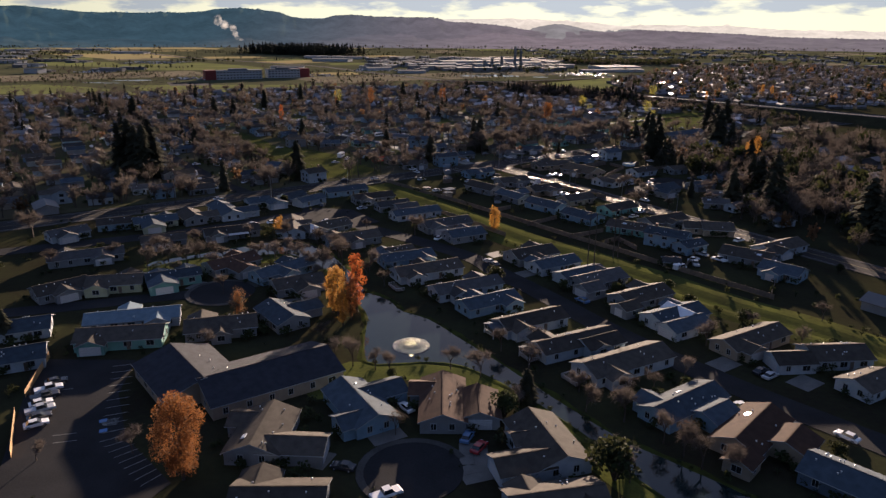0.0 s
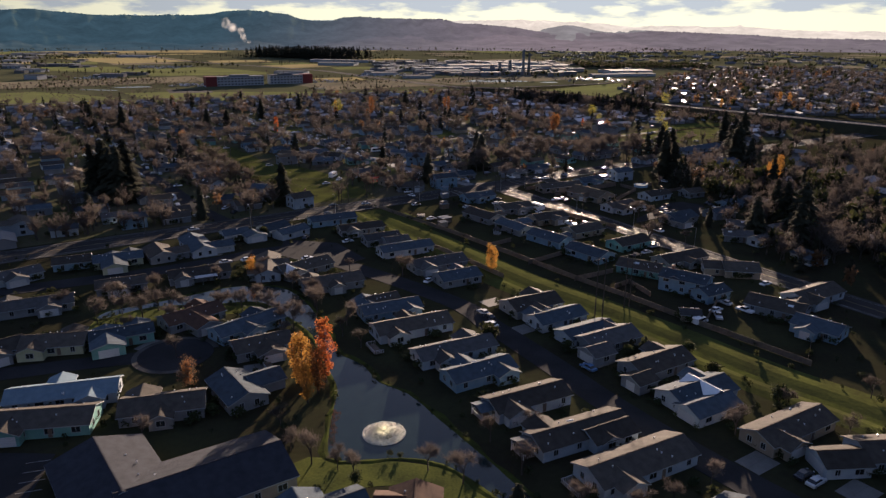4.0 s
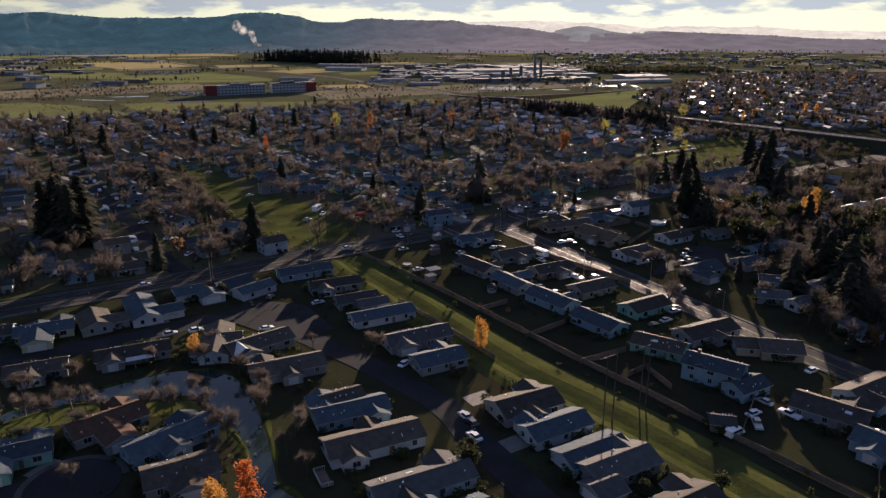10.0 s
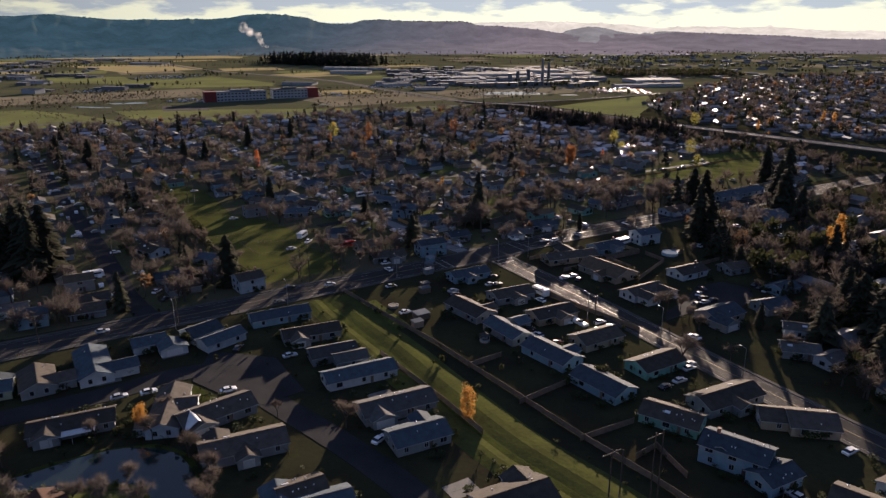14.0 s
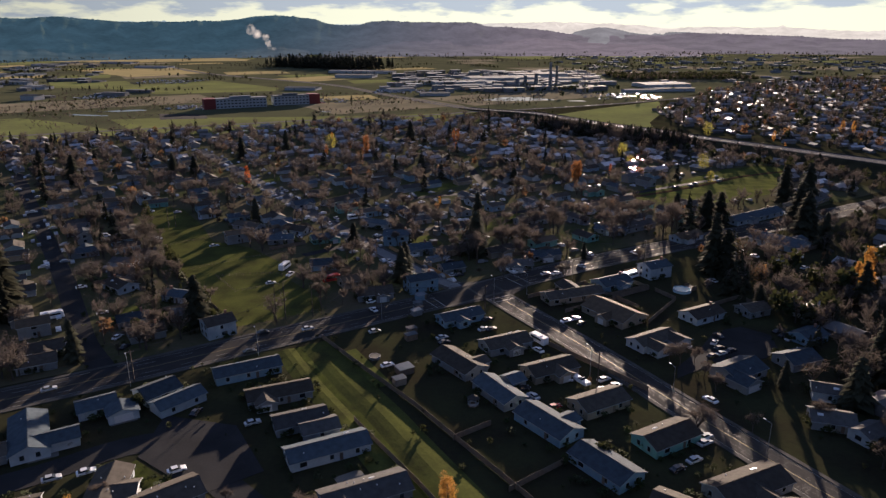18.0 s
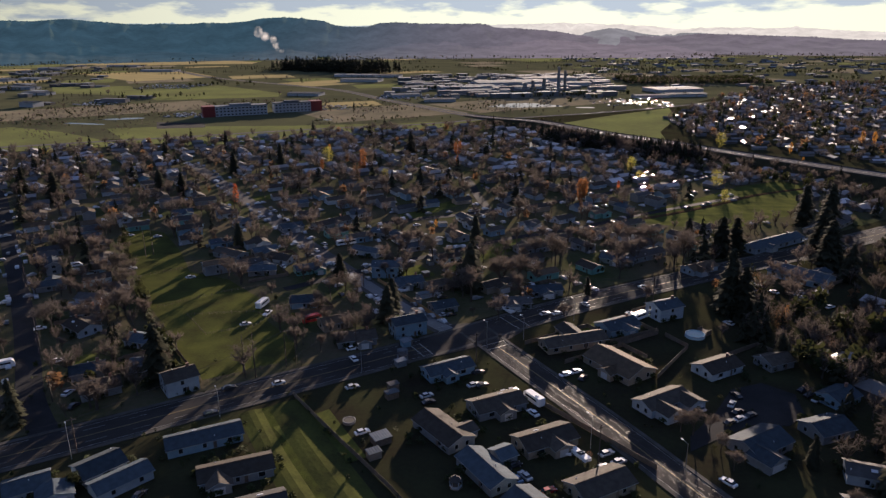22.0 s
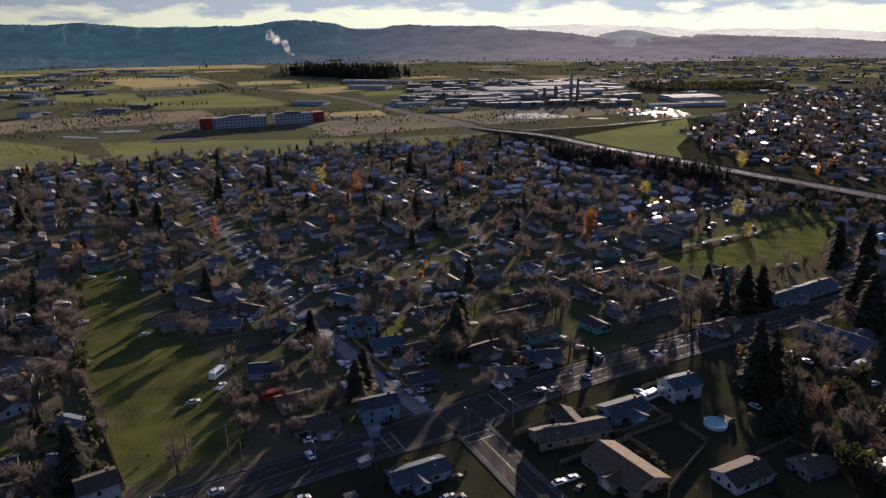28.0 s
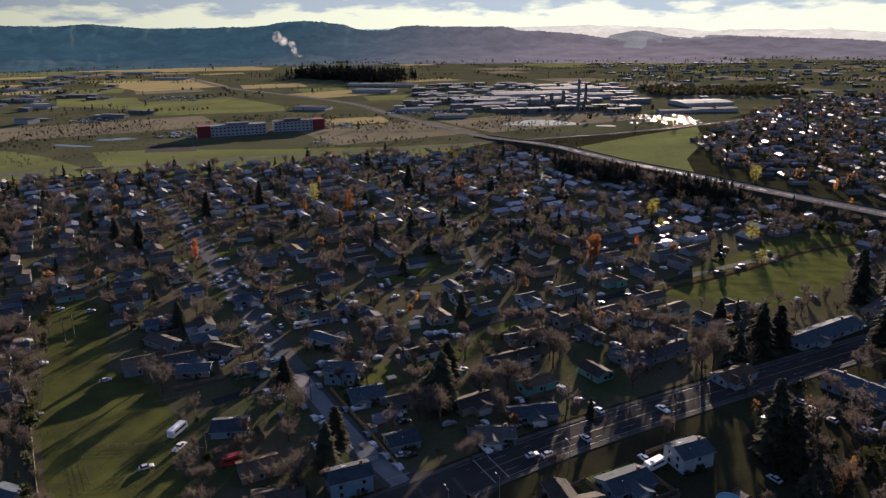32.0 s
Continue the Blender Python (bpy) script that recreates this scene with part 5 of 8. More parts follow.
def tree(kind, x, y, h):
    if inside(x, y, POND) or any(k == kind and math.hypot(x - px, y - py) < 3 for k, px, py in PLANTED):
        return None
    PLANTED.append((kind, x, y))
    tm, cm = rng.choice(KINDS[kind])
    t = new("shrub" if kind == "shrub" else "tree", None)
    tagged(t, SAY[kind][0], SAY[kind][1], "trees of the neighbourhood")
    share("trunk", tm, t, Matrix.Identity(4))
    share("crown", cm, t, Matrix.Identity(4))
    k = 1.0 if kind != "shrub" else 1.15
    t.matrix_world = pose(x, y, 0, 0, 0, rng.uniform(0, 360)) @ Matrix.Diagonal((h * k * rng.uniform(0.9, 1.1), h * k * rng.uniform(0.9, 1.1), h, 1))
    return t


tree("orange", -45.2, 104.1, 16.8)
tree("gold", -28.5, 176.6, 15.4)
tree("red", -24.0, 180.7, 17.8)
tree("gold", -24.9, 175.5, 12.3)
tree("amber", 20.1, 262.4, 10.2)
tree("amber", -62.0, 253.1, 8.3)
tree("gold", -56.2, 177.5, 7.4)
tree("rust", -55.7, 176.9, 8.3)
tree("conifer", -167.6, 369.0, 31.1)
tree("conifer", -156.7, 369.3, 31.1)
tree("conifer", -171.4, 365.5, 29.5)
tree("conifer", -155.7, 358.6, 29.5)
tree("conifer", -173.9, 384.0, 28.2)
tree("conifer", -106.5, 331.0, 16.0)
tree("conifer", -76.7, 360.2, 21.5)
tree("conifer", 23.3, 450.4, 23.0)
tree("conifer", -7.8, 423.4, 15.6)
tree("conifer", 192.6, 488.2, 25.3)
tree("conifer", 152.7, 520.4, 17.3)
tree("conifer", 226.4, 596.2, 18.7)
tree("conifer", 212.3, 566.4, 25.0)
tree("conifer", 194.0, 470.0, 19.0)
tree("conifer", 148.5, 511.9, 19.0)
tree("conifer", 139.2, 534.2, 12.7)
tree("conifer", -37.8, 461.3, 13.4)
tree("conifer", 74.3, 447.9, 9.0)
tree("conifer", 229.7, 572.5, 24.7)
tree("conifer", -7.9, 411.8, 17.0)
tree("conifer", -8.7, 411.8, 16.2)
tree("conifer", 140.6, 540.5, 10.4)
tree("conifer", 153.8, 525.8, 14.2)
tree("conifer", 22.9, 532.6, 13.4)
tree("conifer", -162.5, 364.9, 28.1)
tree("conifer", -150.9, 361.7, 19.5)
tree("conifer", 139.9, 290.8, 20)
tree("conifer", 150.7, 325.9, 21)
tree("conifer", 174.5, 393.3, 19.2)
tree("conifer", 197.2, 500.4, 25.0)
tree("conifer", 128.0, 429.5, 29.0)
tree("conifer", 131.5, 424.0, 23.0)
tree("conifer", 157.2, 513.6, 19.0)
tree("conifer", 23.7, 467.4, 19.0)
tree("conifer", 197.8, 509.5, 26.2)
tree("conifer", 151.0, 311.3, 24)
tree("conifer", 150.4, 335.0, 20)
tree("conifer", 133.3, 314.1, 17)
tree("conifer", 163.5, 258.9, 24.5)
tree("conifer", 164.6, 251.5, 21.8)
tree("conifer", 15.9, 136.9, 8.2)
tree("conifer", 18.1, 134.5, 8.9)
tree("gold", 191.5, 424.1, 15.7)
tree("gold", 177.9, 405.9, 14.7)
tree("gold", 93.6, 625.8, 15.1)
tree("gold", 0.2, 796.2, 14.0)
tree("gold", 93.7, 631.0, 13.6)
tree("rust", 141.9, 413.5, 10.2)
tree("rust", 147.6, 454.3, 9.3)
tree("gold", 148.4, 423.1, 7.0)
tree("gold", -0.6, 550.1, 5.7)
tree("gold", 175.6, 395.0, 18.3)
tree("olive", 147.6, 743.6, 8.8)
tree("olive", 142.1, 689.8, 8.1)
tree("olive", 184.5, 622.4, 8.8)
tree("olive", 245.8, 839.2, 5.1)
tree("gold", 290.1, 760.4, 7.6)
tree("gold", 87.7, 593.7, 8.5)
tree("red", 114.4, 600.8, 5.8)
tree("red", -139.6, 603.1, 14.5)
tree("rust", -144.9, 575.7, 9.1)
tree("gold", -78.9, 722.9, 8.0)
tree("gold", -124.6, 811.2, 8.8)
tree("gold", 0.7, 746.8, 9.2)
tree("gold", -109.9, 721.4, 10.3)
tree("bare", -15.5, 145.8, 7.9)
tree("bare", 8.7, 142.0, 9.8)
tree("bare", 12.6, 142.1, 7.8)
tree("bare", 26.7, 125.7, 5.0)
tree("bare", 38.1, 127.6, 7.1)
tree("bare", -82.5, 224.5, 11.6)
tree("bare", -78.8, 229.2, 9.5)
tree("bare", -60.5, 228.6, 7.7)
tree("bare", -54.4, 230.0, 9.5)
tree("bare", -38.5, 211.2, 11.9)
tree("bare", -42.6, 215.0, 8.9)
tree("bare", -9.0, 118.7, 6.9)
tree("bare", 66.5, 160.0, 10.0)
tree("bare", 10.7, 487.8, 14.4)
tree("bare", 3.1, 487.7, 21.2)
tree("bare", 123.9, 484.1, 25.3)
tree("bare", 104.9, 494.9, 18.5)
tree("bare", 97.5, 494.4, 15.9)
tree("bare", -15.4, 495.0, 14.8)
tree("bare", 36.6, 455.8, 19.2)
tree("bare", 27.7, 455.1, 16.9)
tree("bare", 48.0, 490.9, 13.3)
tree("bare", 10.6, 488.2, 16.0)
tree("bare", 63.2, 552.5, 15.5)
tree("bare", 72.5, 520.3, 14.3)
tree("bare", 90.7, 338.2, 11.7)
tree("bare", 96.0, 340.8, 9.2)
tree("bare", 87.8, 340.3, 9.2)
tree("bare", 129.3, 504.6, 18.9)
tree("bare", 107.1, 528.3, 14.2)
tree("bare", 115.8, 534.4, 12.4)
tree("bare", -143.8, 455.6, 19.1)
tree("bare", -170.2, 486.5, 14.9)
tree("bare", -134.9, 393.8, 18.7)
tree("bare", -118.8, 412.7, 19.6)
tree("bare", 84.3, 296.3, 15.2)
tree("bare", -154.4, 251.1, 15.3)
tree("bare", -57.4, 111.7, 8.2)
tree("bare", -74.0, 109.4, 5.9)
tree("bare", -24.0, 214.8, 11.2)
tree("bare", -36.1, 229.3, 10.6)
tree("bare", -82.9, 225.1, 10.5)
tree("bare", -10.9, 257.4, 11.9)
tree("bare", 96.6, 435.8, 13.2)
tree("bare", 59.9, 518.6, 16.3)
tree("bare", -11.2, 494.8, 20.4)
tree("bare", -6.1, 506.4, 15.9)
tree("bare", 118.9, 481.3, 21.1)
tree("bare", 38.1, 461.1, 18.2)
tree("bare", 46.2, 466.1, 16.2)
tree("bare", 24.1, 437.1, 23.1)
tree("bare", 15.0, 447.1, 15.4)
tree("bare", 112.9, 516.6, 15.7)
tree("bare", 132.0, 469.6, 11.4)
tree("bare", 35.9, 416.2, 16.4)
tree("bare", 45.3, 445.9, 15.3)
tree("bare", 61.6, 412.6, 13.9)
tree("bare", -22.2, 388.5, 11.0)
tree("bare", -41.4, 397.4, 13.4)
tree("bare", -32.5, 406.6, 11.0)
tree("bare", 121.4, 490.7, 19.8)
tree("bare", 101.9, 490.0, 19.8)
tree("bare", 63.3, 485.0, 21.6)
tree("bare", 47.8, 574.9, 21.3)
tree("bare", 114.6, 506.6, 22.5)
tree("bare", -65.3, 193.4, 9.1)
tree("shrub", 16.4, 203.7, 6.3)
tree("shrub", 36.7, 199.2, 3.6)
tree("shrub", -71.4, 304.0, 5.3)
tree("shrub", 52.3, 196.5, 4.1)
tree("shrub", 54.4, 197.3, 4.1)
tree("shrub", 56.9, 199.0, 3.6)
tree("shrub", 73.7, 112.3, 3.4)
tree("shrub", 30.5, 104.8, 9.7)
tree("shrub", 12.8, 125.5, 6.2)
tree("shrub", -11.7, 142.0, 2.7)
tree("shrub", 58.4, 286.0, 5.1)
tree("shrub", 68.8, 198.6, 4.1)
tree("shrub", 70.7, 196.3, 4.5)
tree("shrub", 70.9, 185.3, 4.8)
tree("shrub", 81.3, 173.5, 4.8)
tree("gold", -30.5, 180.0, 13.5)
tree("gold", -26.5, 171.0, 10.0)
tree("red", -22.5, 184.0, 13.0)
tree("bare", 9, 143, 9)
tree("bare", 21.4, 131.8, 8)
tree("bare", 26, 125, 10)
tree("bare", 13, 146, 7)
tree("bare", 42.6, 116.3, 9)
tree("bare", 39.7, 133, 8)
tree("bare", 37, 124, 11)
tree("bare", 89.9, 159.4, 9)
tree("bare", -21, 147.5, 10)
tree("bare", -15.7, 147, 8)
tree("bare", 8.8, 150.5, 8)
tree("bare", 14.5, 156, 9)
tree("bare", -56.9, 178, 8)
tree("bare", -9.3, 117, 4.5)
tree("bare", -58, 156, 7)
tree("bare", 47, 108, 10)
tree("bare", 30, 136, 8)
tree("bare", 33, 104, 9)
tree("conifer", 17.9, 131, 8.5)
tree("conifer", 12.5, 127, 5.5)
tree("bare", 32, 108, 9)
tree("bare", 36, 104, 8)
tree("shrub", 17, 211, 3.5)
tree("conifer", 53.9, 199.5, 4)
tree("conifer", 56.2, 200.2, 4)
tree("conifer", 58.1, 201.1, 4)
tree("shrub", 69, 168, 3)
tree("shrub", 72, 189, 2.5)
tree("rust", -9.3, 122.5, 3.2)
tree("bare", 47, 138, 7)
tree("bare", 55, 142, 8)
tree("bare", 24, 161, 7)
tree("shrub", 80, 165, 3)
tree("bare", 83, 172, 7)
tree("bare", 104, 176, 8)
tree("shrub", 60, 134, 2.5)
tree("bare", -4, 168, 5)
tree("rust", 60, 325, 2.6)
tree("rust", 46, 300, 2.2)
tree("rust", 40, 312, 2.0)
tree("bare", 144, 300, 12)
tree("bare", 138, 322, 11)
tree("bare", 146, 345, 12)
tree("bare", 160, 320, 13)
tree("bare", 120, 305, 10)
tree("bare", 100, 300, 8)
tree("bare", 152, 372, 13)
tree("bare", 146, 385, 12)
tree("bare", 135, 398, 11)
tree("rust", 150, 392, 8)
tree("bare", 118, 404, 9)
tree("bare", 96, 330, 8)
tree("bare", 97, 322, 9)
tree("conifer", 118, 325, 10)
tree("bare", -68, 236, 8)
tree("bare", -75, 215, 9)
tree("bare", -45, 246, 8)
tree("bare", -100, 232, 9)
tree("bare", -112, 225, 9)
tree("bare", -40, 205, 8)
tree("bare", -30, 262, 7)
tree("bare", -85, 208, 8)
tree("conifer", -110, 160, 9)
tree("bare", -120, 165, 10)
tree("bare", -128, 215, 10)
tree("bare", -135, 190, 11)
tree("bare", -60, 262, 8)
for x, y, h in ((-96, 214, 11), (-92, 221, 10), (-85, 219, 12), (-78, 223, 10), (-73, 221, 9), (-63, 223, 11), (-57, 224, 10), (-49, 224, 11), (-46, 219, 9), (-38, 215, 10), (-34, 222, 12), (-38, 236, 10), (-46, 243, 9), (-58, 250, 10), (-72, 249, 9), (-88, 237, 11), (-97, 229, 10), (-24, 207, 9), (-18, 200, 8), (-12, 143, 8), (2, 146, 9), (20, 145, 10), (30, 128, 9), (45, 112, 10), (16, 128, 8), (52, 107, 8), (-30, 160, 8), (-26, 152, 7)):
    tree("bare", x, y, h)
tree("olive", 141.2, 721.8, 13.0)
tree("olive", 191.3, 664.2, 13.5)
tree("olive", 250.4, 852.1, 14.0)
tree("gold", 300.2, 812.2, 11.5)
tree("gold", 382.9, 855.6, 16.0)
tree("gold", 397.5, 862.5, 14.5)
tree("gold", 89.7, 619.6, 16.5)
tree("gold", -3.7, 799.6, 12.5)
tree("red", 120.2, 651.9, 8.5)
tree("conifer", 137.9, 530.2, 14.0)
tree("conifer", 147.4, 504.5, 22.0)
tree("conifer", 224.0, 593.8, 19.5)
tree("bare", 119.3, 482.9, 21.0)
tree("bare", 108.6, 518.6, 15.5)
tree("bare", 54.1, 500.1, 16.0)
tree("bare", 62.3, 491.5, 14.5)
tree("conifer", 22.6, 447.7, 19.5)
tree("bare", 210.3, 498.5, 13.0)
tree("rust", -144.3, 576.5, 8.5)
tree("conifer", -206.8, 633.5, 18.0)
tree("conifer", -188.0, 628.4, 17.0)
tree("conifer", -179.8, 707.9, 18.5)
tree("conifer", -148.2, 732.6, 22.0)
tree("conifer", -242.4, 853.2, 14.0)
tree("conifer", -173.2, 889.0, 13.5)
tree("conifer", -47.4, 818.6, 19.0)
tree("gold", -73.4, 711.6, 20.5)
tree("olive", -113.3, 755.7, 14.5)
tree("olive", -383.1, 778.8, 9.0)
tree("olive", -53.4, 694.7, 7.5)
tree("rust", -286.8, 655.1, 8.0)
tree("conifer", -103.1, 508.8, 14.0)
tree("bare", -131.7, 440.0, 15.0)
tree("bare", -164.8, 480.6, 11.5)
tree("rust", -73.7, 682.8, 12.5)
tree("conifer", -303.3, 623.9, 21.5)
tree("conifer", -266.2, 603.2, 22.0)


# ---- the town beyond the main road ----
U, V2 = radians(34.5), radians(124.5)
UX, VX = Vector((math.cos(U), math.sin(U))), Vector((math.cos(V2), math.sin(V2)))
ORIGIN = Vector((20, 404))
TOWN = [(-520, 320), (-330, 175), (-160, 290), (0, 398), (60, 445), (205, 540), (300, 605), (290, 690), (235, 770), (180, 840), (120, 905), (30, 1000), (-60, 985), (-170, 940), (-310, 875), (-390, 835), (-620, 690)]
WEST = [(-520, 320), (-330, 175), (-170, 120), (-150, 215), (-170, 262), (-160, 290), (-330, 400)]
EAST = [(245, 1075), (330, 1230), (420, 1400), (560, 1560), (780, 1730), (900, 1500), (800, 1100), (480, 700), (330, 770), (240, 900)]
LANE = [(-60, 447), (-18, 484), (14, 508), (40, 531), (80, 553), (120, 585), (200, 640)]
LANE2 = [(-33, 560), (-21, 567), (30, 592), (90, 630), (170, 690), (230, 735)]
LANE3 = [(30, 592), (20, 641), (10, 690), (-30, 760), (-80, 860)]
road("road", LANE, 5.0, M_ASPHALT2, "residential lane under bare trees", ())
road("road", LANE2, 6.5, M_ASPHALT2, "residential street lined with parked cars", ())
road("road", LANE3, 6.0, M_ASPHALT2, "residential street running away between houses", ())


def free(x, y, gap):
    return all(math.hypot(x - bx, y - by) > gap + r for bx, by, r in BUILT)


def clear(x, y, k=1.0):
    """Off all roads, lawns and the meadow."""
    if inside(x, y, FIELD) or inside(x, y, GREEN) or math.hypot(x - 112, y - 355) < 16:
        return False
    for line, gap in ((HIGHWAY, 24), (BEYOND, 17), (MAIN, 16), (LEFT_STREET, 12), (RING, 15), (CROSS, 13), (LANE, 10), (LANE2, 11), (LANE3, 11), (CANAL, 12)):
        if away(x, y, line) < gap * k:
            return False
    return True


mid = random.Random(5)
far_homes, park_homes, placed = [], [], 0
for row in range(-18, 15):
    q0 = row * 25.0 + 15
    for i in range(2, 42):
        s = i * 15.0 + mid.uniform(-2.5, 2.5)
        x, y = ORIGIN + UX * (q0 + mid.uniform(-5.0, 5.0)) + VX * s
        if not inside(x, y, TOWN) or not clear(x, y) or not free(x, y, 8) or mid.random() < 0.1:
            continue
        a, l, w = 34.5 + mid.choice((0, 0, 90)) + mid.uniform(-4, 4), mid.uniform(9.5, 14), mid.uniform(6.8, 8.4)
        if y < 585 and x > -190:
            wing = [(mid.uniform(-2, 2), mid.choice((-1, 1)) * 5, 90, 6.5, 6.0)] if mid.random() < 0.5 else ()
            dwelling(x, y, a, l, w, mid.choice((4.0, 4.2, 4.3, 6.0)), mid.choice(("slate", "grey", "brown", "brown", "tan")), mid.choice(("white", "grey", "blue", "tan", "white", "grey", "teal")), wing, 1)
        elif y < 690 and -260 < x < 230 and placed < 110:
            placed += 1
            dwelling(x, y, a, l, w, mid.choice((4.0, 4.2, 4.3, 5.6)), mid.choice(("slate", "grey", "brown", "brown", "tan")), mid.choice(("white", "grey", "blue", "tan", "grey")), (), 0)
        else:
            group = park_homes if mid.random() < (0.62 if x > 0 else 0.2) else far_homes
            group.append((0, x, y, radians(a), l, w, mid.choice((3.6, 3.8, 4.0, 5.0))))
            if mid.random() < 0.45:
                group.append((0, x + mid.uniform(-6, 6), y + mid.uniform(-6, 6), radians(a + 90), l * 0.6, w * 0.75, 3.6))
            BUILT.append((x, y, 6))
for _ in range(260):
    x, y = mid.uniform(-520, -150), mid.uniform(120, 400)
    if inside(x, y, WEST) and clear(x, y) and free(x, y, 9) and away(x, y, LOOP) > 11 and away(x, y, LEFT_CLOSE) > 11:
        far_homes.append((0, x, y, radians(34.5 + mid.choice((0, 90))), mid.uniform(10, 15), 8.5, 4.3))
        BUILT.append((x, y, 7))
for _ in range(70):
    x, y = mid.uniform(120, 300), mid.uniform(180, 560)
    if x > 118 + (y - 250) * 0.1 and clear(x, y) and free(x, y, 9) and away(x, y, CROSS) > 16:
        far_homes.append((0, x, y, radians(34.5 + mid.choice((0, 90))), mid.uniform(10, 16), 8.5, 4.3))
        BUILT.append((x, y, 7))
for j in range(60):
    for i in range(44):
        x, y = 235 + i * 15.5 + mid.uniform(-2, 2), 705 + j * 17 + mid.uniform(-2, 2)
        if inside(x, y, EAST) and away(x, y, HIGHWAY) > 22 and away(x, y, RING) > 12 and mid.random() < 0.72 and i % 7 and free(x, y, 0):
            group = park_homes if mid.random() < 0.22 else far_homes
            group.append((0, x, y, radians(5 + mid.choice((0, 0, 90)) + mid.uniform(-4, 4)), mid.uniform(10, 14), mid.uniform(4.5, 6.5), mid.uniform(3.0, 3.8)))
            if (i + j) % 3 == 0:
                BUILT.append((x, y, 4))
def car_kind():
    """A small car: bonnet, cabin and boot in one low shape."""
    side = [(-0.5, 0.2), (-0.5, 0.55), (-0.4, 0.62), (-0.28, 1.0), (0.08, 1.0), (0.24, 0.62), (0.46, 0.55), (0.5, 0.2)]
    v = [(x, -0.5, z) for x, z in side] + [(x, 0.5, z) for x, z in side]
    n = len(side)
    f = [(i, (i + 1) % n, n + (i + 1) % n, n + i) for i in range(n)] + [tuple(range(n))[::-1], tuple(range(n, 2 * n))]
    return v, f, [0] * len(f)


HOUSE_KIND = {0: block_kind(False), 1: block_kind(True), 2: car_kind()}
scatter("far_mobile_homes", HOUSE_KIND, park_homes, [M_GLINT, M_FARWALL], "distant mobile homes with pale metal roofs", "houses")
scatter("far_houses", HOUSE_KIND, far_homes, [M_FARROOF, M_FARWALL], "distant small houses with mixed grey roofs", "houses")

# long sheds, works and offices of the plain
sheds = []
for x, y, w, d, high, a in ((-955, 1570, 75, 30, 9, 20), (-830, 1440, 55, 24, 8, 25), (-1165, 1820, 45, 30, 8, 20), (-1120, 1865, 60, 40, 8, 25), (-1335, 2170, 70, 40, 9, 10), (-1380, 2360, 90, 50, 9, 10), (-965, 2220, 110, 40, 8, 5), (-1230, 2520, 120, 45, 8, 5), (-275, 1770, 90, 40, 10, 30), (-310, 1420, 60, 30, 8, 30), (-320, 1950, 110, 40, 9, 10)) + ((-235, 1925, 60, 30, 9, 10), (-60, 1310, 50, 26, 7, 10), (-700, 1225, 26, 22, 12, 20), (355, 1500, 90, 60, 9, 15), (350, 1395, 70, 26, 8, 10), (290, 1375, 60, 20, 7, 10), (60, 1640, 150, 70, 14, 15), (140, 1740, 120, 60, 16, 15), (-30, 1560, 110, 50, 10, 20), (-110, 1560, 80, 40, 9, 20), (10, 1480, 90, 36, 8, 10), (90, 1530, 60, 36, 12, 15), (-130, 1400, 50, 26, 7, 25), (190, 1640, 60, 40, 11, 10), (420, 1330, 40, 20, 7, 5)):
    o = tagged(new("warehouse"), "long pale industrial shed with a low metal roof", "warehouse", "warehouses of the plain")
    h = high * 0.68
    a = -10 if x < -200 else a
    bm = bmesh.new()
    box(bm, -w / 2, -d / 2, 0, w / 2, d / 2, h - 0.5)
    part("wall", bm, M_GREYPANEL, o)
    bm = bmesh.new()
    prism_roof = [bm.verts.new(p) for s in (-1, 1) for p in ((s * (w / 2 + 0.6), -d / 2 - 0.6, h - 0.5), (s * (w / 2 + 0.6), 0, h + 0.8), (s * (w / 2 + 0.6), d / 2 + 0.6, h - 0.5))]
    for f in ((0, 1, 4, 3), (1, 2, 5, 4), (0, 3, 5, 2), (0, 2, 1), (3, 4, 5)):
        bm.faces.new([prism_roof[i] for i in f])
    part("roof", bm, M_METALROOF, o)
    o.matrix_world = at(x, y, a)
for _ in range(150):
    x, y = mid.uniform(-1500, -500), mid.uniform(1250, 2600)
    if abs(x + 0.62 * y) < 260 and away(x, y, HIGHWAY) > 40 and not (-800 < x < -470 and 1400 < y < 1720):
        sheds.append((1, x, y, radians(-10), mid.uniform(18, 55), mid.uniform(10, 22), mid.uniform(3, 6)))
for _ in range(170):
    x, y = mid.uniform(-180, 260), mid.uniform(1360, 1950)
    if away(x, y, HIGHWAY) > 30:
        sheds.append((1, x, y, radians(15), mid.uniform(12, 40), mid.uniform(10, 22), mid.uniform(4, 8)))
for _ in range(240):
    x, y = mid.uniform(250, 1300), mid.uniform(1500, 3000)
    sheds.append((mid.choice((0, 1)), x, y, radians(mid.uniform(0, 40)), mid.uniform(10, 30), mid.uniform(8, 14), mid.uniform(3, 5)))
scatter("far_sheds", HOUSE_KIND, sheds, [M_SHEDROOF, M_FARWALL], "distant pale industrial sheds and works", "sheds")
specks = []
for x0, x1, y0, y1, n in ((-720, -590, 1570, 1690, 160), (-650, -585, 1240, 1320, 90), (-420, -360, 1085, 1140, 70), (-170, -60, 1350, 1420, 120), (180, 300, 1230, 1340, 60), (-260, -180, 1180, 1240, 50)):
    for _ in range(n):
        specks.append((2, mid.uniform(x0, x1), mid.uniform(y0, y1), radians(mid.choice((35, 125))), 4.5, 1.8, 1.5))
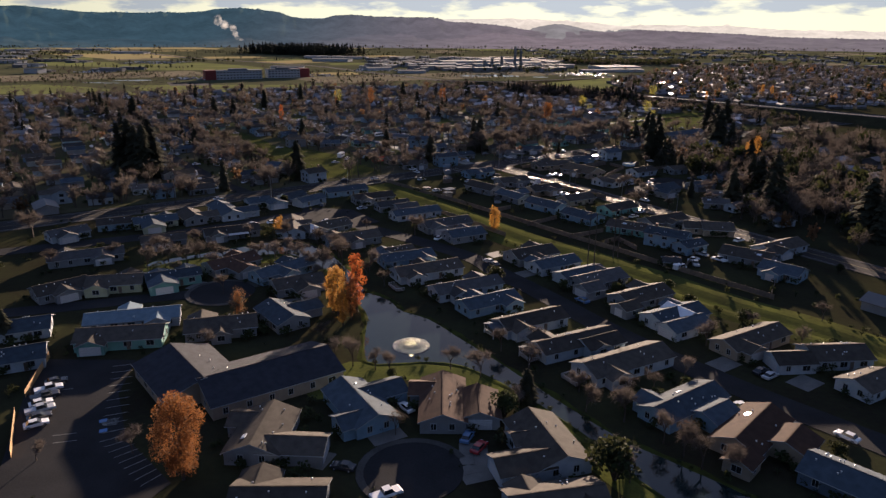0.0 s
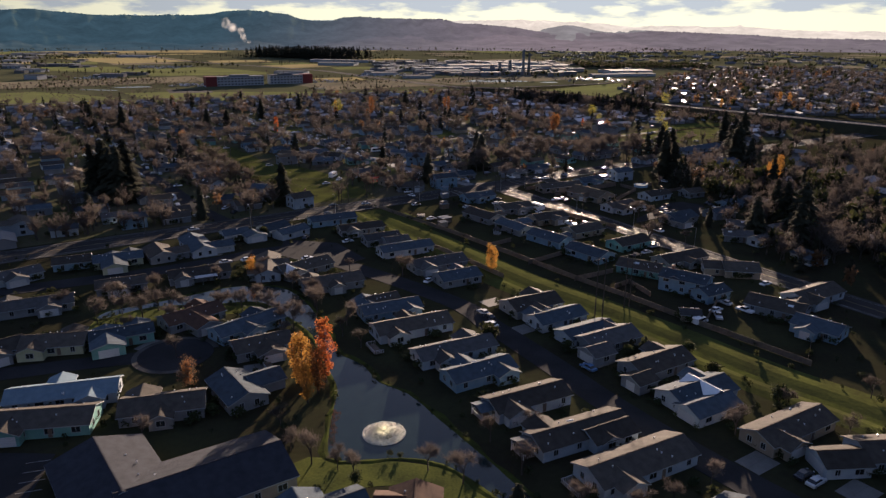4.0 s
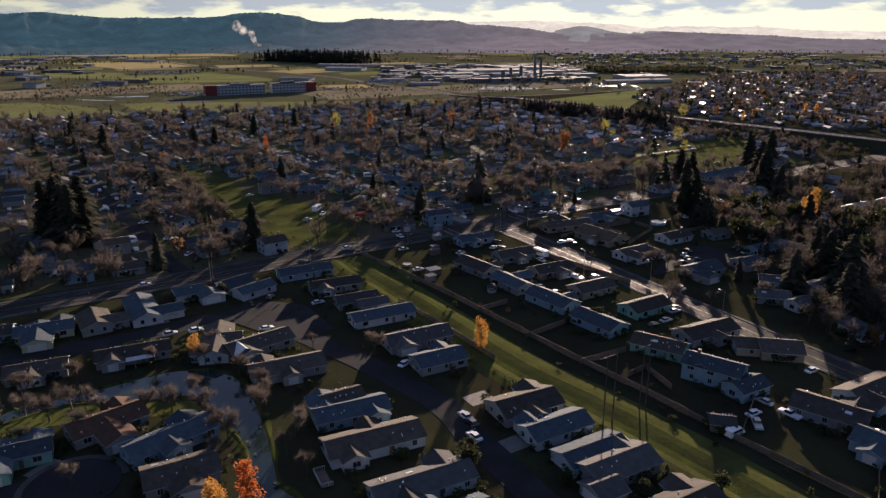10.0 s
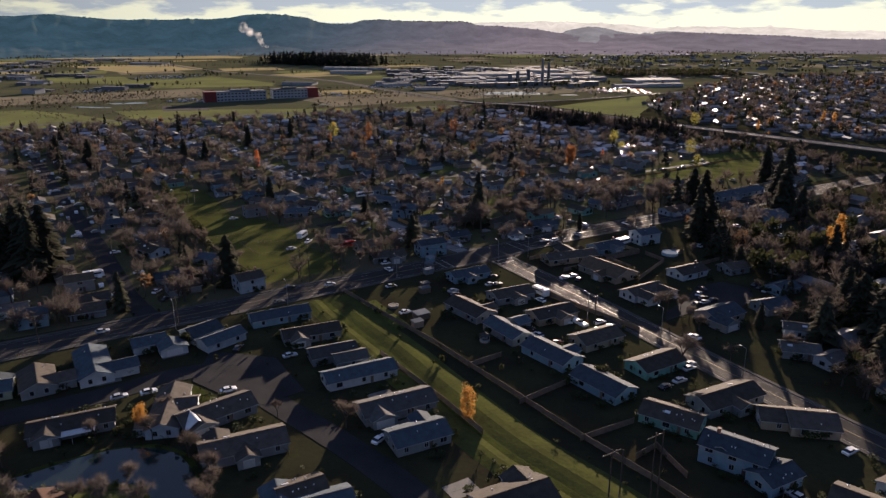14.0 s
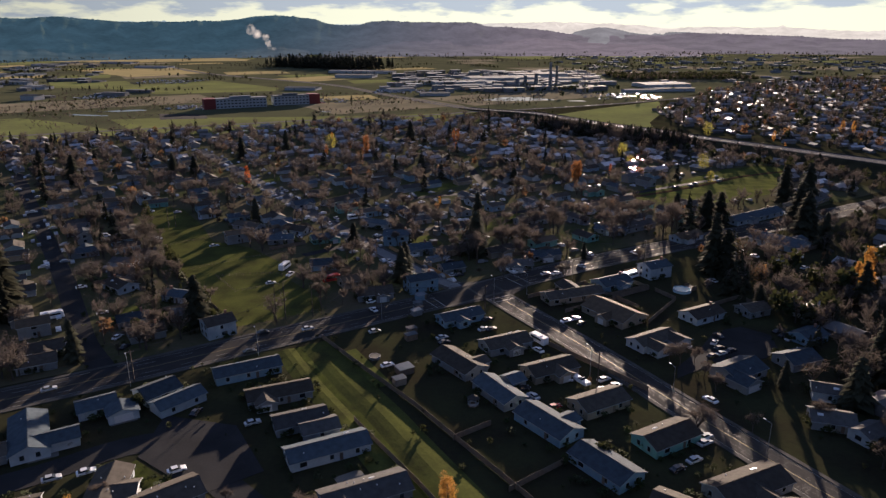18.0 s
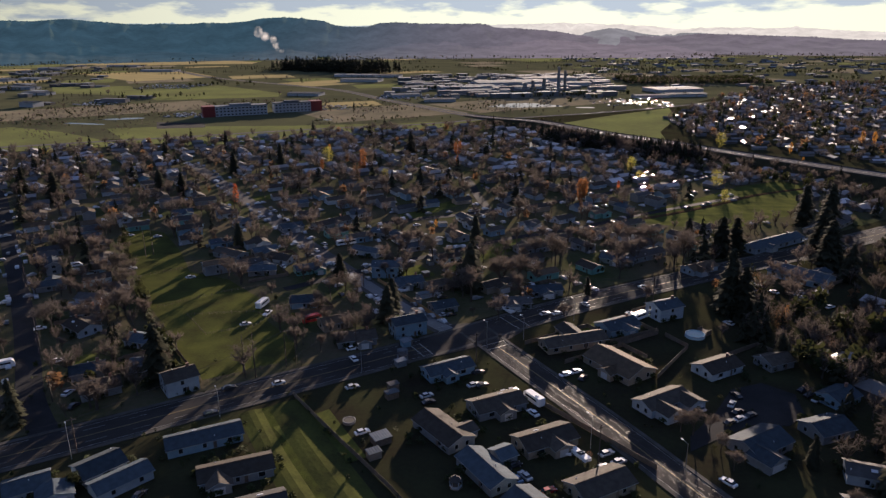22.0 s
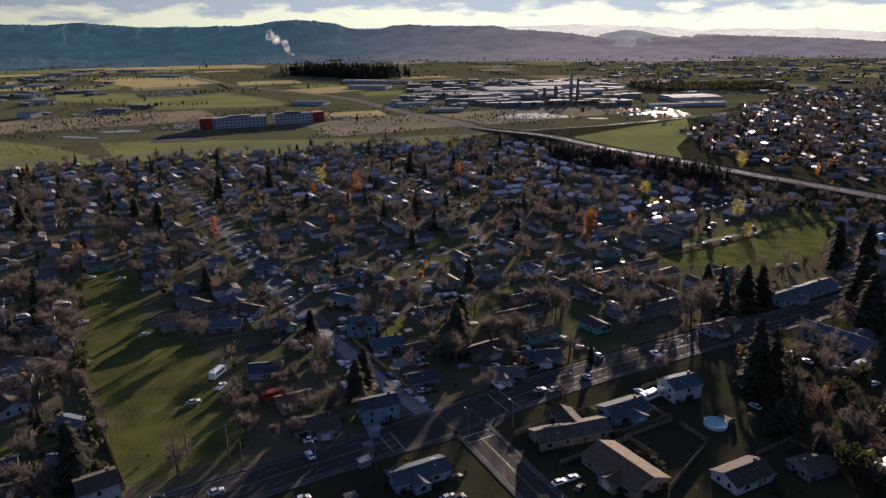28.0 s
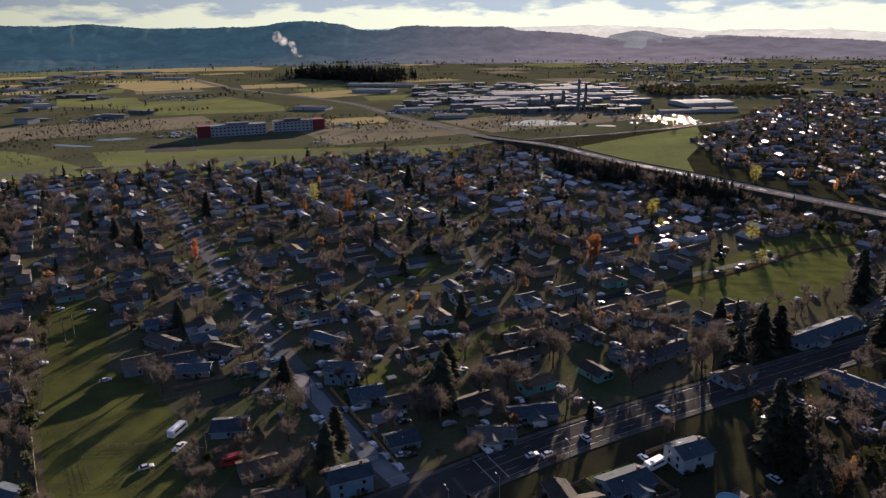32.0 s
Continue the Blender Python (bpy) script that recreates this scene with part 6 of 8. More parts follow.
for street, n in ((BEYOND, 70), (LANE2, 40), (LANE, 24), (LANE3, 24), (LEFT_STREET, 30)):
    line = smooth_line(street, 3.0)
    for _ in range(n):
        i = mid.randrange(4, len(line) - 1)
        d = (line[i + 1] - line[i]).normalized()
        o = mid.choice((-1, 1)) * mid.uniform(3.2, 7.0)
        specks.append((2, line[i].x - d.y * o, line[i].y + d.x * o, math.atan2(d.y, d.x) + mid.choice((0, 0, math.pi / 2)), 4.5, 1.8, 1.5))
for _ in range(900):
    x, y = mid.uniform(-420, 280), mid.uniform(420, 980)
    if inside(x, y, TOWN) and not inside(x, y, FIELD) and not inside(x, y, GREEN) and free(x, y, 0.5) and away(x, y, MAIN) > 9 and away(x, y, HIGHWAY) > 14:
        specks.append((2, x, y, radians(mid.choice((34.5, 124.5))), mid.choice((4.4, 4.6, 5.2)), 1.8, 1.5))
for _ in range(500):
    x, y = mid.uniform(240, 800), mid.uniform(750, 1700)
    if inside(x, y, EAST) and free(x, y, 0.0) and away(x, y, HIGHWAY) > 14:
        specks.append((2, x, y, radians(mid.uniform(0, 180)), 4.6, 1.8, 1.5))
scatter("parked_vehicles", HOUSE_KIND, specks, [M_FARCAR, M_FARCAR], "distant rows of parked cars", "cars")


def office(x, y, a, length, red_left, red_right):
    """Three-storey office block with bands of windows and red end bays."""
    o = tagged(new("office_block"), "long three-storey grey office block with dark red end bays", "building")
    bm = bmesh.new()
    box(bm, -length / 2, -9, 0, length / 2, 9, 13)
    part("wall", bm, M_GREYPANEL, o)
    bm = bmesh.new()
    box(bm, -length / 2 - 0.6, -9.6, 13, length / 2 + 0.6, 9.6, 13.8)
    box(bm, -length / 5, -5, 13.8, length / 5, 5, 16)
    part("roof", bm, M_METALROOF, o)
    bm = bmesh.new()
    box(bm, -1.35, -0.08, -0.75, 1.35, 0.08, 0.75)
    pane = mesh_of("window", bm, M_GLASS)
    n = int(length / 5)
    for i in range(n):
        for z in (2.4, 6.6, 10.6):
            share("window", pane, o, pose(-length / 2 + (i + 0.5) * length / n, -9.05, z))
    for on, s in ((red_left, -1), (red_right, 1)):
        if on:
            bm = bmesh.new()
            box(bm, s * (length / 2 + 8) - 8, -9.8, 0, s * (length / 2 + 8) + 8, 9.8, 14.2)
            part("end_bay", bm, M_REDPANEL, o, "dark red clad end bay")
    o.matrix_world = at(x, y, a)


office(-322, 1117, 29, 70, 1, 0)
office(-262, 1160, 29, 52, 0, 1)


def stack(x, y, h, r):
    o = tagged(new("chimney_stack"), "tall pale mill stack with steel bands", "chimney")
    bm = bmesh.new()
    tube(bm, (0, 0, 0), (0, 0, h), r, r * 0.7, 14)
    part("shaft", bm, M_METALROOF, o)
    for k in (0.3, 0.6, 0.95):
        bm = bmesh.new()
        tube(bm, (0, 0, h * k), (0, 0, h * k + 1), r * 1.05, r * 1.05, 14)
        part("band", bm, M_STEEL, o)
    o.matrix_world = at(x, y)


for x, y, h, r in ((146, 1488, 45, 3.2), (158, 1492, 38, 3.0), (120, 1500, 24, 4.0), (100, 1505, 20, 4.0), (84, 1490, 16, 5)):
    stack(x, y, h, r)


# ---- scattered trees ----
def lite_bare(seed):
    r = random.Random(seed)
    v, f, tips = [], [], []

    def rod(a, b, w):
        d = (b - a).normalized()
        u = d.orthogonal().normalized() * w
        k = d.cross(u)
        base = len(v)
        v.extend((tuple(a + u), tuple(a - u * 0.5 + k), tuple(a - u * 0.5 - k), tuple(b)))
        f.extend(((base, base + 1, base + 3), (base + 1, base + 2, base + 3), (base + 2, base, base + 3)))

    rod(Vector((0, 0, 0)), Vector((0, 0, 0.6)), 0.03)
    for i in range(13):
        a = i * 2.4
        s = Vector((0, 0, r.uniform(0.2, 0.5)))
        e = Vector((math.cos(a) * r.uniform(0.15, 0.38), math.sin(a) * r.uniform(0.15, 0.38), r.uniform(0.5, 0.9)))
        rod(s, e, 0.013)
        for _ in range(24):
            c = s.lerp(e, r.uniform(0.35, 1.0))
            d = Vector((r.gauss(0, 1), r.gauss(0, 1), r.gauss(0.5, 0.8))).normalized() * r.uniform(0.07, 0.22)
            w = d.orthogonal().normalized() * 0.0075
            base = len(v)
            v.extend((tuple(c - w), tuple(c + w), tuple(c + d)))
            f.append((base, base + 1, base + 2))
    return v, f, [0] * len(f)


def lite_conifer(seed):
    r = random.Random(seed)
    v, f = [], []
    for i in range(70):
        z = r.uniform(0.06, 0.98)
        q = 0.26 * (1 - z) + 0.03
        a = r.uniform(0, math.tau)
        d, s = Vector((math.cos(a), math.sin(a), 0)), Vector((-math.sin(a), math.cos(a), 0))
        base = len(v)
        v.extend((tuple(Vector((0, 0, z + 0.04))), tuple(d * q * 0.7 - s * q * 0.4 + Vector((0, 0, z - 0.03))), tuple(d * q * 1.15 + Vector((0, 0, z - 0.07))), tuple(d * q * 0.7 + s * q * 0.4 + Vector((0, 0, z - 0.03)))))
        f.append((base, base + 1, base + 2, base + 3))
    return v, f, [0] * len(f)


def lite_leafy(seed):
    r = random.Random(seed)
    v, f = [], []
    for i in range(64):
        c = Vector((r.gauss(0, 1), r.gauss(0, 1), r.gauss(0, 1))).normalized() * r.random() ** 0.5
        c = Vector((c.x * 0.3, c.y * 0.3, 0.58 + c.z * 0.4))
        d = Vector((r.gauss(0, 1), r.gauss(0, 1), r.gauss(0, 1))).normalized() * 0.095
        w = d.orthogonal().normalized() * 0.08
        base = len(v)
        v.extend((tuple(c - d), tuple(c + w), tuple(c + d), tuple(c - w)))
        f.append((base, base + 1, base + 2, base + 3))
    return v, f, [0] * len(f)


LITE = {"bare": lite_bare(1), "bare2": lite_bare(2), "conifer": lite_conifer(3), "leafy": lite_leafy(4)}
groves = {"bare": [], "conifer": [], "gold": [], "shrub": []}


def plant(kind, x, y, h):
    k = {"bare": mid.choice(("bare", "bare2")), "conifer": "conifer"}.get(kind, "leafy")
    w = h * mid.uniform(0.8, 1.2)
    groves[kind].append((k, x, y, mid.uniform(0, 6), w, w, h))


singles = 0
for _ in range(5200):
    x, y = mid.uniform(-520, 300), mid.uniform(130, 1000)
    if not (inside(x, y, TOWN) or inside(x, y, WEST) or (x > 125 and 180 < y < 560)) or not clear(x, y, 0.55) or not free(x, y, -1.5):
        continue
    k = mid.choice(("bare",) * 19 + ("conifer",) * 2 + ("gold", "shrub", "shrub", "shrub"))
    h = {"bare": mid.uniform(6, 14), "conifer": mid.uniform(7, 17), "shrub": mid.uniform(2, 4)}.get(k, mid.uniform(5, 9))
    if singles < 130 and y < 520 and x > -170:
        singles += tree("rust" if k == "gold" else k, x, y, h) is not None
    else:
        plant(k, x, y, h)
for _ in range(4200):
    x, y = mid.uniform(230, 900), mid.uniform(560, 1730)
    if inside(x, y, EAST) and away(x, y, HIGHWAY) > 16 and free(x, y, -1.0):
        plant(mid.choice(("bare",) * 14 + ("conifer", "conifer", "gold", "shrub", "shrub")), x, y, mid.uniform(5, 13))
# crowded yards between the straight street and the meadow
BLOCK = [(-66, 352), (-90, 385), (-118, 424), (-150, 472), (-190, 520), (-230, 500), (-184, 440), (-152, 398), (-112, 342), (-88, 328)]
for _ in range(420):
    x, y = mid.uniform(-230, -66), mid.uniform(328, 520)
    if inside(x, y, BLOCK) and free(x, y, -2.2) and away(x, y, LEFT_STREET) > 6:
        k = mid.choice(("bare",) * 5 + ("shrub",) * 4 + ("conifer",))
        plant(k, x, y, mid.uniform(2, 5) if k == "shrub" else mid.uniform(6, 12))
for p in np.linspace(0, 1, 46):
    x, y = -66 - 112 * p, 358 + 172 * p - 18 * p * (1 - p)
    if mid.random() < 0.75:
        plant(mid.choice(("bare", "shrub")), x + mid.uniform(-3, 0), y + mid.uniform(-2, 2), mid.uniform(3, 9))
WOOD = [(128, 278), (205, 255), (215, 415), (160, 428), (118, 402), (138, 384), (146, 340)]
for _ in range(300):
    x, y = mid.uniform(110, 215), mid.uniform(255, 445)
    if inside(x, y, WOOD) and free(x, y, -2.0) and math.hypot(x - 112, y - 355) > 18:
        plant(mid.choice(("bare",) * 6 + ("conifer", "conifer", "shrub", "shrub", "shrub")), x, y, mid.uniform(7, 15))
for i in range(26):
    p = mid.random()
    x, y = -215 + 150 * p - 9 + mid.uniform(-4, 4), 238 + 101 * p + 13 + mid.uniform(-3, 3)
    if free(x, y, -2) and away(x, y, LEFT_STREET) > 6:
        plant("bare", x, y, mid.uniform(9, 14))
for _ in range(420):
    x, y = mid.uniform(128, 300), mid.uniform(190, 520)
    if clear(x, y, 0.7) and free(x, y, -1.0):
        plant(mid.choice(("bare",) * 10 + ("conifer", "conifer", "shrub", "shrub")), x, y, mid.uniform(6, 13))
for _ in range(420):
    p = mid.random()
    x, y = 92 + 120 * p + mid.uniform(-14, 8), 905 - 130 * p + mid.uniform(-16, 6)
    if away(x, y, HIGHWAY) > 19:
        plant(mid.choice(("bare", "conifer", "conifer")), x, y, mid.uniform(9, 18))
for _ in range(120):
    p = mid.random()
    x, y = 185 + 130 * p + mid.uniform(-14, 6), 775 - 150 * p + mid.uniform(-26, 2)
    if away(x, y, HIGHWAY) > 20:
        plant(mid.choice(("bare", "bare", "shrub")), x, y, mid.uniform(5, 10))
for _ in range(360):
    p = mid.random()
    plant("conifer", -600 + 300 * p + mid.gauss(0, 34), 2250 - 220 * p + mid.uniform(0, 190), mid.uniform(22, 38))
for _ in range(1500):
    x, y = mid.uniform(-2200, 1800), mid.uniform(1150, 3300)
    if away(x, y, HIGHWAY) > 30 and noise.noise((x * 0.004, y * 0.002, 3)) > 0.08:
        plant(mid.choice(("bare", "bare", "shrub", "conifer")), x, y, mid.uniform(6, 13))
for _ in range(900):
    plant(mid.choice(("bare", "shrub")), mid.uniform(300, 590), mid.uniform(1640, 1830), mid.uniform(7, 12))
for _ in range(800):
    x = mid.uniform(-2600, 2600)
    plant(mid.choice(("conifer", "shrub", "bare", "bare")), x, mid.uniform(3000, 3450), mid.uniform(7, 15))
for _ in range(800):
    x, y = mid.uniform(-640, -380), mid.uniform(880, 1220)
    if noise.noise((x * 0.02, y * 0.02, 7)) > -0.05:
        plant("bare", x, y, mid.uniform(2, 4))
# low thicket over the brown marsh and round the works
for _ in range(2600):
    x, y = mid.uniform(-720, 120), mid.uniform(985, 1330)
    if noise.noise((x * 0.012, y * 0.012, 17)) > -0.1 and away(x, y, HIGHWAY) > 18 and away(x, y, RING) > 26 and not (-420 < x < -200 and 960 < y < 1190):
        plant(mid.choice(("bare", "bare", "shrub")), x, y, mid.uniform(2, 5.5))
# hedges and lines of trees along the field edges
for _ in range(120):
    x, y = mid.uniform(-1900, 1500), mid.uniform(1250, 3300)
    a, n, k = radians(mid.choice((28, 28, 118)) + mid.uniform(-6, 6)), mid.randint(14, 40), mid.choice(("shrub", "shrub", "conifer"))
    for i in range(n):
        px, py = x + math.cos(a) * i * 8 + mid.uniform(-3, 3), y + math.sin(a) * i * 8 + mid.uniform(-3, 3)
        if away(px, py, HIGHWAY) > 20 and mid.random() < 0.8:
            plant(k, px, py, mid.uniform(4, 11))
scatter("far_bare_trees", LITE, groves["bare"], [M_TWIG], "distant leafless trees between the houses", "trees")
scatter("far_conifers", LITE, groves["conifer"], [M_NEEDLE], "distant dark conifers", "trees")
scatter("far_autumn_trees", LITE, groves["gold"], [M_RUST], "distant trees in golden leaf", "trees")
scatter("far_bushes", LITE, groves["shrub"], [M_SHRUB], "distant evergreen bushes and hedges", "shrubs")

bushes = []
for bx, by, br in BUILT[:210]:
    for _ in range(mid.randint(16, 26)):
        a = mid.uniform(0, math.tau)
        q = br * mid.uniform(0.7, 1.3)
        x, y = bx + q * math.cos(a), by + q * math.sin(a)
        if min(away(x, y, r) for r in (MAIN, CROSS, PARK_STREET, LOOP, BEYOND, LEFT_CLOSE, NEAR_CLOSE)) < 7 or inside(x, y, POND):
            continue
        h = mid.uniform(0.7, 2.6)
        bushes.append((mid.choice(("leafy", "leafy", "leafy", "bare")), x, y, mid.uniform(0, 6), h * 1.9, h * 1.9, h))
for _ in range(900):
    x, y = mid.uniform(-160, 130), mid.uniform(90, 380)
    if free(x, y, -1) and not inside(x, y, POND) and min(away(x, y, r) for r in (MAIN, CROSS, PARK_STREET, LOOP, LEFT_CLOSE, NEAR_CLOSE)) > 6 and away(x, y, CANAL) > 5 and not inside(x, y, [(-80, 100), (-98, 152), (-20, 152), (-40, 95)]):
        h = mid.uniform(0.5, 1.8)
        bushes.append((mid.choice(("leafy", "leafy", "bare", "bare2")), x, y, mid.uniform(0, 6), h * 1.8, h * 1.8, h * mid.choice((1, 1.6))))
for q in smooth_line(POND, 2.2):
    if mid.random() < 0.55:
        h = mid.uniform(0.4, 1.3)
        bushes.append(("leafy", q.x + mid.uniform(-1, 1), q.y + mid.uniform(-1, 1), mid.uniform(0, 6), h * 2, h * 2, h))
for q in smooth_line(CANAL, 1.6):
    for o in (-9.0, -9.8, -10.5, 7.8):
        if mid.random() < (0.03 if o < 0 else 0.1):
            h = mid.uniform(0.7, 2.0)
            bushes.append(("leafy", q.x + o * 0.8 * -1 + mid.uniform(-1, 1), q.y + o * 0.55 * -1 + mid.uniform(-1, 1), mid.uniform(0, 6), h * 2, h * 2, h))
scatter("garden_bushes", LITE, bushes, [M_SHRUB], "dark garden bushes and hedges round the homes", "shrubs")


# ---- vehicles ----
def wheel_mesh():
    bm = bmesh.new()
    tube(bm, (0, -0.11, 0), (0, 0.11, 0), 0.33, 0.33, 10)
    return mesh_of("wheel", bm, M_TYRE)


def rim_mesh():
    bm = bmesh.new()
    tube(bm, (0, -0.12, 0), (0, 0.12, 0), 0.19, 0.19, 8)
    return mesh_of("rim", bm, M_STEEL)


def prism(bm, outline, half, taper=1.0, z_mid=0.9, mi=0):
    """A side outline drawn out across the width; taper narrows what lies above z_mid."""
    def w(z):
        return half * (taper if z > z_mid else 1.0)
    a = [bm.verts.new((x, -w(z), z)) for x, z in outline]
    b = [bm.verts.new((x, w(z), z)) for x, z in outline]
    n = len(outline)
    for i in range(n):
        bm.faces.new((a[i], b[i], b[(i + 1) % n], a[(i + 1) % n])).material_index = mi
    bm.faces.new(a[::-1]).material_index = mi
    bm.faces.new(b).material_index = mi
    bmesh.ops.recalc_face_normals(bm, faces=bm.faces)


WHEEL, RIM = wheel_mesh(), rim_mesh()
SHAPES = {
    "car": (4.5, 0.9, [(-2.25, 0.35), (-2.25, 0.85), (-2.0, 0.95), (0.95, 0.98), (2.0, 0.82), (2.25, 0.65), (2.25, 0.35)], [(-1.75, 0.95), (-1.2, 1.42), (0.2, 1.45), (1.0, 0.96)]),
    "pickup": (5.6, 0.98, [(-2.8, 0.5), (-2.8, 1.05), (0.9, 1.05), (2.5, 1.0), (2.8, 0.8), (2.8, 0.45)], [(-0.75, 1.05), (-0.6, 1.72), (0.75, 1.74), (1.35, 1.04)]),
    "van": (5.2, 1.0, [(-2.6, 0.4), (-2.6, 2.0), (-2.4, 2.1), (1.2, 2.1), (2.0, 1.15), (2.6, 0.95), (2.6, 0.4)], [(-1.8, 1.3), (-1.8, 1.85), (1.1, 1.85), (1.65, 1.3)]),
    "rv": (8.0, 1.22, [(-4.0, 0.5), (-4.0, 2.9), (-3.8, 3.05), (3.0, 3.05), (3.7, 2.6), (3.9, 1.2), (4.0, 0.5)], [(-2.6, 1.7), (-2.6, 2.3), (2.8, 2.3), (2.8, 1.7)]),
    "bus": (11.0, 1.27, [(-5.5, 0.5), (-5.5, 2.9), (-5.3, 3.05), (5.2, 3.05), (5.5, 2.7), (5.5, 0.5)], [(-5.0, 1.6), (-5.0, 2.5), (5.0, 2.5), (5.0, 1.6)]),
    "boat": (6.0, 1.1, [(-3.0, 0.6), (-3.0, 1.5), (2.0, 1.6), (3.2, 1.75), (2.2, 0.9), (1.0, 0.6)], [(-0.8, 1.5), (-0.6, 2.2), (0.4, 2.1), (1.2, 1.58)]),
}
SHAPE_MESH = {}
NAMED = {"car": "parked car", "pickup": "parked pickup truck", "van": "parked van", "rv": "parked motorhome", "bus": "parked coach", "boat": "boat on a trailer"}


PARKED = []


def vehicle(kind, x, y, a, paint):
    if any(math.hypot(x - px, y - py) < 2.4 for px, py in PARKED):
        return
    PARKED.append((x, y))
    length, half, low, top = SHAPES[kind]
    if (kind, paint) not in SHAPE_MESH:
        bm = bmesh.new()
        prism(bm, low, half, 0.94)
        body = mesh_of("body", bm, PAINT[paint])
        bm = bmesh.new()
        wide = kind in ("van", "rv", "bus")
        prism(bm, top, half * (1.01 if wide else 0.88), 1.0 if wide else 0.84, 1.2)
        glass = mesh_of("glasshouse", bm, M_GLASS)
        bm = bmesh.new()
        z = max(q for _, q in top)
        xs = [p for p, q in top if q > z - 0.06]
        if wide:
            box(bm, -length / 4, -0.4, max(q for _, q in low), -length / 4 + 0.9, 0.4, max(q for _, q in low) + 0.22)
        else:
            box(bm, min(xs) - 0.03, -half * 0.72, z - 0.02, max(xs) + 0.03, half * 0.72, z + 0.03)
        roof = mesh_of("roof", bm, PAINT[paint])
        bm = bmesh.new()
        box(bm, length / 2 - 0.12, -0.16, 0.62, length / 2 + 0.02, 0.16, 0.76)
        lights = mesh_of("headlight", bm, M_SKYL)
        SHAPE_MESH[kind, paint] = (body, glass, roof, lights)
    body, glass, roof, lights = SHAPE_MESH[kind, paint]
    v = new({"car": "car", "pickup": "pickup_truck", "van": "van", "rv": "motorhome", "bus": "coach", "boat": "boat"}[kind])
    word = {"dark": "black"}.get(paint, paint)
    tagged(v, f"{word} {NAMED[kind]} standing outdoors near houses", {"rv": "motorhome", "pickup": "truck"}.get(kind, kind), "parked vehicles")
    share("body", body, v, Matrix.Identity(4))
    share("glasshouse", glass, v, Matrix.Identity(4))
    share("roof", roof, v, Matrix.Identity(4))
    for s in (-1, 1) if kind != "boat" and y < 330 else ():
        share("headlight", lights, v, pose(0, s * half * 0.7, 0))
    for sx in (-0.32, 0.31):
        for sy in (-1, 1):
            w = share("wheel", WHEEL, v, pose(sx * length, sy * (half - 0.1), 0.33))
            if y < 330:
                share("rim", RIM, w, Matrix.Identity(4))
    on_road = min(away(x, y, r) for r in (MAIN, CROSS, PARK_STREET, LOOP, BEYOND, NEAR_CLOSE)) < 6
    v.matrix_world = at(x, y, a, 0.09 if on_road else 0.02)


vehicle("car", -85.7, 138.3, 34, "dark")
vehicle("pickup", -85.5, 134.9, 34, "white")
vehicle("pickup", -84.6, 131.8, 34, "dark")
vehicle("car", -83.9, 128.9, 34, "white")
vehicle("pickup", -82.6, 126.3, 34, "silver")
vehicle("car", -81.3, 123.6, 34, "dark")
vehicle("car", -80.4, 120.9, 34, "white")
vehicle("car", -78.4, 119.6, 34, "blue")
vehicle("car", 78.9, 118.3, 126, "white")
vehicle("pickup", -9.3, 99.7, 30, "white")
vehicle("car", -17.7, 107.5, 165, "dark")
vehicle("car", -7.5, 128.2, 126, "white")
vehicle("car", 5.0, 117.4, 70, "blue")
vehicle("car", 7.1, 113.9, 60, "red")
vehicle("car", 74.0, 145.5, 34, "dark")
vehicle("car", 75.2, 143.3, 34, "silver")
vehicle("car", 62.4, 129.7, 34, "white")
vehicle("van", 78.8, 219.0, 34, "white")
vehicle("pickup", 85.6, 223.3, 80, "silver")
vehicle("car", 86.7, 228.2, 34, "white")
vehicle("car", 91.6, 234.1, 126, "silver")
vehicle("pickup", 95.4, 228.0, 126, "white")
vehicle("car", 40.8, 189.2, 126, "blue")
vehicle("car", 15.7, 224.4, 126, "silver")
vehicle("car", 17.2, 221.4, 126, "dark")
vehicle("car", 17.8, 215.5, 126, "white")
vehicle("car", 137.1, 273.3, 34, "white")
vehicle("car", 139.2, 272.3, 34, "silver")
vehicle("car", 85.7, 293.7, 34, "silver")
vehicle("car", 80.8, 285.8, 34, "silver")
vehicle("car", 75.8, 281.9, 34, "dark")
vehicle("car", -76.3, 269.5, 34, "silver")
vehicle("car", -69.4, 272.7, 34, "white")
vehicle("car", -47.4, 274.6, 34, "white")
vehicle("car", -51.2, 340.9, 34, "dark")
vehicle("car", -103.5, 312.1, 34, "silver")
vehicle("car", -35.7, 297.0, 34, "silver")
vehicle("car", -1.6, 251.9, 60, "white")
vehicle("car", -101.8, 350.0, 80, "white")
vehicle("car", -53.6, 301.6, 80, "dark")
vehicle("car", -95.3, 342.2, 80, "dark")
vehicle("car", -177.5, 412.3, 34, "white")
vehicle("car", -142.9, 398.1, 34, "white")
vehicle("car", -120.1, 344.1, 34, "white")
vehicle("car", -3.3, 333.3, 34, "white")
vehicle("car", -11.5, 359.4, 34, "silver")
vehicle("car", 39.8, 320.1, 34, "dark")
vehicle("car", 42.5, 315.7, 126, "silver")
vehicle("car", 46.0, 346.9, 126, "white")
vehicle("car", 93.8, 316.3, 126, "white")
vehicle("car", 86.6, 296.6, 34, "silver")
vehicle("car", 85.9, 292.1, 34, "silver")
vehicle("car", 80.5, 285.0, 34, "silver")
vehicle("car", 76.2, 281.4, 34, "silver")
vehicle("car", 111.8, 251.8, 34, "white")
vehicle("car", 133.1, 363.2, 34, "dark")
vehicle("car", 134.2, 360.2, 34, "silver")
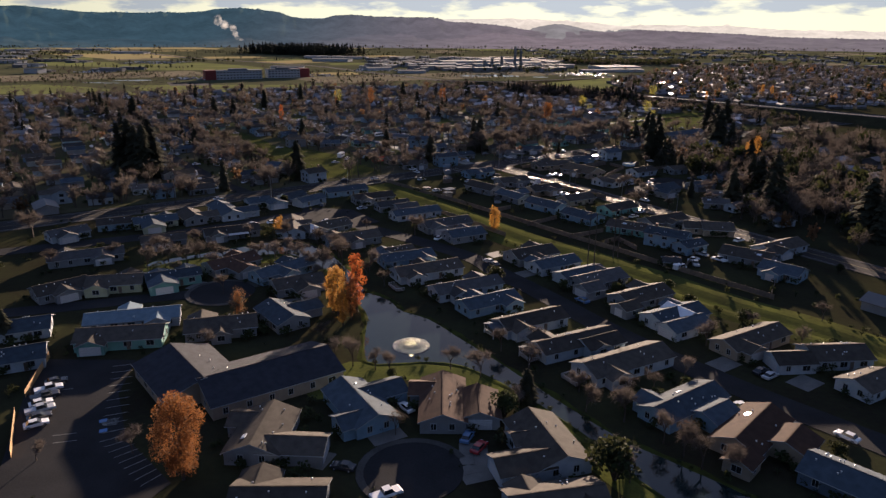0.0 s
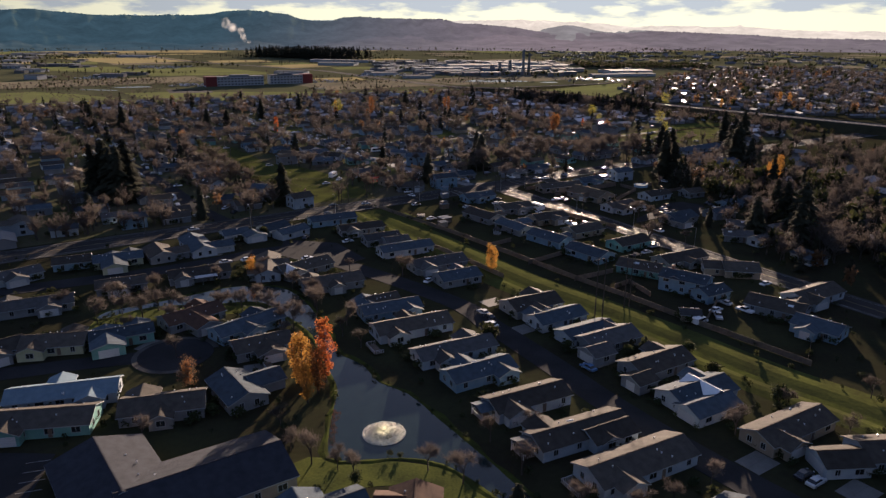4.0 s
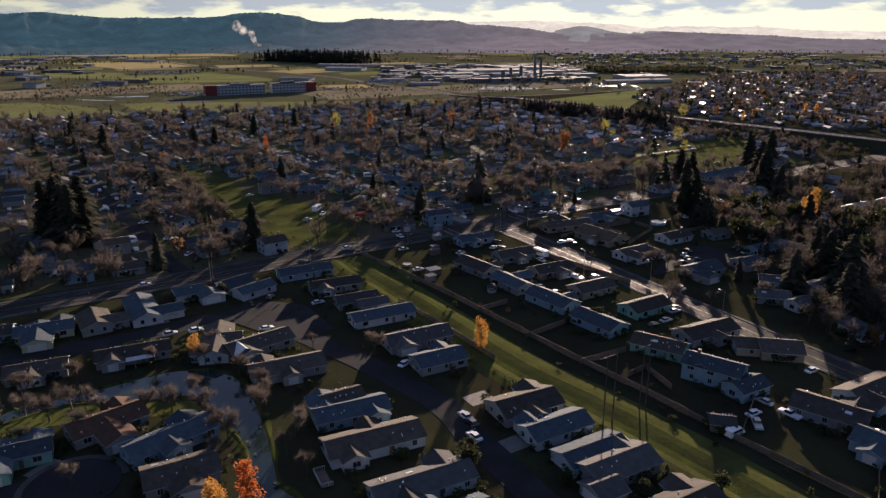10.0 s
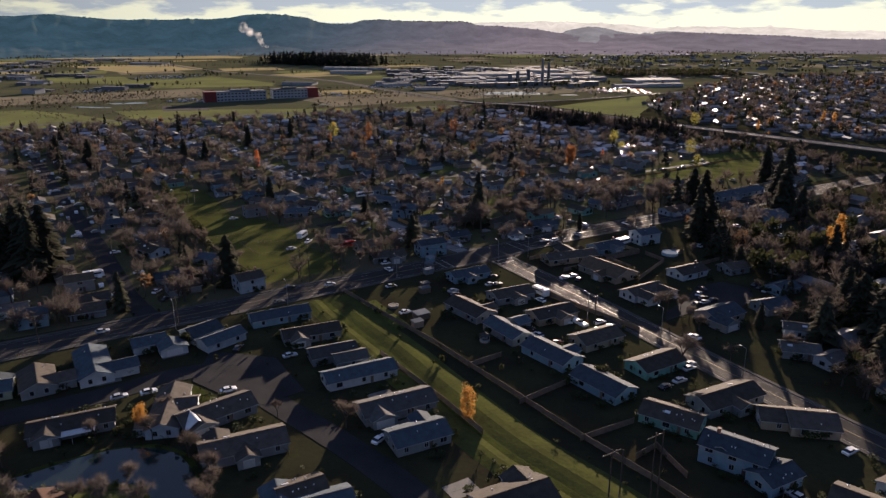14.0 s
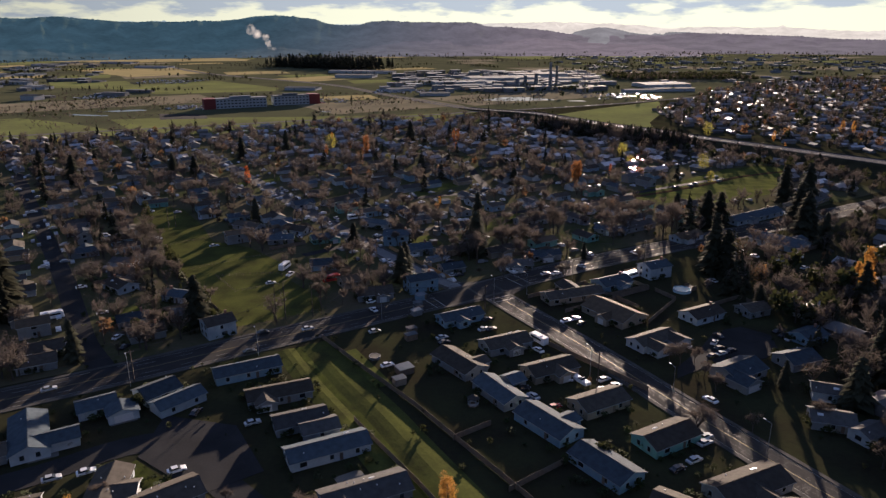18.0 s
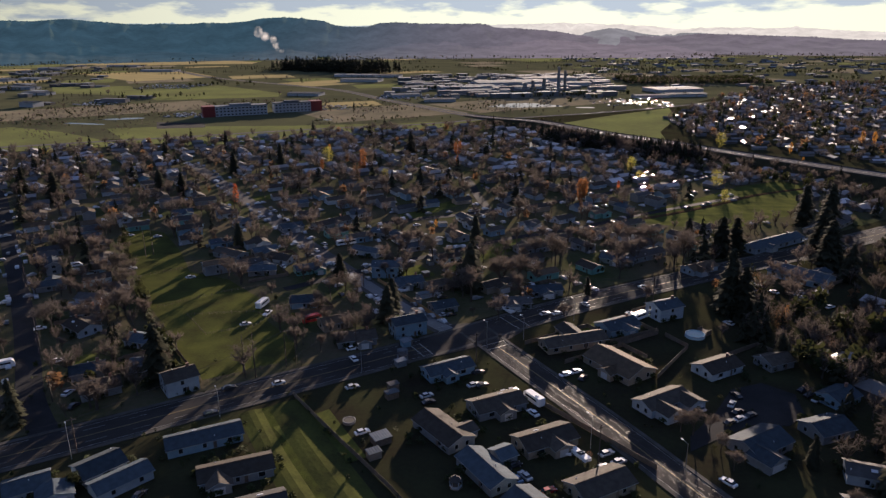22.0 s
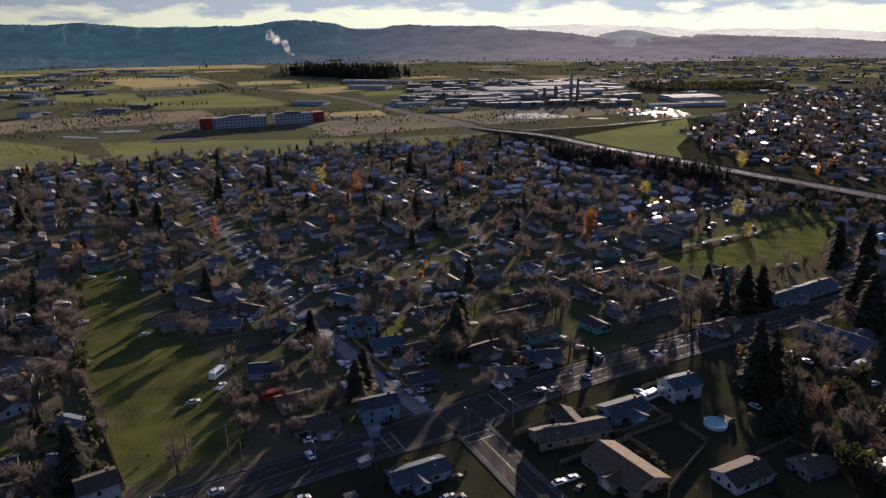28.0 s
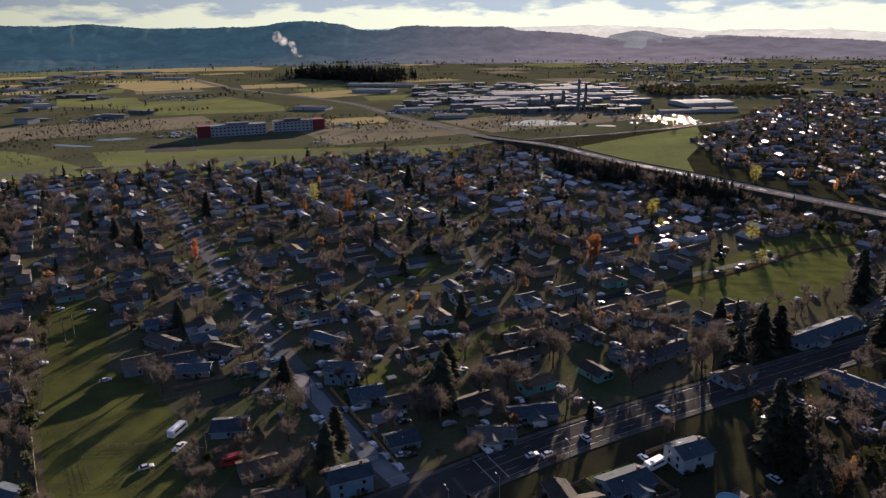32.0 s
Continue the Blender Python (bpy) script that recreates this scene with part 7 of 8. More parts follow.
vehicle("car", 107.4, 351.5, 34, "dark")
vehicle("car", 110.5, 349.6, 34, "dark")
vehicle("car", 54.5, 424.2, 34, "silver")
vehicle("boat", 57.8, 325.2, 126, "white")
vehicle("car", 64.9, 327.2, 34, "silver")
vehicle("rv", 46.6, 354.1, 126, "white")
vehicle("car", 39.7, 320.2, 126, "silver")
vehicle("car", 40.1, 314.5, 126, "blue")
vehicle("car", 48.1, 309.8, 34, "red")
vehicle("car", 54.8, 327.9, 80, "white")
vehicle("car", 62.8, 320.5, 34, "silver")
vehicle("car", 67.6, 323.5, 34, "silver")
vehicle("car", 93.6, 316.2, 126, "white")
vehicle("car", 27.7, 363.1, 34, "silver")
vehicle("car", 30.4, 363.3, 34, "dark")
vehicle("car", 37.6, 358.7, 34, "silver")
vehicle("car", 40.2, 360.2, 34, "silver")
vehicle("car", 103.3, 345.3, 34, "dark")
vehicle("car", 106.7, 347.4, 34, "silver")
vehicle("car", 110.9, 350.6, 34, "dark")
vehicle("car", 132.4, 366.5, 34, "dark")
vehicle("car", 132.0, 362.3, 34, "dark")
vehicle("car", 96.3, 353.0, 126, "silver")
vehicle("car", 58.1, 372.3, 34, "white")
vehicle("car", 61.8, 374.6, 34, "white")
vehicle("car", 91.6, 506.8, 126, "silver")
vehicle("car", 28.9, 372.1, 34, "dark")
vehicle("boat", 39.6, 426.3, 126, "white")
vehicle("pickup", 100.1, 456.0, 126, "white")
vehicle("car", 71.7, 435.3, 126, "silver")
vehicle("pickup", 57.6, 370.6, 60, "white")
vehicle("car", 61.1, 373.6, 40, "silver")
vehicle("car", 63.5, 370.2, 60, "dark")
vehicle("rv", 173.3, 451.1, 34, "white")
vehicle("car", 171.7, 437.9, 34, "white")
vehicle("car", 155.2, 454.3, 126, "white")
vehicle("car", 151.8, 460.9, 126, "white")
vehicle("car", 149.2, 466.0, 126, "white")
vehicle("car", 161.3, 451.8, 126, "dark")
vehicle("car", 162.4, 449.3, 126, "white")
vehicle("car", 165.8, 448.0, 126, "white")
vehicle("car", 166.0, 454.5, 126, "silver")
vehicle("rv", 91.5, 421.9, 40, "white")
vehicle("car", 88.9, 425.8, 126, "white")
vehicle("car", 125.2, 418.7, 126, "silver")
vehicle("car", 77.8, 453.6, 126, "white")
vehicle("car", 75.9, 457.3, 126, "dark")
vehicle("car", 58.9, 473.9, 126, "silver")
vehicle("car", 27.8, 479.9, 34, "silver")
vehicle("car", 25.1, 481.9, 34, "dark")
vehicle("car", 201.0, 538.0, 126, "white")
vehicle("rv", -63.4, 426.8, 80, "white")
vehicle("pickup", -58.5, 418.1, 80, "white")
vehicle("car", -63.7, 406.8, 34, "silver")
vehicle("car", -108.6, 458.9, 34, "silver")
vehicle("car", -69.7, 476.8, 126, "white")
vehicle("bus", -46.5, 515.8, 34, "white")
vehicle("car", -58.2, 515.0, 126, "silver")
vehicle("car", -59.7, 503.2, 126, "white")
vehicle("car", -73.4, 545.6, 126, "silver")
vehicle("car", -83.0, 556.4, 126, "silver")
vehicle("car", -107.3, 584.5, 126, "silver")
vehicle("car", -100.8, 573.2, 126, "silver")
vehicle("car", -94.7, 562.6, 126, "dark")
vehicle("car", -112.9, 565.1, 34, "silver")
vehicle("car", -111.5, 570.3, 34, "white")
vehicle("car", -23.9, 470.7, 126, "white")
vehicle("car", 9.1, 445.4, 34, "silver")
vehicle("car", 11.3, 440.2, 34, "dark")
vehicle("car", 13.8, 420.8, 34, "silver")
vehicle("car", 16.5, 421.0, 34, "dark")
vehicle("car", -6.7, 535.6, 34, "silver")
vehicle("car", -12.4, 555.5, 34, "white")
vehicle("boat", -6.0, 447.3, 40, "white")
vehicle("car", -173.2, 525.8, 34, "white")
vehicle("car", -156.2, 524.5, 34, "silver")
vehicle("car", -17.4, 439.0, 126, "silver")
vehicle("car", -49.2, 480.1, 34, "silver")
vehicle("van", -136.3, 417.2, 34, "white")
vehicle("rv", -159.0, 467.8, 34, "white")
vehicle("van", -173.0, 473.0, 34, "white")
vehicle("car", -201.9, 522.7, 34, "white")
vehicle("rv", -38.4, 411.8, 34, "red")
vehicle("car", -15.1, 379.3, 126, "white")
vehicle("car", -119.2, 371.5, 34, "white")
vehicle("car", -100.9, 350.6, 34, "silver")
vehicle("car", -36.1, 360.3, 34, "silver")
vehicle("car", -51.3, 356.3, 34, "dark")
vehicle("car", -35.8, 296.5, 34, "silver")
vehicle("car", -63.4, 408.0, 34, "silver")
vehicle("car", -144.5, 398.2, 34, "silver")
vehicle("boat", -3.0, 331.7, 34, "white")
vehicle("car", 13.1, 355.3, 34, "silver")
vehicle("car", 14.1, 351.4, 34, "dark")
vehicle("car", -17.2, 387.6, 34, "white")
vehicle("car", -141.1, 419.2, 34, "white")
vehicle("rv", -135.4, 365.7, 34, "white")
vehicle("car", 59.4, 425.0, 34, "white")
vehicle("rv", 91.1, 423.5, 45, "white")
vehicle("car", 163.9, 453.9, 126, "silver")
vehicle("car", 102.5, 345, 80, "white")
vehicle("car", 106, 347.5, 80, "dark")
vehicle("car", 109.5, 349.5, 80, "dark")
vehicle("car", 110, 361.5, 110, "dark")
vehicle("car", 107, 356, 60, "silver")
vehicle("car", 96.5, 351.5, 30, "white")
vehicle("car", 132.5, 366.5, 10, "dark")
vehicle("pickup", 132, 362.8, 10, "dark")
vehicle("car", 133, 359.5, 10, "silver")


# ---- the clubhouse and its car park ----
club = tagged(new("clubhouse"), "large clubhouse with a wide dark angled roof", "building")
for (x0, y0), (x1, y1), w in (((-63, 147), (-50, 131), 17), ((-51, 130.5), (-27, 147), 17.5)):
    l = math.hypot(x1 - x0, y1 - y0)
    gable_box(club, (x0 + x1) / 2, (y0 + y1) / 2, math.degrees(math.atan2(y1 - y0, x1 - x0)), l, w, 3.0, 5.6 if w == 17 else 5.5, "dark", "tan", 2, (1, 1), (1, 1))
for x, y in ((-52, 141), (-50, 137), (-55, 143), (-47, 137)):
    share("roof_vent", VENT, club, pose(x, y, 4.6))
patch("car_park", [(-78, 104), (-89, 131), (-97, 150), (-73, 150), (-70, 134), (-61, 117), (-47, 103), (-52, 92), (-74, 92)], 0.06, M_ASPHALT2, "dark asphalt car park with white bay lines", "car park")


def bay_line(x0, y0, x1, y1, paint=M_LINE, w=0.06):
    bm = bmesh.new()
    d = Vector((x1 - x0, y1 - y0, 0))
    box(bm, 0, -w, 0.062, d.length, w, 0.072)
    ob = tagged(link("bay_line", bm, paint), "worn white parking bay line", "road marking", kind="structure")
    ob.matrix_world = at(x0, y0, math.degrees(math.atan2(d.y, d.x)))


for i in range(19):
    k = i / 18
    # the bays follow a bent kerb
    if k < 0.55:
        x, y = -77 + 11.5 * k / 0.55, 146.6 - 31 * k / 0.55
        dx, dy = 4.2, 1.3 + 1.2 * k
    else:
        q = (k - 0.55) / 0.45
        x, y = -65.5 + 13.5 * q, 115.6 - 13.5 * q
        dx, dy = 3.8 - 1.5 * q, 2.6 + 0.8 * q
    bay_line(x, y, x + dx, y + dy)
for i in range(6):
    bay_line(-69.3 + 0.3 * i + 0.5, 122.6 - i * 0.35 + 0.3, -65.4 + 0.1 * i, 124.2 - i * 0.5)
for i in (0, 1, 8):
    bay_line(-77 - 1.35 * i + 3.0, 115 + 2.5 * i, -74.6 - 1.35 * i + 4.6, 116 + 2.5 * i)
for x, y in ((-68.6, 122.2), (-66.9, 118.6)):
    patch("bay_mark", [(x, y), (x + 1.3, y + 0.6), (x + 0.8, y + 1.7), (x - 0.5, y + 1.1)], 0.07, M_BLUEP, "blue painted bay marking", "road marking", depth=0.05)

# ---- fences ----
def panel_mesh(name, h, material, wire=False):
    bm = bmesh.new()
    if wire:
        box(bm, -0.06, -0.06, 0, 0.06, 0.06, h)
        for z in (0.4, 0.75, 1.05):
            box(bm, 0.06, -0.012, z, 3.0, 0.012, z + 0.03)
    else:
        # boards that step in and out, drawn as one sheet with thickness, and their heights uneven
        front, back = [], []
        for i in range(9):
            x, o = i * 0.3, 0.02 * (i % 2)
            for z in (0.05, h - 0.03 * (i % 3)):
                front.append(bm.verts.new((x, -0.03 - o, z)))
                back.append(bm.verts.new((x, 0.02 - o, z)))
        for i in range(8):
            k = 2 * i
            bm.faces.new((front[k], front[k + 2], front[k + 3], front[k + 1]))
            bm.faces.new((back[k], back[k + 1], back[k + 3], back[k + 2]))
            bm.faces.new((front[k + 1], front[k + 3], back[k + 3], back[k + 1]))
    return mesh_of(name, bm, material)


PANEL = {"wood": (panel_mesh("panel", 1.8, M_WOOD), 2.4), "cedar": (panel_mesh("panel", 1.8, M_CEDAR), 2.4), "wire": (panel_mesh("bay", 1.25, M_WOOD, True), 3.0)}
FENCED = {"wood": "weathered grey board fence between yards", "cedar": "new orange-brown cedar board fence", "wire": "low post and wire field fence"}


def fence(kind, *pts):
    f = tagged(new("fence"), FENCED[kind], "fence", "fences")
    me, step = PANEL[kind]
    f.location = (*pts[0], 0)
    for (x0, y0), (x1, y1) in zip(pts, pts[1:]):
        n = max(1, round(math.hypot(x1 - x0, y1 - y0) / step))
        a = math.degrees(math.atan2(y1 - y0, x1 - x0))
        k = math.hypot(x1 - x0, y1 - y0) / n / step
        for i in range(n):
            t = i / n
            share("panel", me, f, Matrix.Translation((x0 + (x1 - x0) * t - pts[0][0], y0 + (y1 - y0) * t - pts[0][1], 0)) @ pose(0, 0, 0, 0, 0, a) @ Matrix.Diagonal((k, 1, 1, 1)))


fence("cedar", (-94, 151), (-89, 132))
fence("cedar", (-87, 125), (-79, 110))
fence("wood", (-29, 353), (-10, 330), (8, 309), (20, 293), (33, 276), (48, 256), (62, 239), (79, 216), (98, 192))
fence("wood", (-8, 300), (4, 284), (13, 272), (24, 256))
fence("wood", (60, 247), (66, 252), (70, 240))
fence("wood", (30, 300), (20, 292))
fence("wood", (48, 283), (34, 271))
fence("wood", (63, 263), (48, 254))
fence("wood", (90, 236), (80, 218))
fence("wood", (114, 222), (98, 194))
fence("wood", (77, 321), (62, 338), (47, 355))
fence("wood", (62, 392), (80, 400), (96, 410))
fence("wood", (88, 372), (104, 396), (98, 406))
fence("cedar", (-20, 460), (-3, 437), (14, 414))
fence("wood", (-150, 463), (-127, 440), (-90, 393), (-62, 360))
fence("wire", (-91, 415), (-76, 397), (-60, 405), (-57, 414), (-65, 420), (-91, 415))
fence("wire", (-107, 422), (-88, 440), (-68, 452))
fence("wire", (-134, 458), (-112, 478))
fence("wire", (-60, 360), (-36, 378), (-29, 400))

# ---- poles ----
def pole(x, y, h, arm=0.0, turn=34.5):
    p = tagged(new("utility_pole"), "tall dark wooden utility pole with crossarm" if arm else "tall dark wooden utility pole", "pole", "utility poles")
    bm = bmesh.new()
    tube(bm, (0, 0, 0), (0, 0, h), 0.19, 0.12, 8)
    part("shaft", bm, M_POLE, p)
    if arm:
        bm = bmesh.new()
        box(bm, -arm / 2, -0.06, h - 0.9, arm / 2, 0.06, h - 0.75)
        part("crossarm", bm, M_POLE, p)
        for s in (-0.9, -0.4, 0.4, 0.9):
            bm = bmesh.new()
            tube(bm, (s * arm / 2, 0, h - 0.75), (s * arm / 2, 0, h - 0.55), 0.06, 0.04, 6)
            part("insulator", bm, M_STEEL, p)
    p.matrix_world = at(x, y, turn)


def street_lamp(x, y, h, turn=124.5):
    p = tagged(new("street_lamp"), "grey steel street lamp with a short arm", "street lamp", "street lamps")
    bm = bmesh.new()
    tube(bm, (0, 0, 0), (0, 0, h), 0.1, 0.07, 8)
    part("shaft", bm, M_STEEL, p)
    bm = bmesh.new()
    tube(bm, (0, 0, h - 0.1), (1.8, 0, h + 0.25), 0.05, 0.04, 6)
    part("arm", bm, M_STEEL, p)
    bm = bmesh.new()
    box(bm, 1.6, -0.16, h + 0.2, 2.4, 0.16, h + 0.34)
    part("lamp_head", bm, M_GARAGE, p)
    p.matrix_world = at(x, y, turn)


for x, y, h, arm in ((-48.6, 364, 15.8, 0), (-45.4, 364.8, 16.3, 0), (-37.3, 373, 14, 2.4), (-34.4, 375, 17.5, 2.4), (-146, 490, 13.8, 0), (-143.4, 493, 13.2, 0), (48.7, 222, 19, 5), (51.2, 223.5, 18, 0), (59.2, 230, 18, 5), (61, 231, 18, 0), (101.3, 443, 11.3, 2.2), (28, 380, 11.4, 2.2), (61.9, 321, 13, 2.2), (-80.3, 319, 11, 2.2), (-120, 303, 9, 2.2), (-104, 345, 9, 2), (-142.6, 395, 9.5, 2)) + ((-182, 447, 9, 2), (-222, 500, 9, 2), (-46.8, 413, 10.4, 2.2), (-14, 380, 11, 2.2), (66, 445, 10, 2.2), (140, 490, 11, 2.2), (-60, 500, 9, 2), (-90, 545, 9, 2), (-25, 452, 9, 2)):
    pole(x, y, h, arm)
for x, y, h in ((-47.5, 339, 9.5), (-10.6, 371, 9.4), (-80, 316, 10), (65.5, 419, 9), (31.5, 392, 10), (100.2, 290, 9), (185, 496, 11), (61, 330, 10), (45, 400, 9), (84, 320, 9)):
    street_lamp(x, y, h)


def wire(a, b, sag=1.2):
    bm = bmesh.new()
    a, b = Vector(a), Vector(b)
    side = (b - a).cross(Vector((0, 0, 1))).normalized() * 0.02
    rings = []
    for i in range(11):
        t = i / 10
        q = a.lerp(b, t) - Vector((0, 0, sag * 4 * t * (1 - t)))
        rings.append([bm.verts.new(p) for p in (q - side, q + side, q + Vector((0, 0, 0.03)))])
    for p, q in zip(rings, rings[1:]):
        for k in range(3):
            bm.faces.new((p[k], p[(k + 1) % 3], q[(k + 1) % 3], q[k]))
    bm.faces.new(rings[0])
    bm.faces.new(rings[-1][::-1])
    tagged(link("power_line", bm, M_POLE), "thin black overhead power line", "cable", "power lines")


for o in (-1.0, 0.0, 1.0):
    for (x0, y0, z0), (x1, y1, z1) in (((-120, 303, 8.4), (-80.3, 319, 10.4)), ((-80.3, 319, 10.4), (-37.3, 373, 13.4)), ((-80.3, 319, 10.4), (-104, 345, 8.4)), ((-104, 345, 8.4), (-142.6, 395, 8.9)), ((-142.6, 395, 8.9), (-182, 447, 8.4)), ((-182, 447, 8.4), (-222, 500, 8.4)), ((-37.3, 373, 13.4), (28, 380, 10.8)), ((28, 380, 10.8), (66, 445, 9.4)), ((66, 445, 9.4), (101.3, 443, 10.7)), ((101.3, 443, 10.7), (140, 490, 10.4)), ((28, 380, 10.8), (61.9, 321, 12.4))):
        wire((x0 + o * 0.6, y0 + o * 0.4, z0), (x1 + o * 0.6, y1 + o * 0.4, z1))

# ---- crossing at the two roads ----
def mark(x, y, a, l, w, paint=M_LINE):
    bm = bmesh.new()
    box(bm, -l / 2, -w / 2, 0.135, l / 2, w / 2, 0.145)
    ob = tagged(link("road_marking", bm, paint), "white painted crossing line on asphalt", "road marking", kind="structure")
    ob.matrix_world = at(x, y, a)


patch("road", [(6, 398), (14, 384), (40, 400), (48, 412), (30, 416), (18, 412)], 0.13, M_ASPHALT, "open asphalt of the road crossing", "road", depth=0.1)
for x, y, a, l in ((10, 389, 124.5, 12), (7, 387, 124.5, 12), (40, 415, 124.5, 13), (44, 418, 124.5, 13), (34, 396, 34.5, 11), (36, 393, 34.5, 11), (16, 407, 34.5, 8), (14, 410, 34.5, 8)):
    mark(x, y, a, l, 0.3)

# ---- fountain ----
fx, fy = -7.8, 158.7
fountain = tagged(new("fountain"), "floating pond fountain with a low spray lit by sun and added lamp", "fountain")
r = random.Random(3)
bm = bmesh.new()
tube(bm, (0, 0, -0.05), (0, 0, 0.3), 0.5, 0.4, 12)
part("float", bm, M_POLE, fountain)
bm = bmesh.new()
for i in range(220):
    a = i * math.tau / 220
    reach = r.uniform(3.3, 4.2)
    d = Vector((math.cos(a), math.sin(a), 0))
    last = Vector((0, 0, 0.3))
    for k in range(1, 8):
        t = k / 7
        q = d * reach * t + Vector((0, 0, 0.3 * (1 - t) + 3.0 * t * (1 - t) * r.uniform(0.85, 1.1)))
        tube(bm, last, q, 0.006 + 0.015 * t, 0.008 + 0.016 * t, 3)
        last = q
part("spray", bm, M_FOAM, fountain, "pale sunlit water jets")
bm = bmesh.new()
for _ in range(2600):
    a, q = r.uniform(0, math.tau), min(4.5, abs(r.gauss(3.7, 0.7)))
    s = r.uniform(0.03, 0.08)
    p = Vector((q * math.cos(a), q * math.sin(a), 0.02 + abs(r.gauss(0, 0.08))))
    box(bm, p.x - s, p.y - s, p.z, p.x + s, p.y + s, p.z + s)
part("splash", bm, M_FOAM, fountain, "white ring of splashes")
bm = bmesh.new()
for i in range(18):
    a = i * math.tau / 18
    tube(bm, (0, 0, 0.3), (0.35 * math.cos(a), 0.35 * math.sin(a), 1.2 + 0.2 * (i % 3)), 0.012, 0.02, 3)
part("central_jet", bm, M_FOAM, fountain, "bright upright centre jet")
# unseen fill light, added in the air above the fountain to brighten its spray
lamp = new("spray_fill", bpy.data.lights.new("spray_fill", "POINT"))
lamp.data.energy, lamp.data.color, lamp.data.shadow_soft_size = 75, (1.0, 0.80, 0.38), 0.5
lamp.location = (fx, fy, 2.4)
fountain.location = (fx, fy, 0.06)

# ---- yard things ----
def ring_wall(name, r, h, material, parent):
    bm = bmesh.new()
    for i in range(24):
        a, b = i * math.tau / 24, (i + 1) * math.tau / 24
        c = [(r * math.cos(t), r * math.sin(t)) for t in (a, b)]
        d = [((r - 0.12) * math.cos(t), (r - 0.12) * math.sin(t)) for t in (a, b)]
        v = [bm.verts.new(p) for p in ((*c[0], 0), (*c[1], 0), (*c[1], h), (*c[0], h), (*d[0], 0.1), (*d[1], 0.1), (*d[1], h), (*d[0], h))]
        for f in ((0, 1, 2, 3), (5, 4, 7, 6), (3, 2, 6, 7)):
            bm.faces.new([v[k] for k in f])
    bmesh.ops.remove_doubles(bm, verts=bm.verts, dist=0.001)
    return part(name, bm, material, parent)


pool = tagged(new("swimming_pool"), "round above-ground pool with a pale blue wall", "pool")
ring_wall("wall", 3.6, 1.25, mat("pale_blue_wall", (0.45, 0.58, 0.66), rough=0.5), pool)
bm = bmesh.new()
bmesh.ops.create_circle(bm, cap_ends=True, segments=24, radius=3.5)
part("water", bm, mat("pool_water", (0.10, 0.30, 0.38), rough=0.05), pool).location = (0, 0, 1.1)
bm = bmesh.new()
box(bm, 3.7, -2.2, 0, 6.5, 2.2, 1.1)
for s in (-2.1, 2.1):
    box(bm, 3.7, s - 0.05, 1.1, 6.5, s + 0.05, 2.0)
part("deck", bm, M_WOOD, pool, "weathered wooden pool deck")
pool.matrix_world = at(109.2, 406.5, 35)

gazebo = tagged(new("gazebo"), "small white garden gazebo with a pointed roof", "gazebo")
bm = bmesh.new()
tube(bm, (0, 0, 2.3), (0, 0, 3.6), 1.9, 0.06, 6)
part("roof", bm, ROOF["grey"], gazebo)
bm = bmesh.new()
tube(bm, (0, 0, 0), (0, 0, 0.25), 1.7, 1.7, 6)
part("floor", bm, M_WOOD, gazebo)
for i in range(6):
    a = i * math.tau / 6
    bm = bmesh.new()
    box(bm, -0.07, -0.07, 0.25, 0.07, 0.07, 2.35)
    part("post", bm, M_TRIM, gazebo).location = (1.55 * math.cos(a), 1.55 * math.sin(a), 0)
    if i:
        bm = bmesh.new()
        box(bm, -0.75, -0.03, 0.3, 0.75, 0.03, 1.0)
        part("rail", bm, M_TRIM, gazebo).matrix_local = pose(1.36 * math.cos(a + 0.52), 1.36 * math.sin(a + 0.52), 0, 0, 0, math.degrees(a + 0.52) + 90)
gazebo.location = (24.9, 310.6, 0)


def shed(x, y, a, l, w, roof_m, wall, label):
    s = tagged(new("shed"), label, "shed", "garden sheds")
    bm = bmesh.new()
    box(bm, -l / 2, -w / 2, 0, l / 2, w / 2, 2.1)
    part("wall", bm, wall, s)
    bm = bmesh.new()
    n = int(l / 0.35)
    rows = []
    for i in range(n + 1):
        x, o = -l / 2 - 0.2 + (l + 0.4) * i / n, 0.05 * (i % 2)
        rows.append([bm.verts.new(p) for p in ((x, -w / 2 - 0.2, 2.1), (x, -w / 2 - 0.2, 2.2 + o), (x, w / 2 + 0.2, 2.35 + o), (x, w / 2 + 0.2, 2.1))])
    for p, q in zip(rows, rows[1:]):
        for k in range(4):
            bm.faces.new((p[k], q[k], q[(k + 1) % 4], p[(k + 1) % 4]))
    bm.faces.new(rows[0])
    bm.faces.new(rows[-1][::-1])
    bmesh.ops.recalc_face_normals(bm, faces=bm.faces)
    part("roof", bm, roof_m, s)
    bm = bmesh.new()
    box(bm, -0.5, w / 2, 0.05, 0.5, w / 2 + 0.05, 1.9)
    part("door", bm, M_WOOD, s)
    s.matrix_world = at(x, y, a)


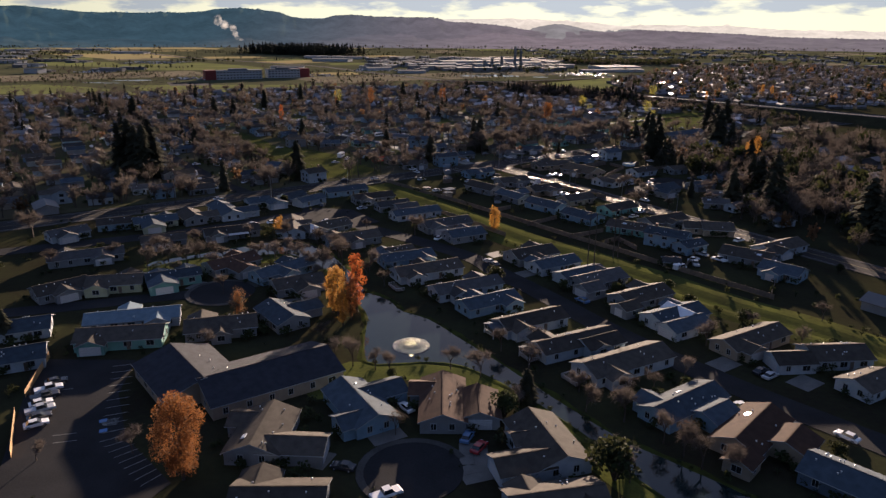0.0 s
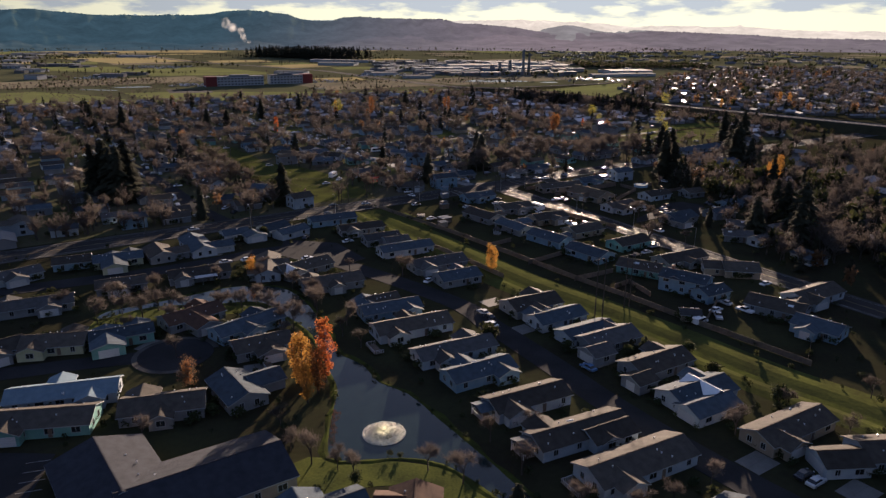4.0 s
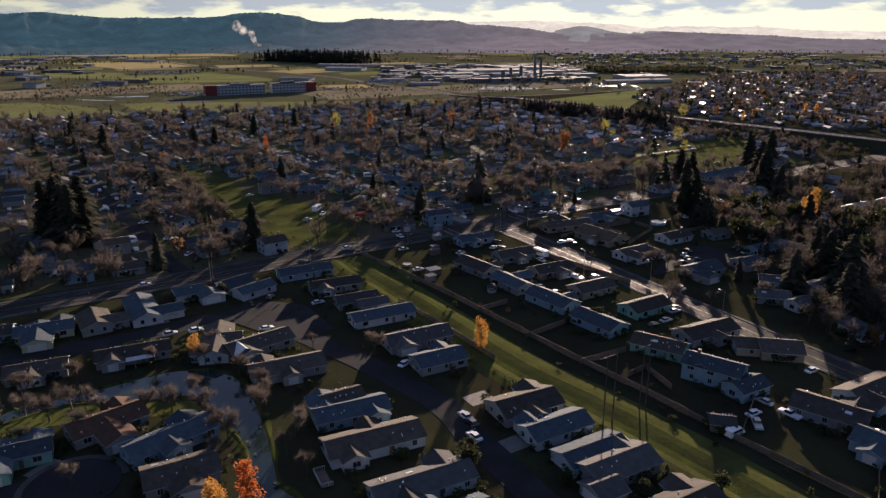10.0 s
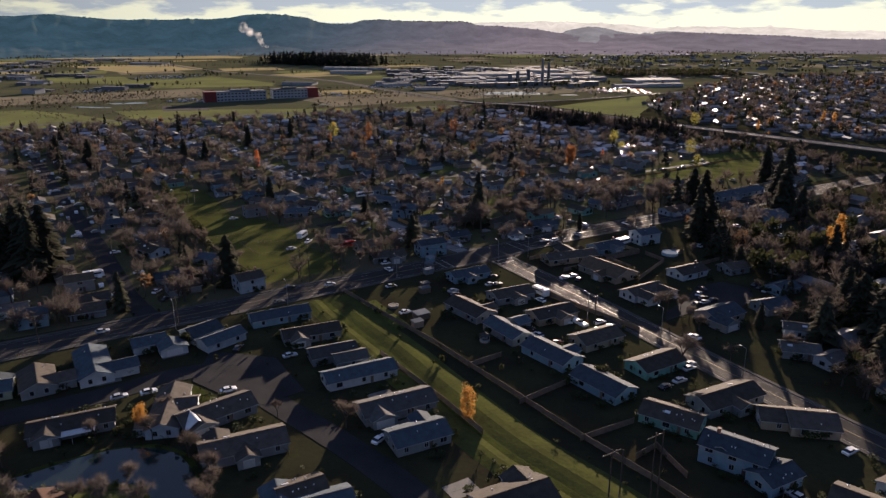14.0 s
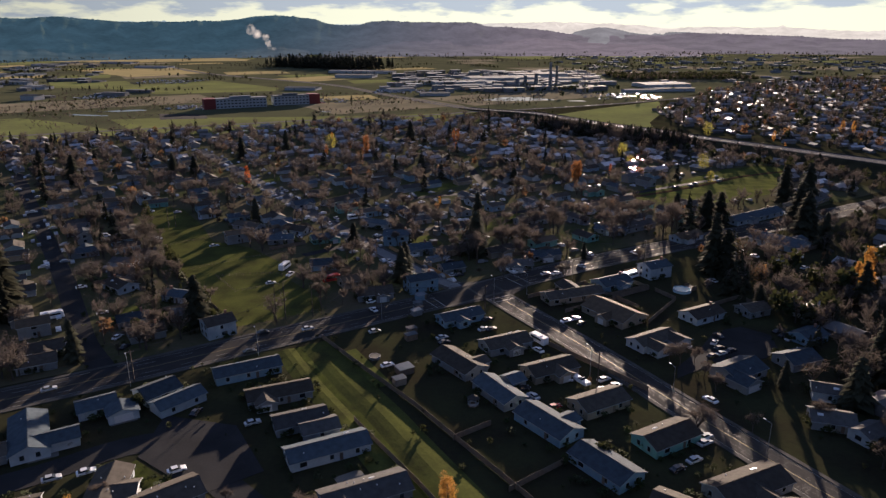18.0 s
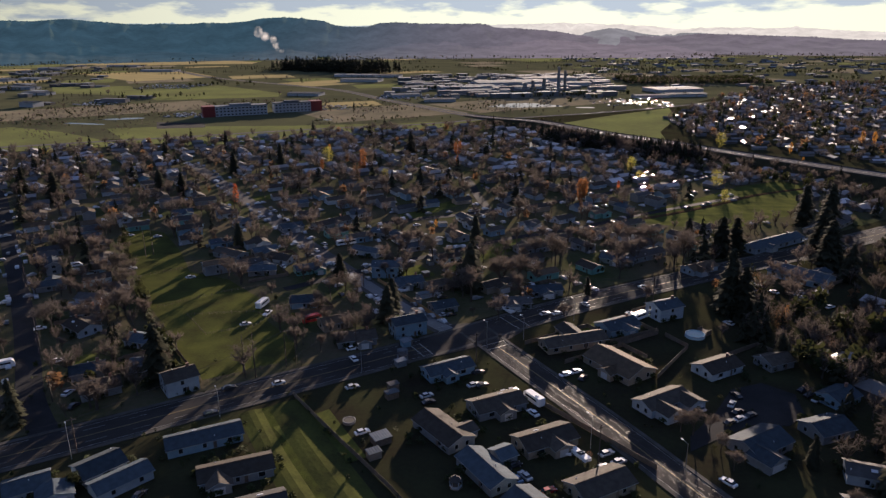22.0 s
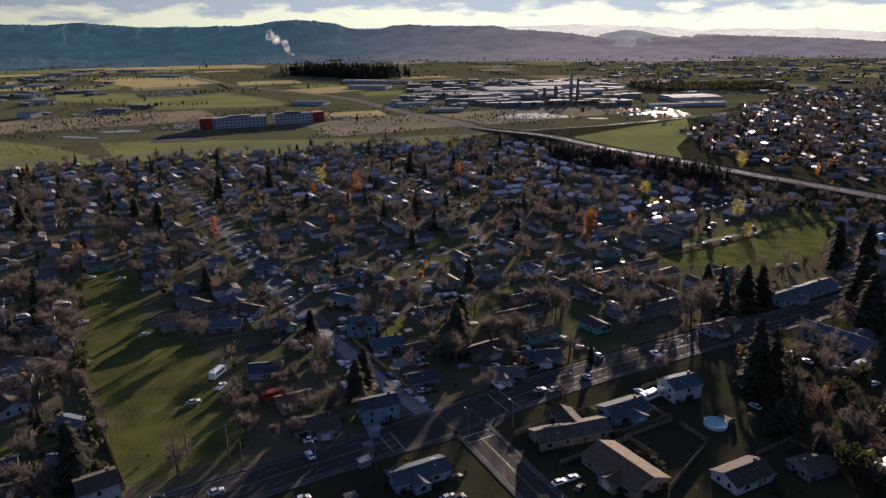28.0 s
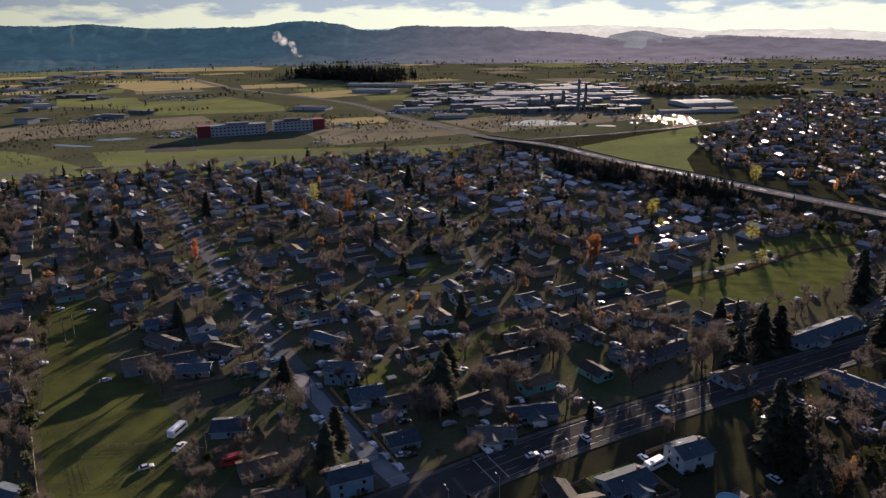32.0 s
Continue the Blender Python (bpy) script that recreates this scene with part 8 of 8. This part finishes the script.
shed(-7.4, 329.5, 34.5, 5.0, 4.0, M_METALROOF, M_WOOD, "small shed with a pale ribbed metal roof")
shed(103, 418, 34, 6, 3.5, M_METALROOF, WALL["white"], "white outbuilding beside the pool")
shed(60, 322, 34, 3.6, 2.6, M_METALROOF, WALL["tan"], "small bright roofed garden shed")
shed(65, 520, 20, 5, 4, M_METALROOF, WALL["white"], "small shed with a bright roof")
shed(118, 556, 20, 5, 4, M_METALROOF, WALL["white"], "small shed with a bright roof")
shed(-112, 392, 34, 3, 3, M_METALROOF, WALL["blue"], "small shed with a pale blue roof")
shed(-25, 441, 34, 8, 3, M_METALROOF, WALL["white"], "long shed with a bright metal roof")

tramp = tagged(new("trampoline"), "round garden trampoline with dark mat", "trampoline")
ring_wall("frame", 1.9, 0.9, M_STEEL, tramp)
bm = bmesh.new()
bmesh.ops.create_circle(bm, cap_ends=True, segments=20, radius=1.75)
part("mat", bm, M_TYRE, tramp).location = (0, 0, 0.85)
tramp.location = (-8.3, 339.1, 0)


def awning(x, y, a, l, w, label="long white metal awning over a home's porch"):
    o = tagged(new("awning"), label, "awning", "awnings")
    bm = bmesh.new()
    n = int(l / 0.8)
    for i in range(n):
        box(bm, -l / 2 + i * l / n, -w / 2, 2.5 + 0.03 * (i % 2), -l / 2 + (i + 0.98) * l / n, w / 2, 2.56 + 0.03 * (i % 2))
    part("sheet", bm, M_GARAGE, o)
    for sx in (-1, 0, 1):
        bm = bmesh.new()
        box(bm, -0.06, -0.06, 0, 0.06, 0.06, 2.5)
        part("post", bm, M_TRIM, o).location = (sx * l / 2.1, -w / 2.2, 0)
    o.matrix_world = at(x, y, a)


awning(-77.5, 248.5, 27, 10.5, 3.0)

# ---- drives before the garages ----
def drive(x, y, a, l=7.0, w=5.4):
    bm = bmesh.new()
    for i in range(2):
        box(bm, -w / 2 + i * w / 2 + 0.02, 0, -0.1, -w / 2 + (i + 1) * w / 2 - 0.02, l, 0.045 + 0.002 * i)
    ob = tagged(link("driveway", bm, M_CONC), "pale concrete driveway before a garage", "driveway", kind="structure")
    ob.matrix_world = at(x, y, a)


for x, y, a in ((-14, 117, -60), (-27, 112, -110), (6, 116, 180), (10, 108, 110), (59, 122, -55), (66, 122, -55), (70, 152, 124), (85, 143, 124), (63, 182, 124), (48, 196, 124), (29, 215, 124), (22, 236, 124), (8, 262, 124), (-1, 276, 124), (-12, 292, 124), (-64, 303, -56), (-76, 296, -56), (-88, 278, -56), (-62, 207, -60), (-44, 190, 200), (-76, 197, -20)):
    drive(x, y, a)


# ---- railed decks ----
def deck(x, y, a, l, d, roofed=True):
    o = tagged(new("porch"), "small wooden porch with white railings" + (" and a gabled roof" if roofed else ""), "porch", "railed porches")
    bm = bmesh.new()
    box(bm, -l / 2, 0, 0.0, l / 2, 0.28, 0.06)
    board = mesh_of("board", bm, M_WOOD)
    for i in range(int(d / 0.3)):
        share("board", board, o, pose(0, i * 0.3, 0.5))
    bm = bmesh.new()
    box(bm, -0.03, -0.03, 0.0, 0.03, 0.03, 0.9)
    baluster = mesh_of("baluster", bm, M_GARAGE)
    for x0, y0, x1, y1 in ((-l / 2, 0, -l / 2, d), (-l / 2, d, l / 2, d), (l / 2, 0, l / 2, d)):
        bm = bmesh.new()
        box(bm, min(x0, x1) - 0.05, min(y0, y1) - 0.05, 1.42, max(x0, x1) + 0.05, max(y0, y1) + 0.05, 1.5)
        rail = part("railing", bm, M_GARAGE, o)
        n = max(3, int(math.hypot(x1 - x0, y1 - y0) / 0.45))
        for i in range(n + 1):
            share("baluster", baluster, rail, pose(x0 + (x1 - x0) * i / n, y0 + (y1 - y0) * i / n, 0.54))
    if roofed:
        for s in (-1, 1):
            bm = bmesh.new()
            box(bm, s * l / 2 - 0.07, d - 0.12, 0.0, s * l / 2 + 0.07, d + 0.02, 2.7)
            part("post", bm, M_GARAGE, o)
        bm = bmesh.new()
        v = [bm.verts.new(p) for q in (-0.2, d + 0.3) for p in ((-l / 2 - 0.3, q, 2.65), (0, q, 3.4), (l / 2 + 0.3, q, 2.65))]
        for f in ((0, 1, 4, 3), (1, 2, 5, 4), (0, 3, 5, 2), (0, 2, 1), (3, 4, 5)):
            bm.faces.new([v[i] for i in f])
        part("roof", bm, ROOF["slate"], o)
    o.matrix_world = at(x, y, a)


for x, y, a, l, d, roofed in ((22.3, 152.6, 117, 4.5, 3.0, True), (14.6, 166.6, 118, 4.5, 3.0, True), (8.5, 182, 118, 6.0, 2.5, False), (-13.0, 199, 118, 6, 2.5, False), (-38.5, 188, 120, 6, 2.2, False), (30.5, 141.0, 119, 5, 2.5, False)):
    deck(x, y, a, l, d, roofed)

# ---- fenced back yards and sheds beyond the main road ----
lots = random.Random(77)
fenced = 0
for bx, by, br in BUILT[70:190]:
    if not (-190 < bx < 190 and 340 < by < 600) or inside(bx, by, FIELD) or fenced > 34:
        continue
    fenced += 1
    d, w = UX * (br + 3.0), VX * lots.uniform(9, 13) * lots.choice((-1, 1))
    c = Vector((bx, by))
    corners = [tuple(c + d), tuple(c + d + w), tuple(c - d + w)]
    if all(clear(*p, 0.6) and free(*p, -2.0) for p in corners):
        fence("wood", *corners)
        if lots.random() < 0.7:
            p = c + w * 0.85 + d * lots.uniform(-0.6, 0.6)
            if free(p.x, p.y, -1.5):
                shed(p.x, p.y, 34.5 + lots.choice((0, 90)), lots.uniform(2.6, 4.0), 2.4, lots.choice((M_METALROOF, ROOF["grey"])), lots.choice((WALL["grey"], M_WOOD)), "small garden shed in a fenced back yard")
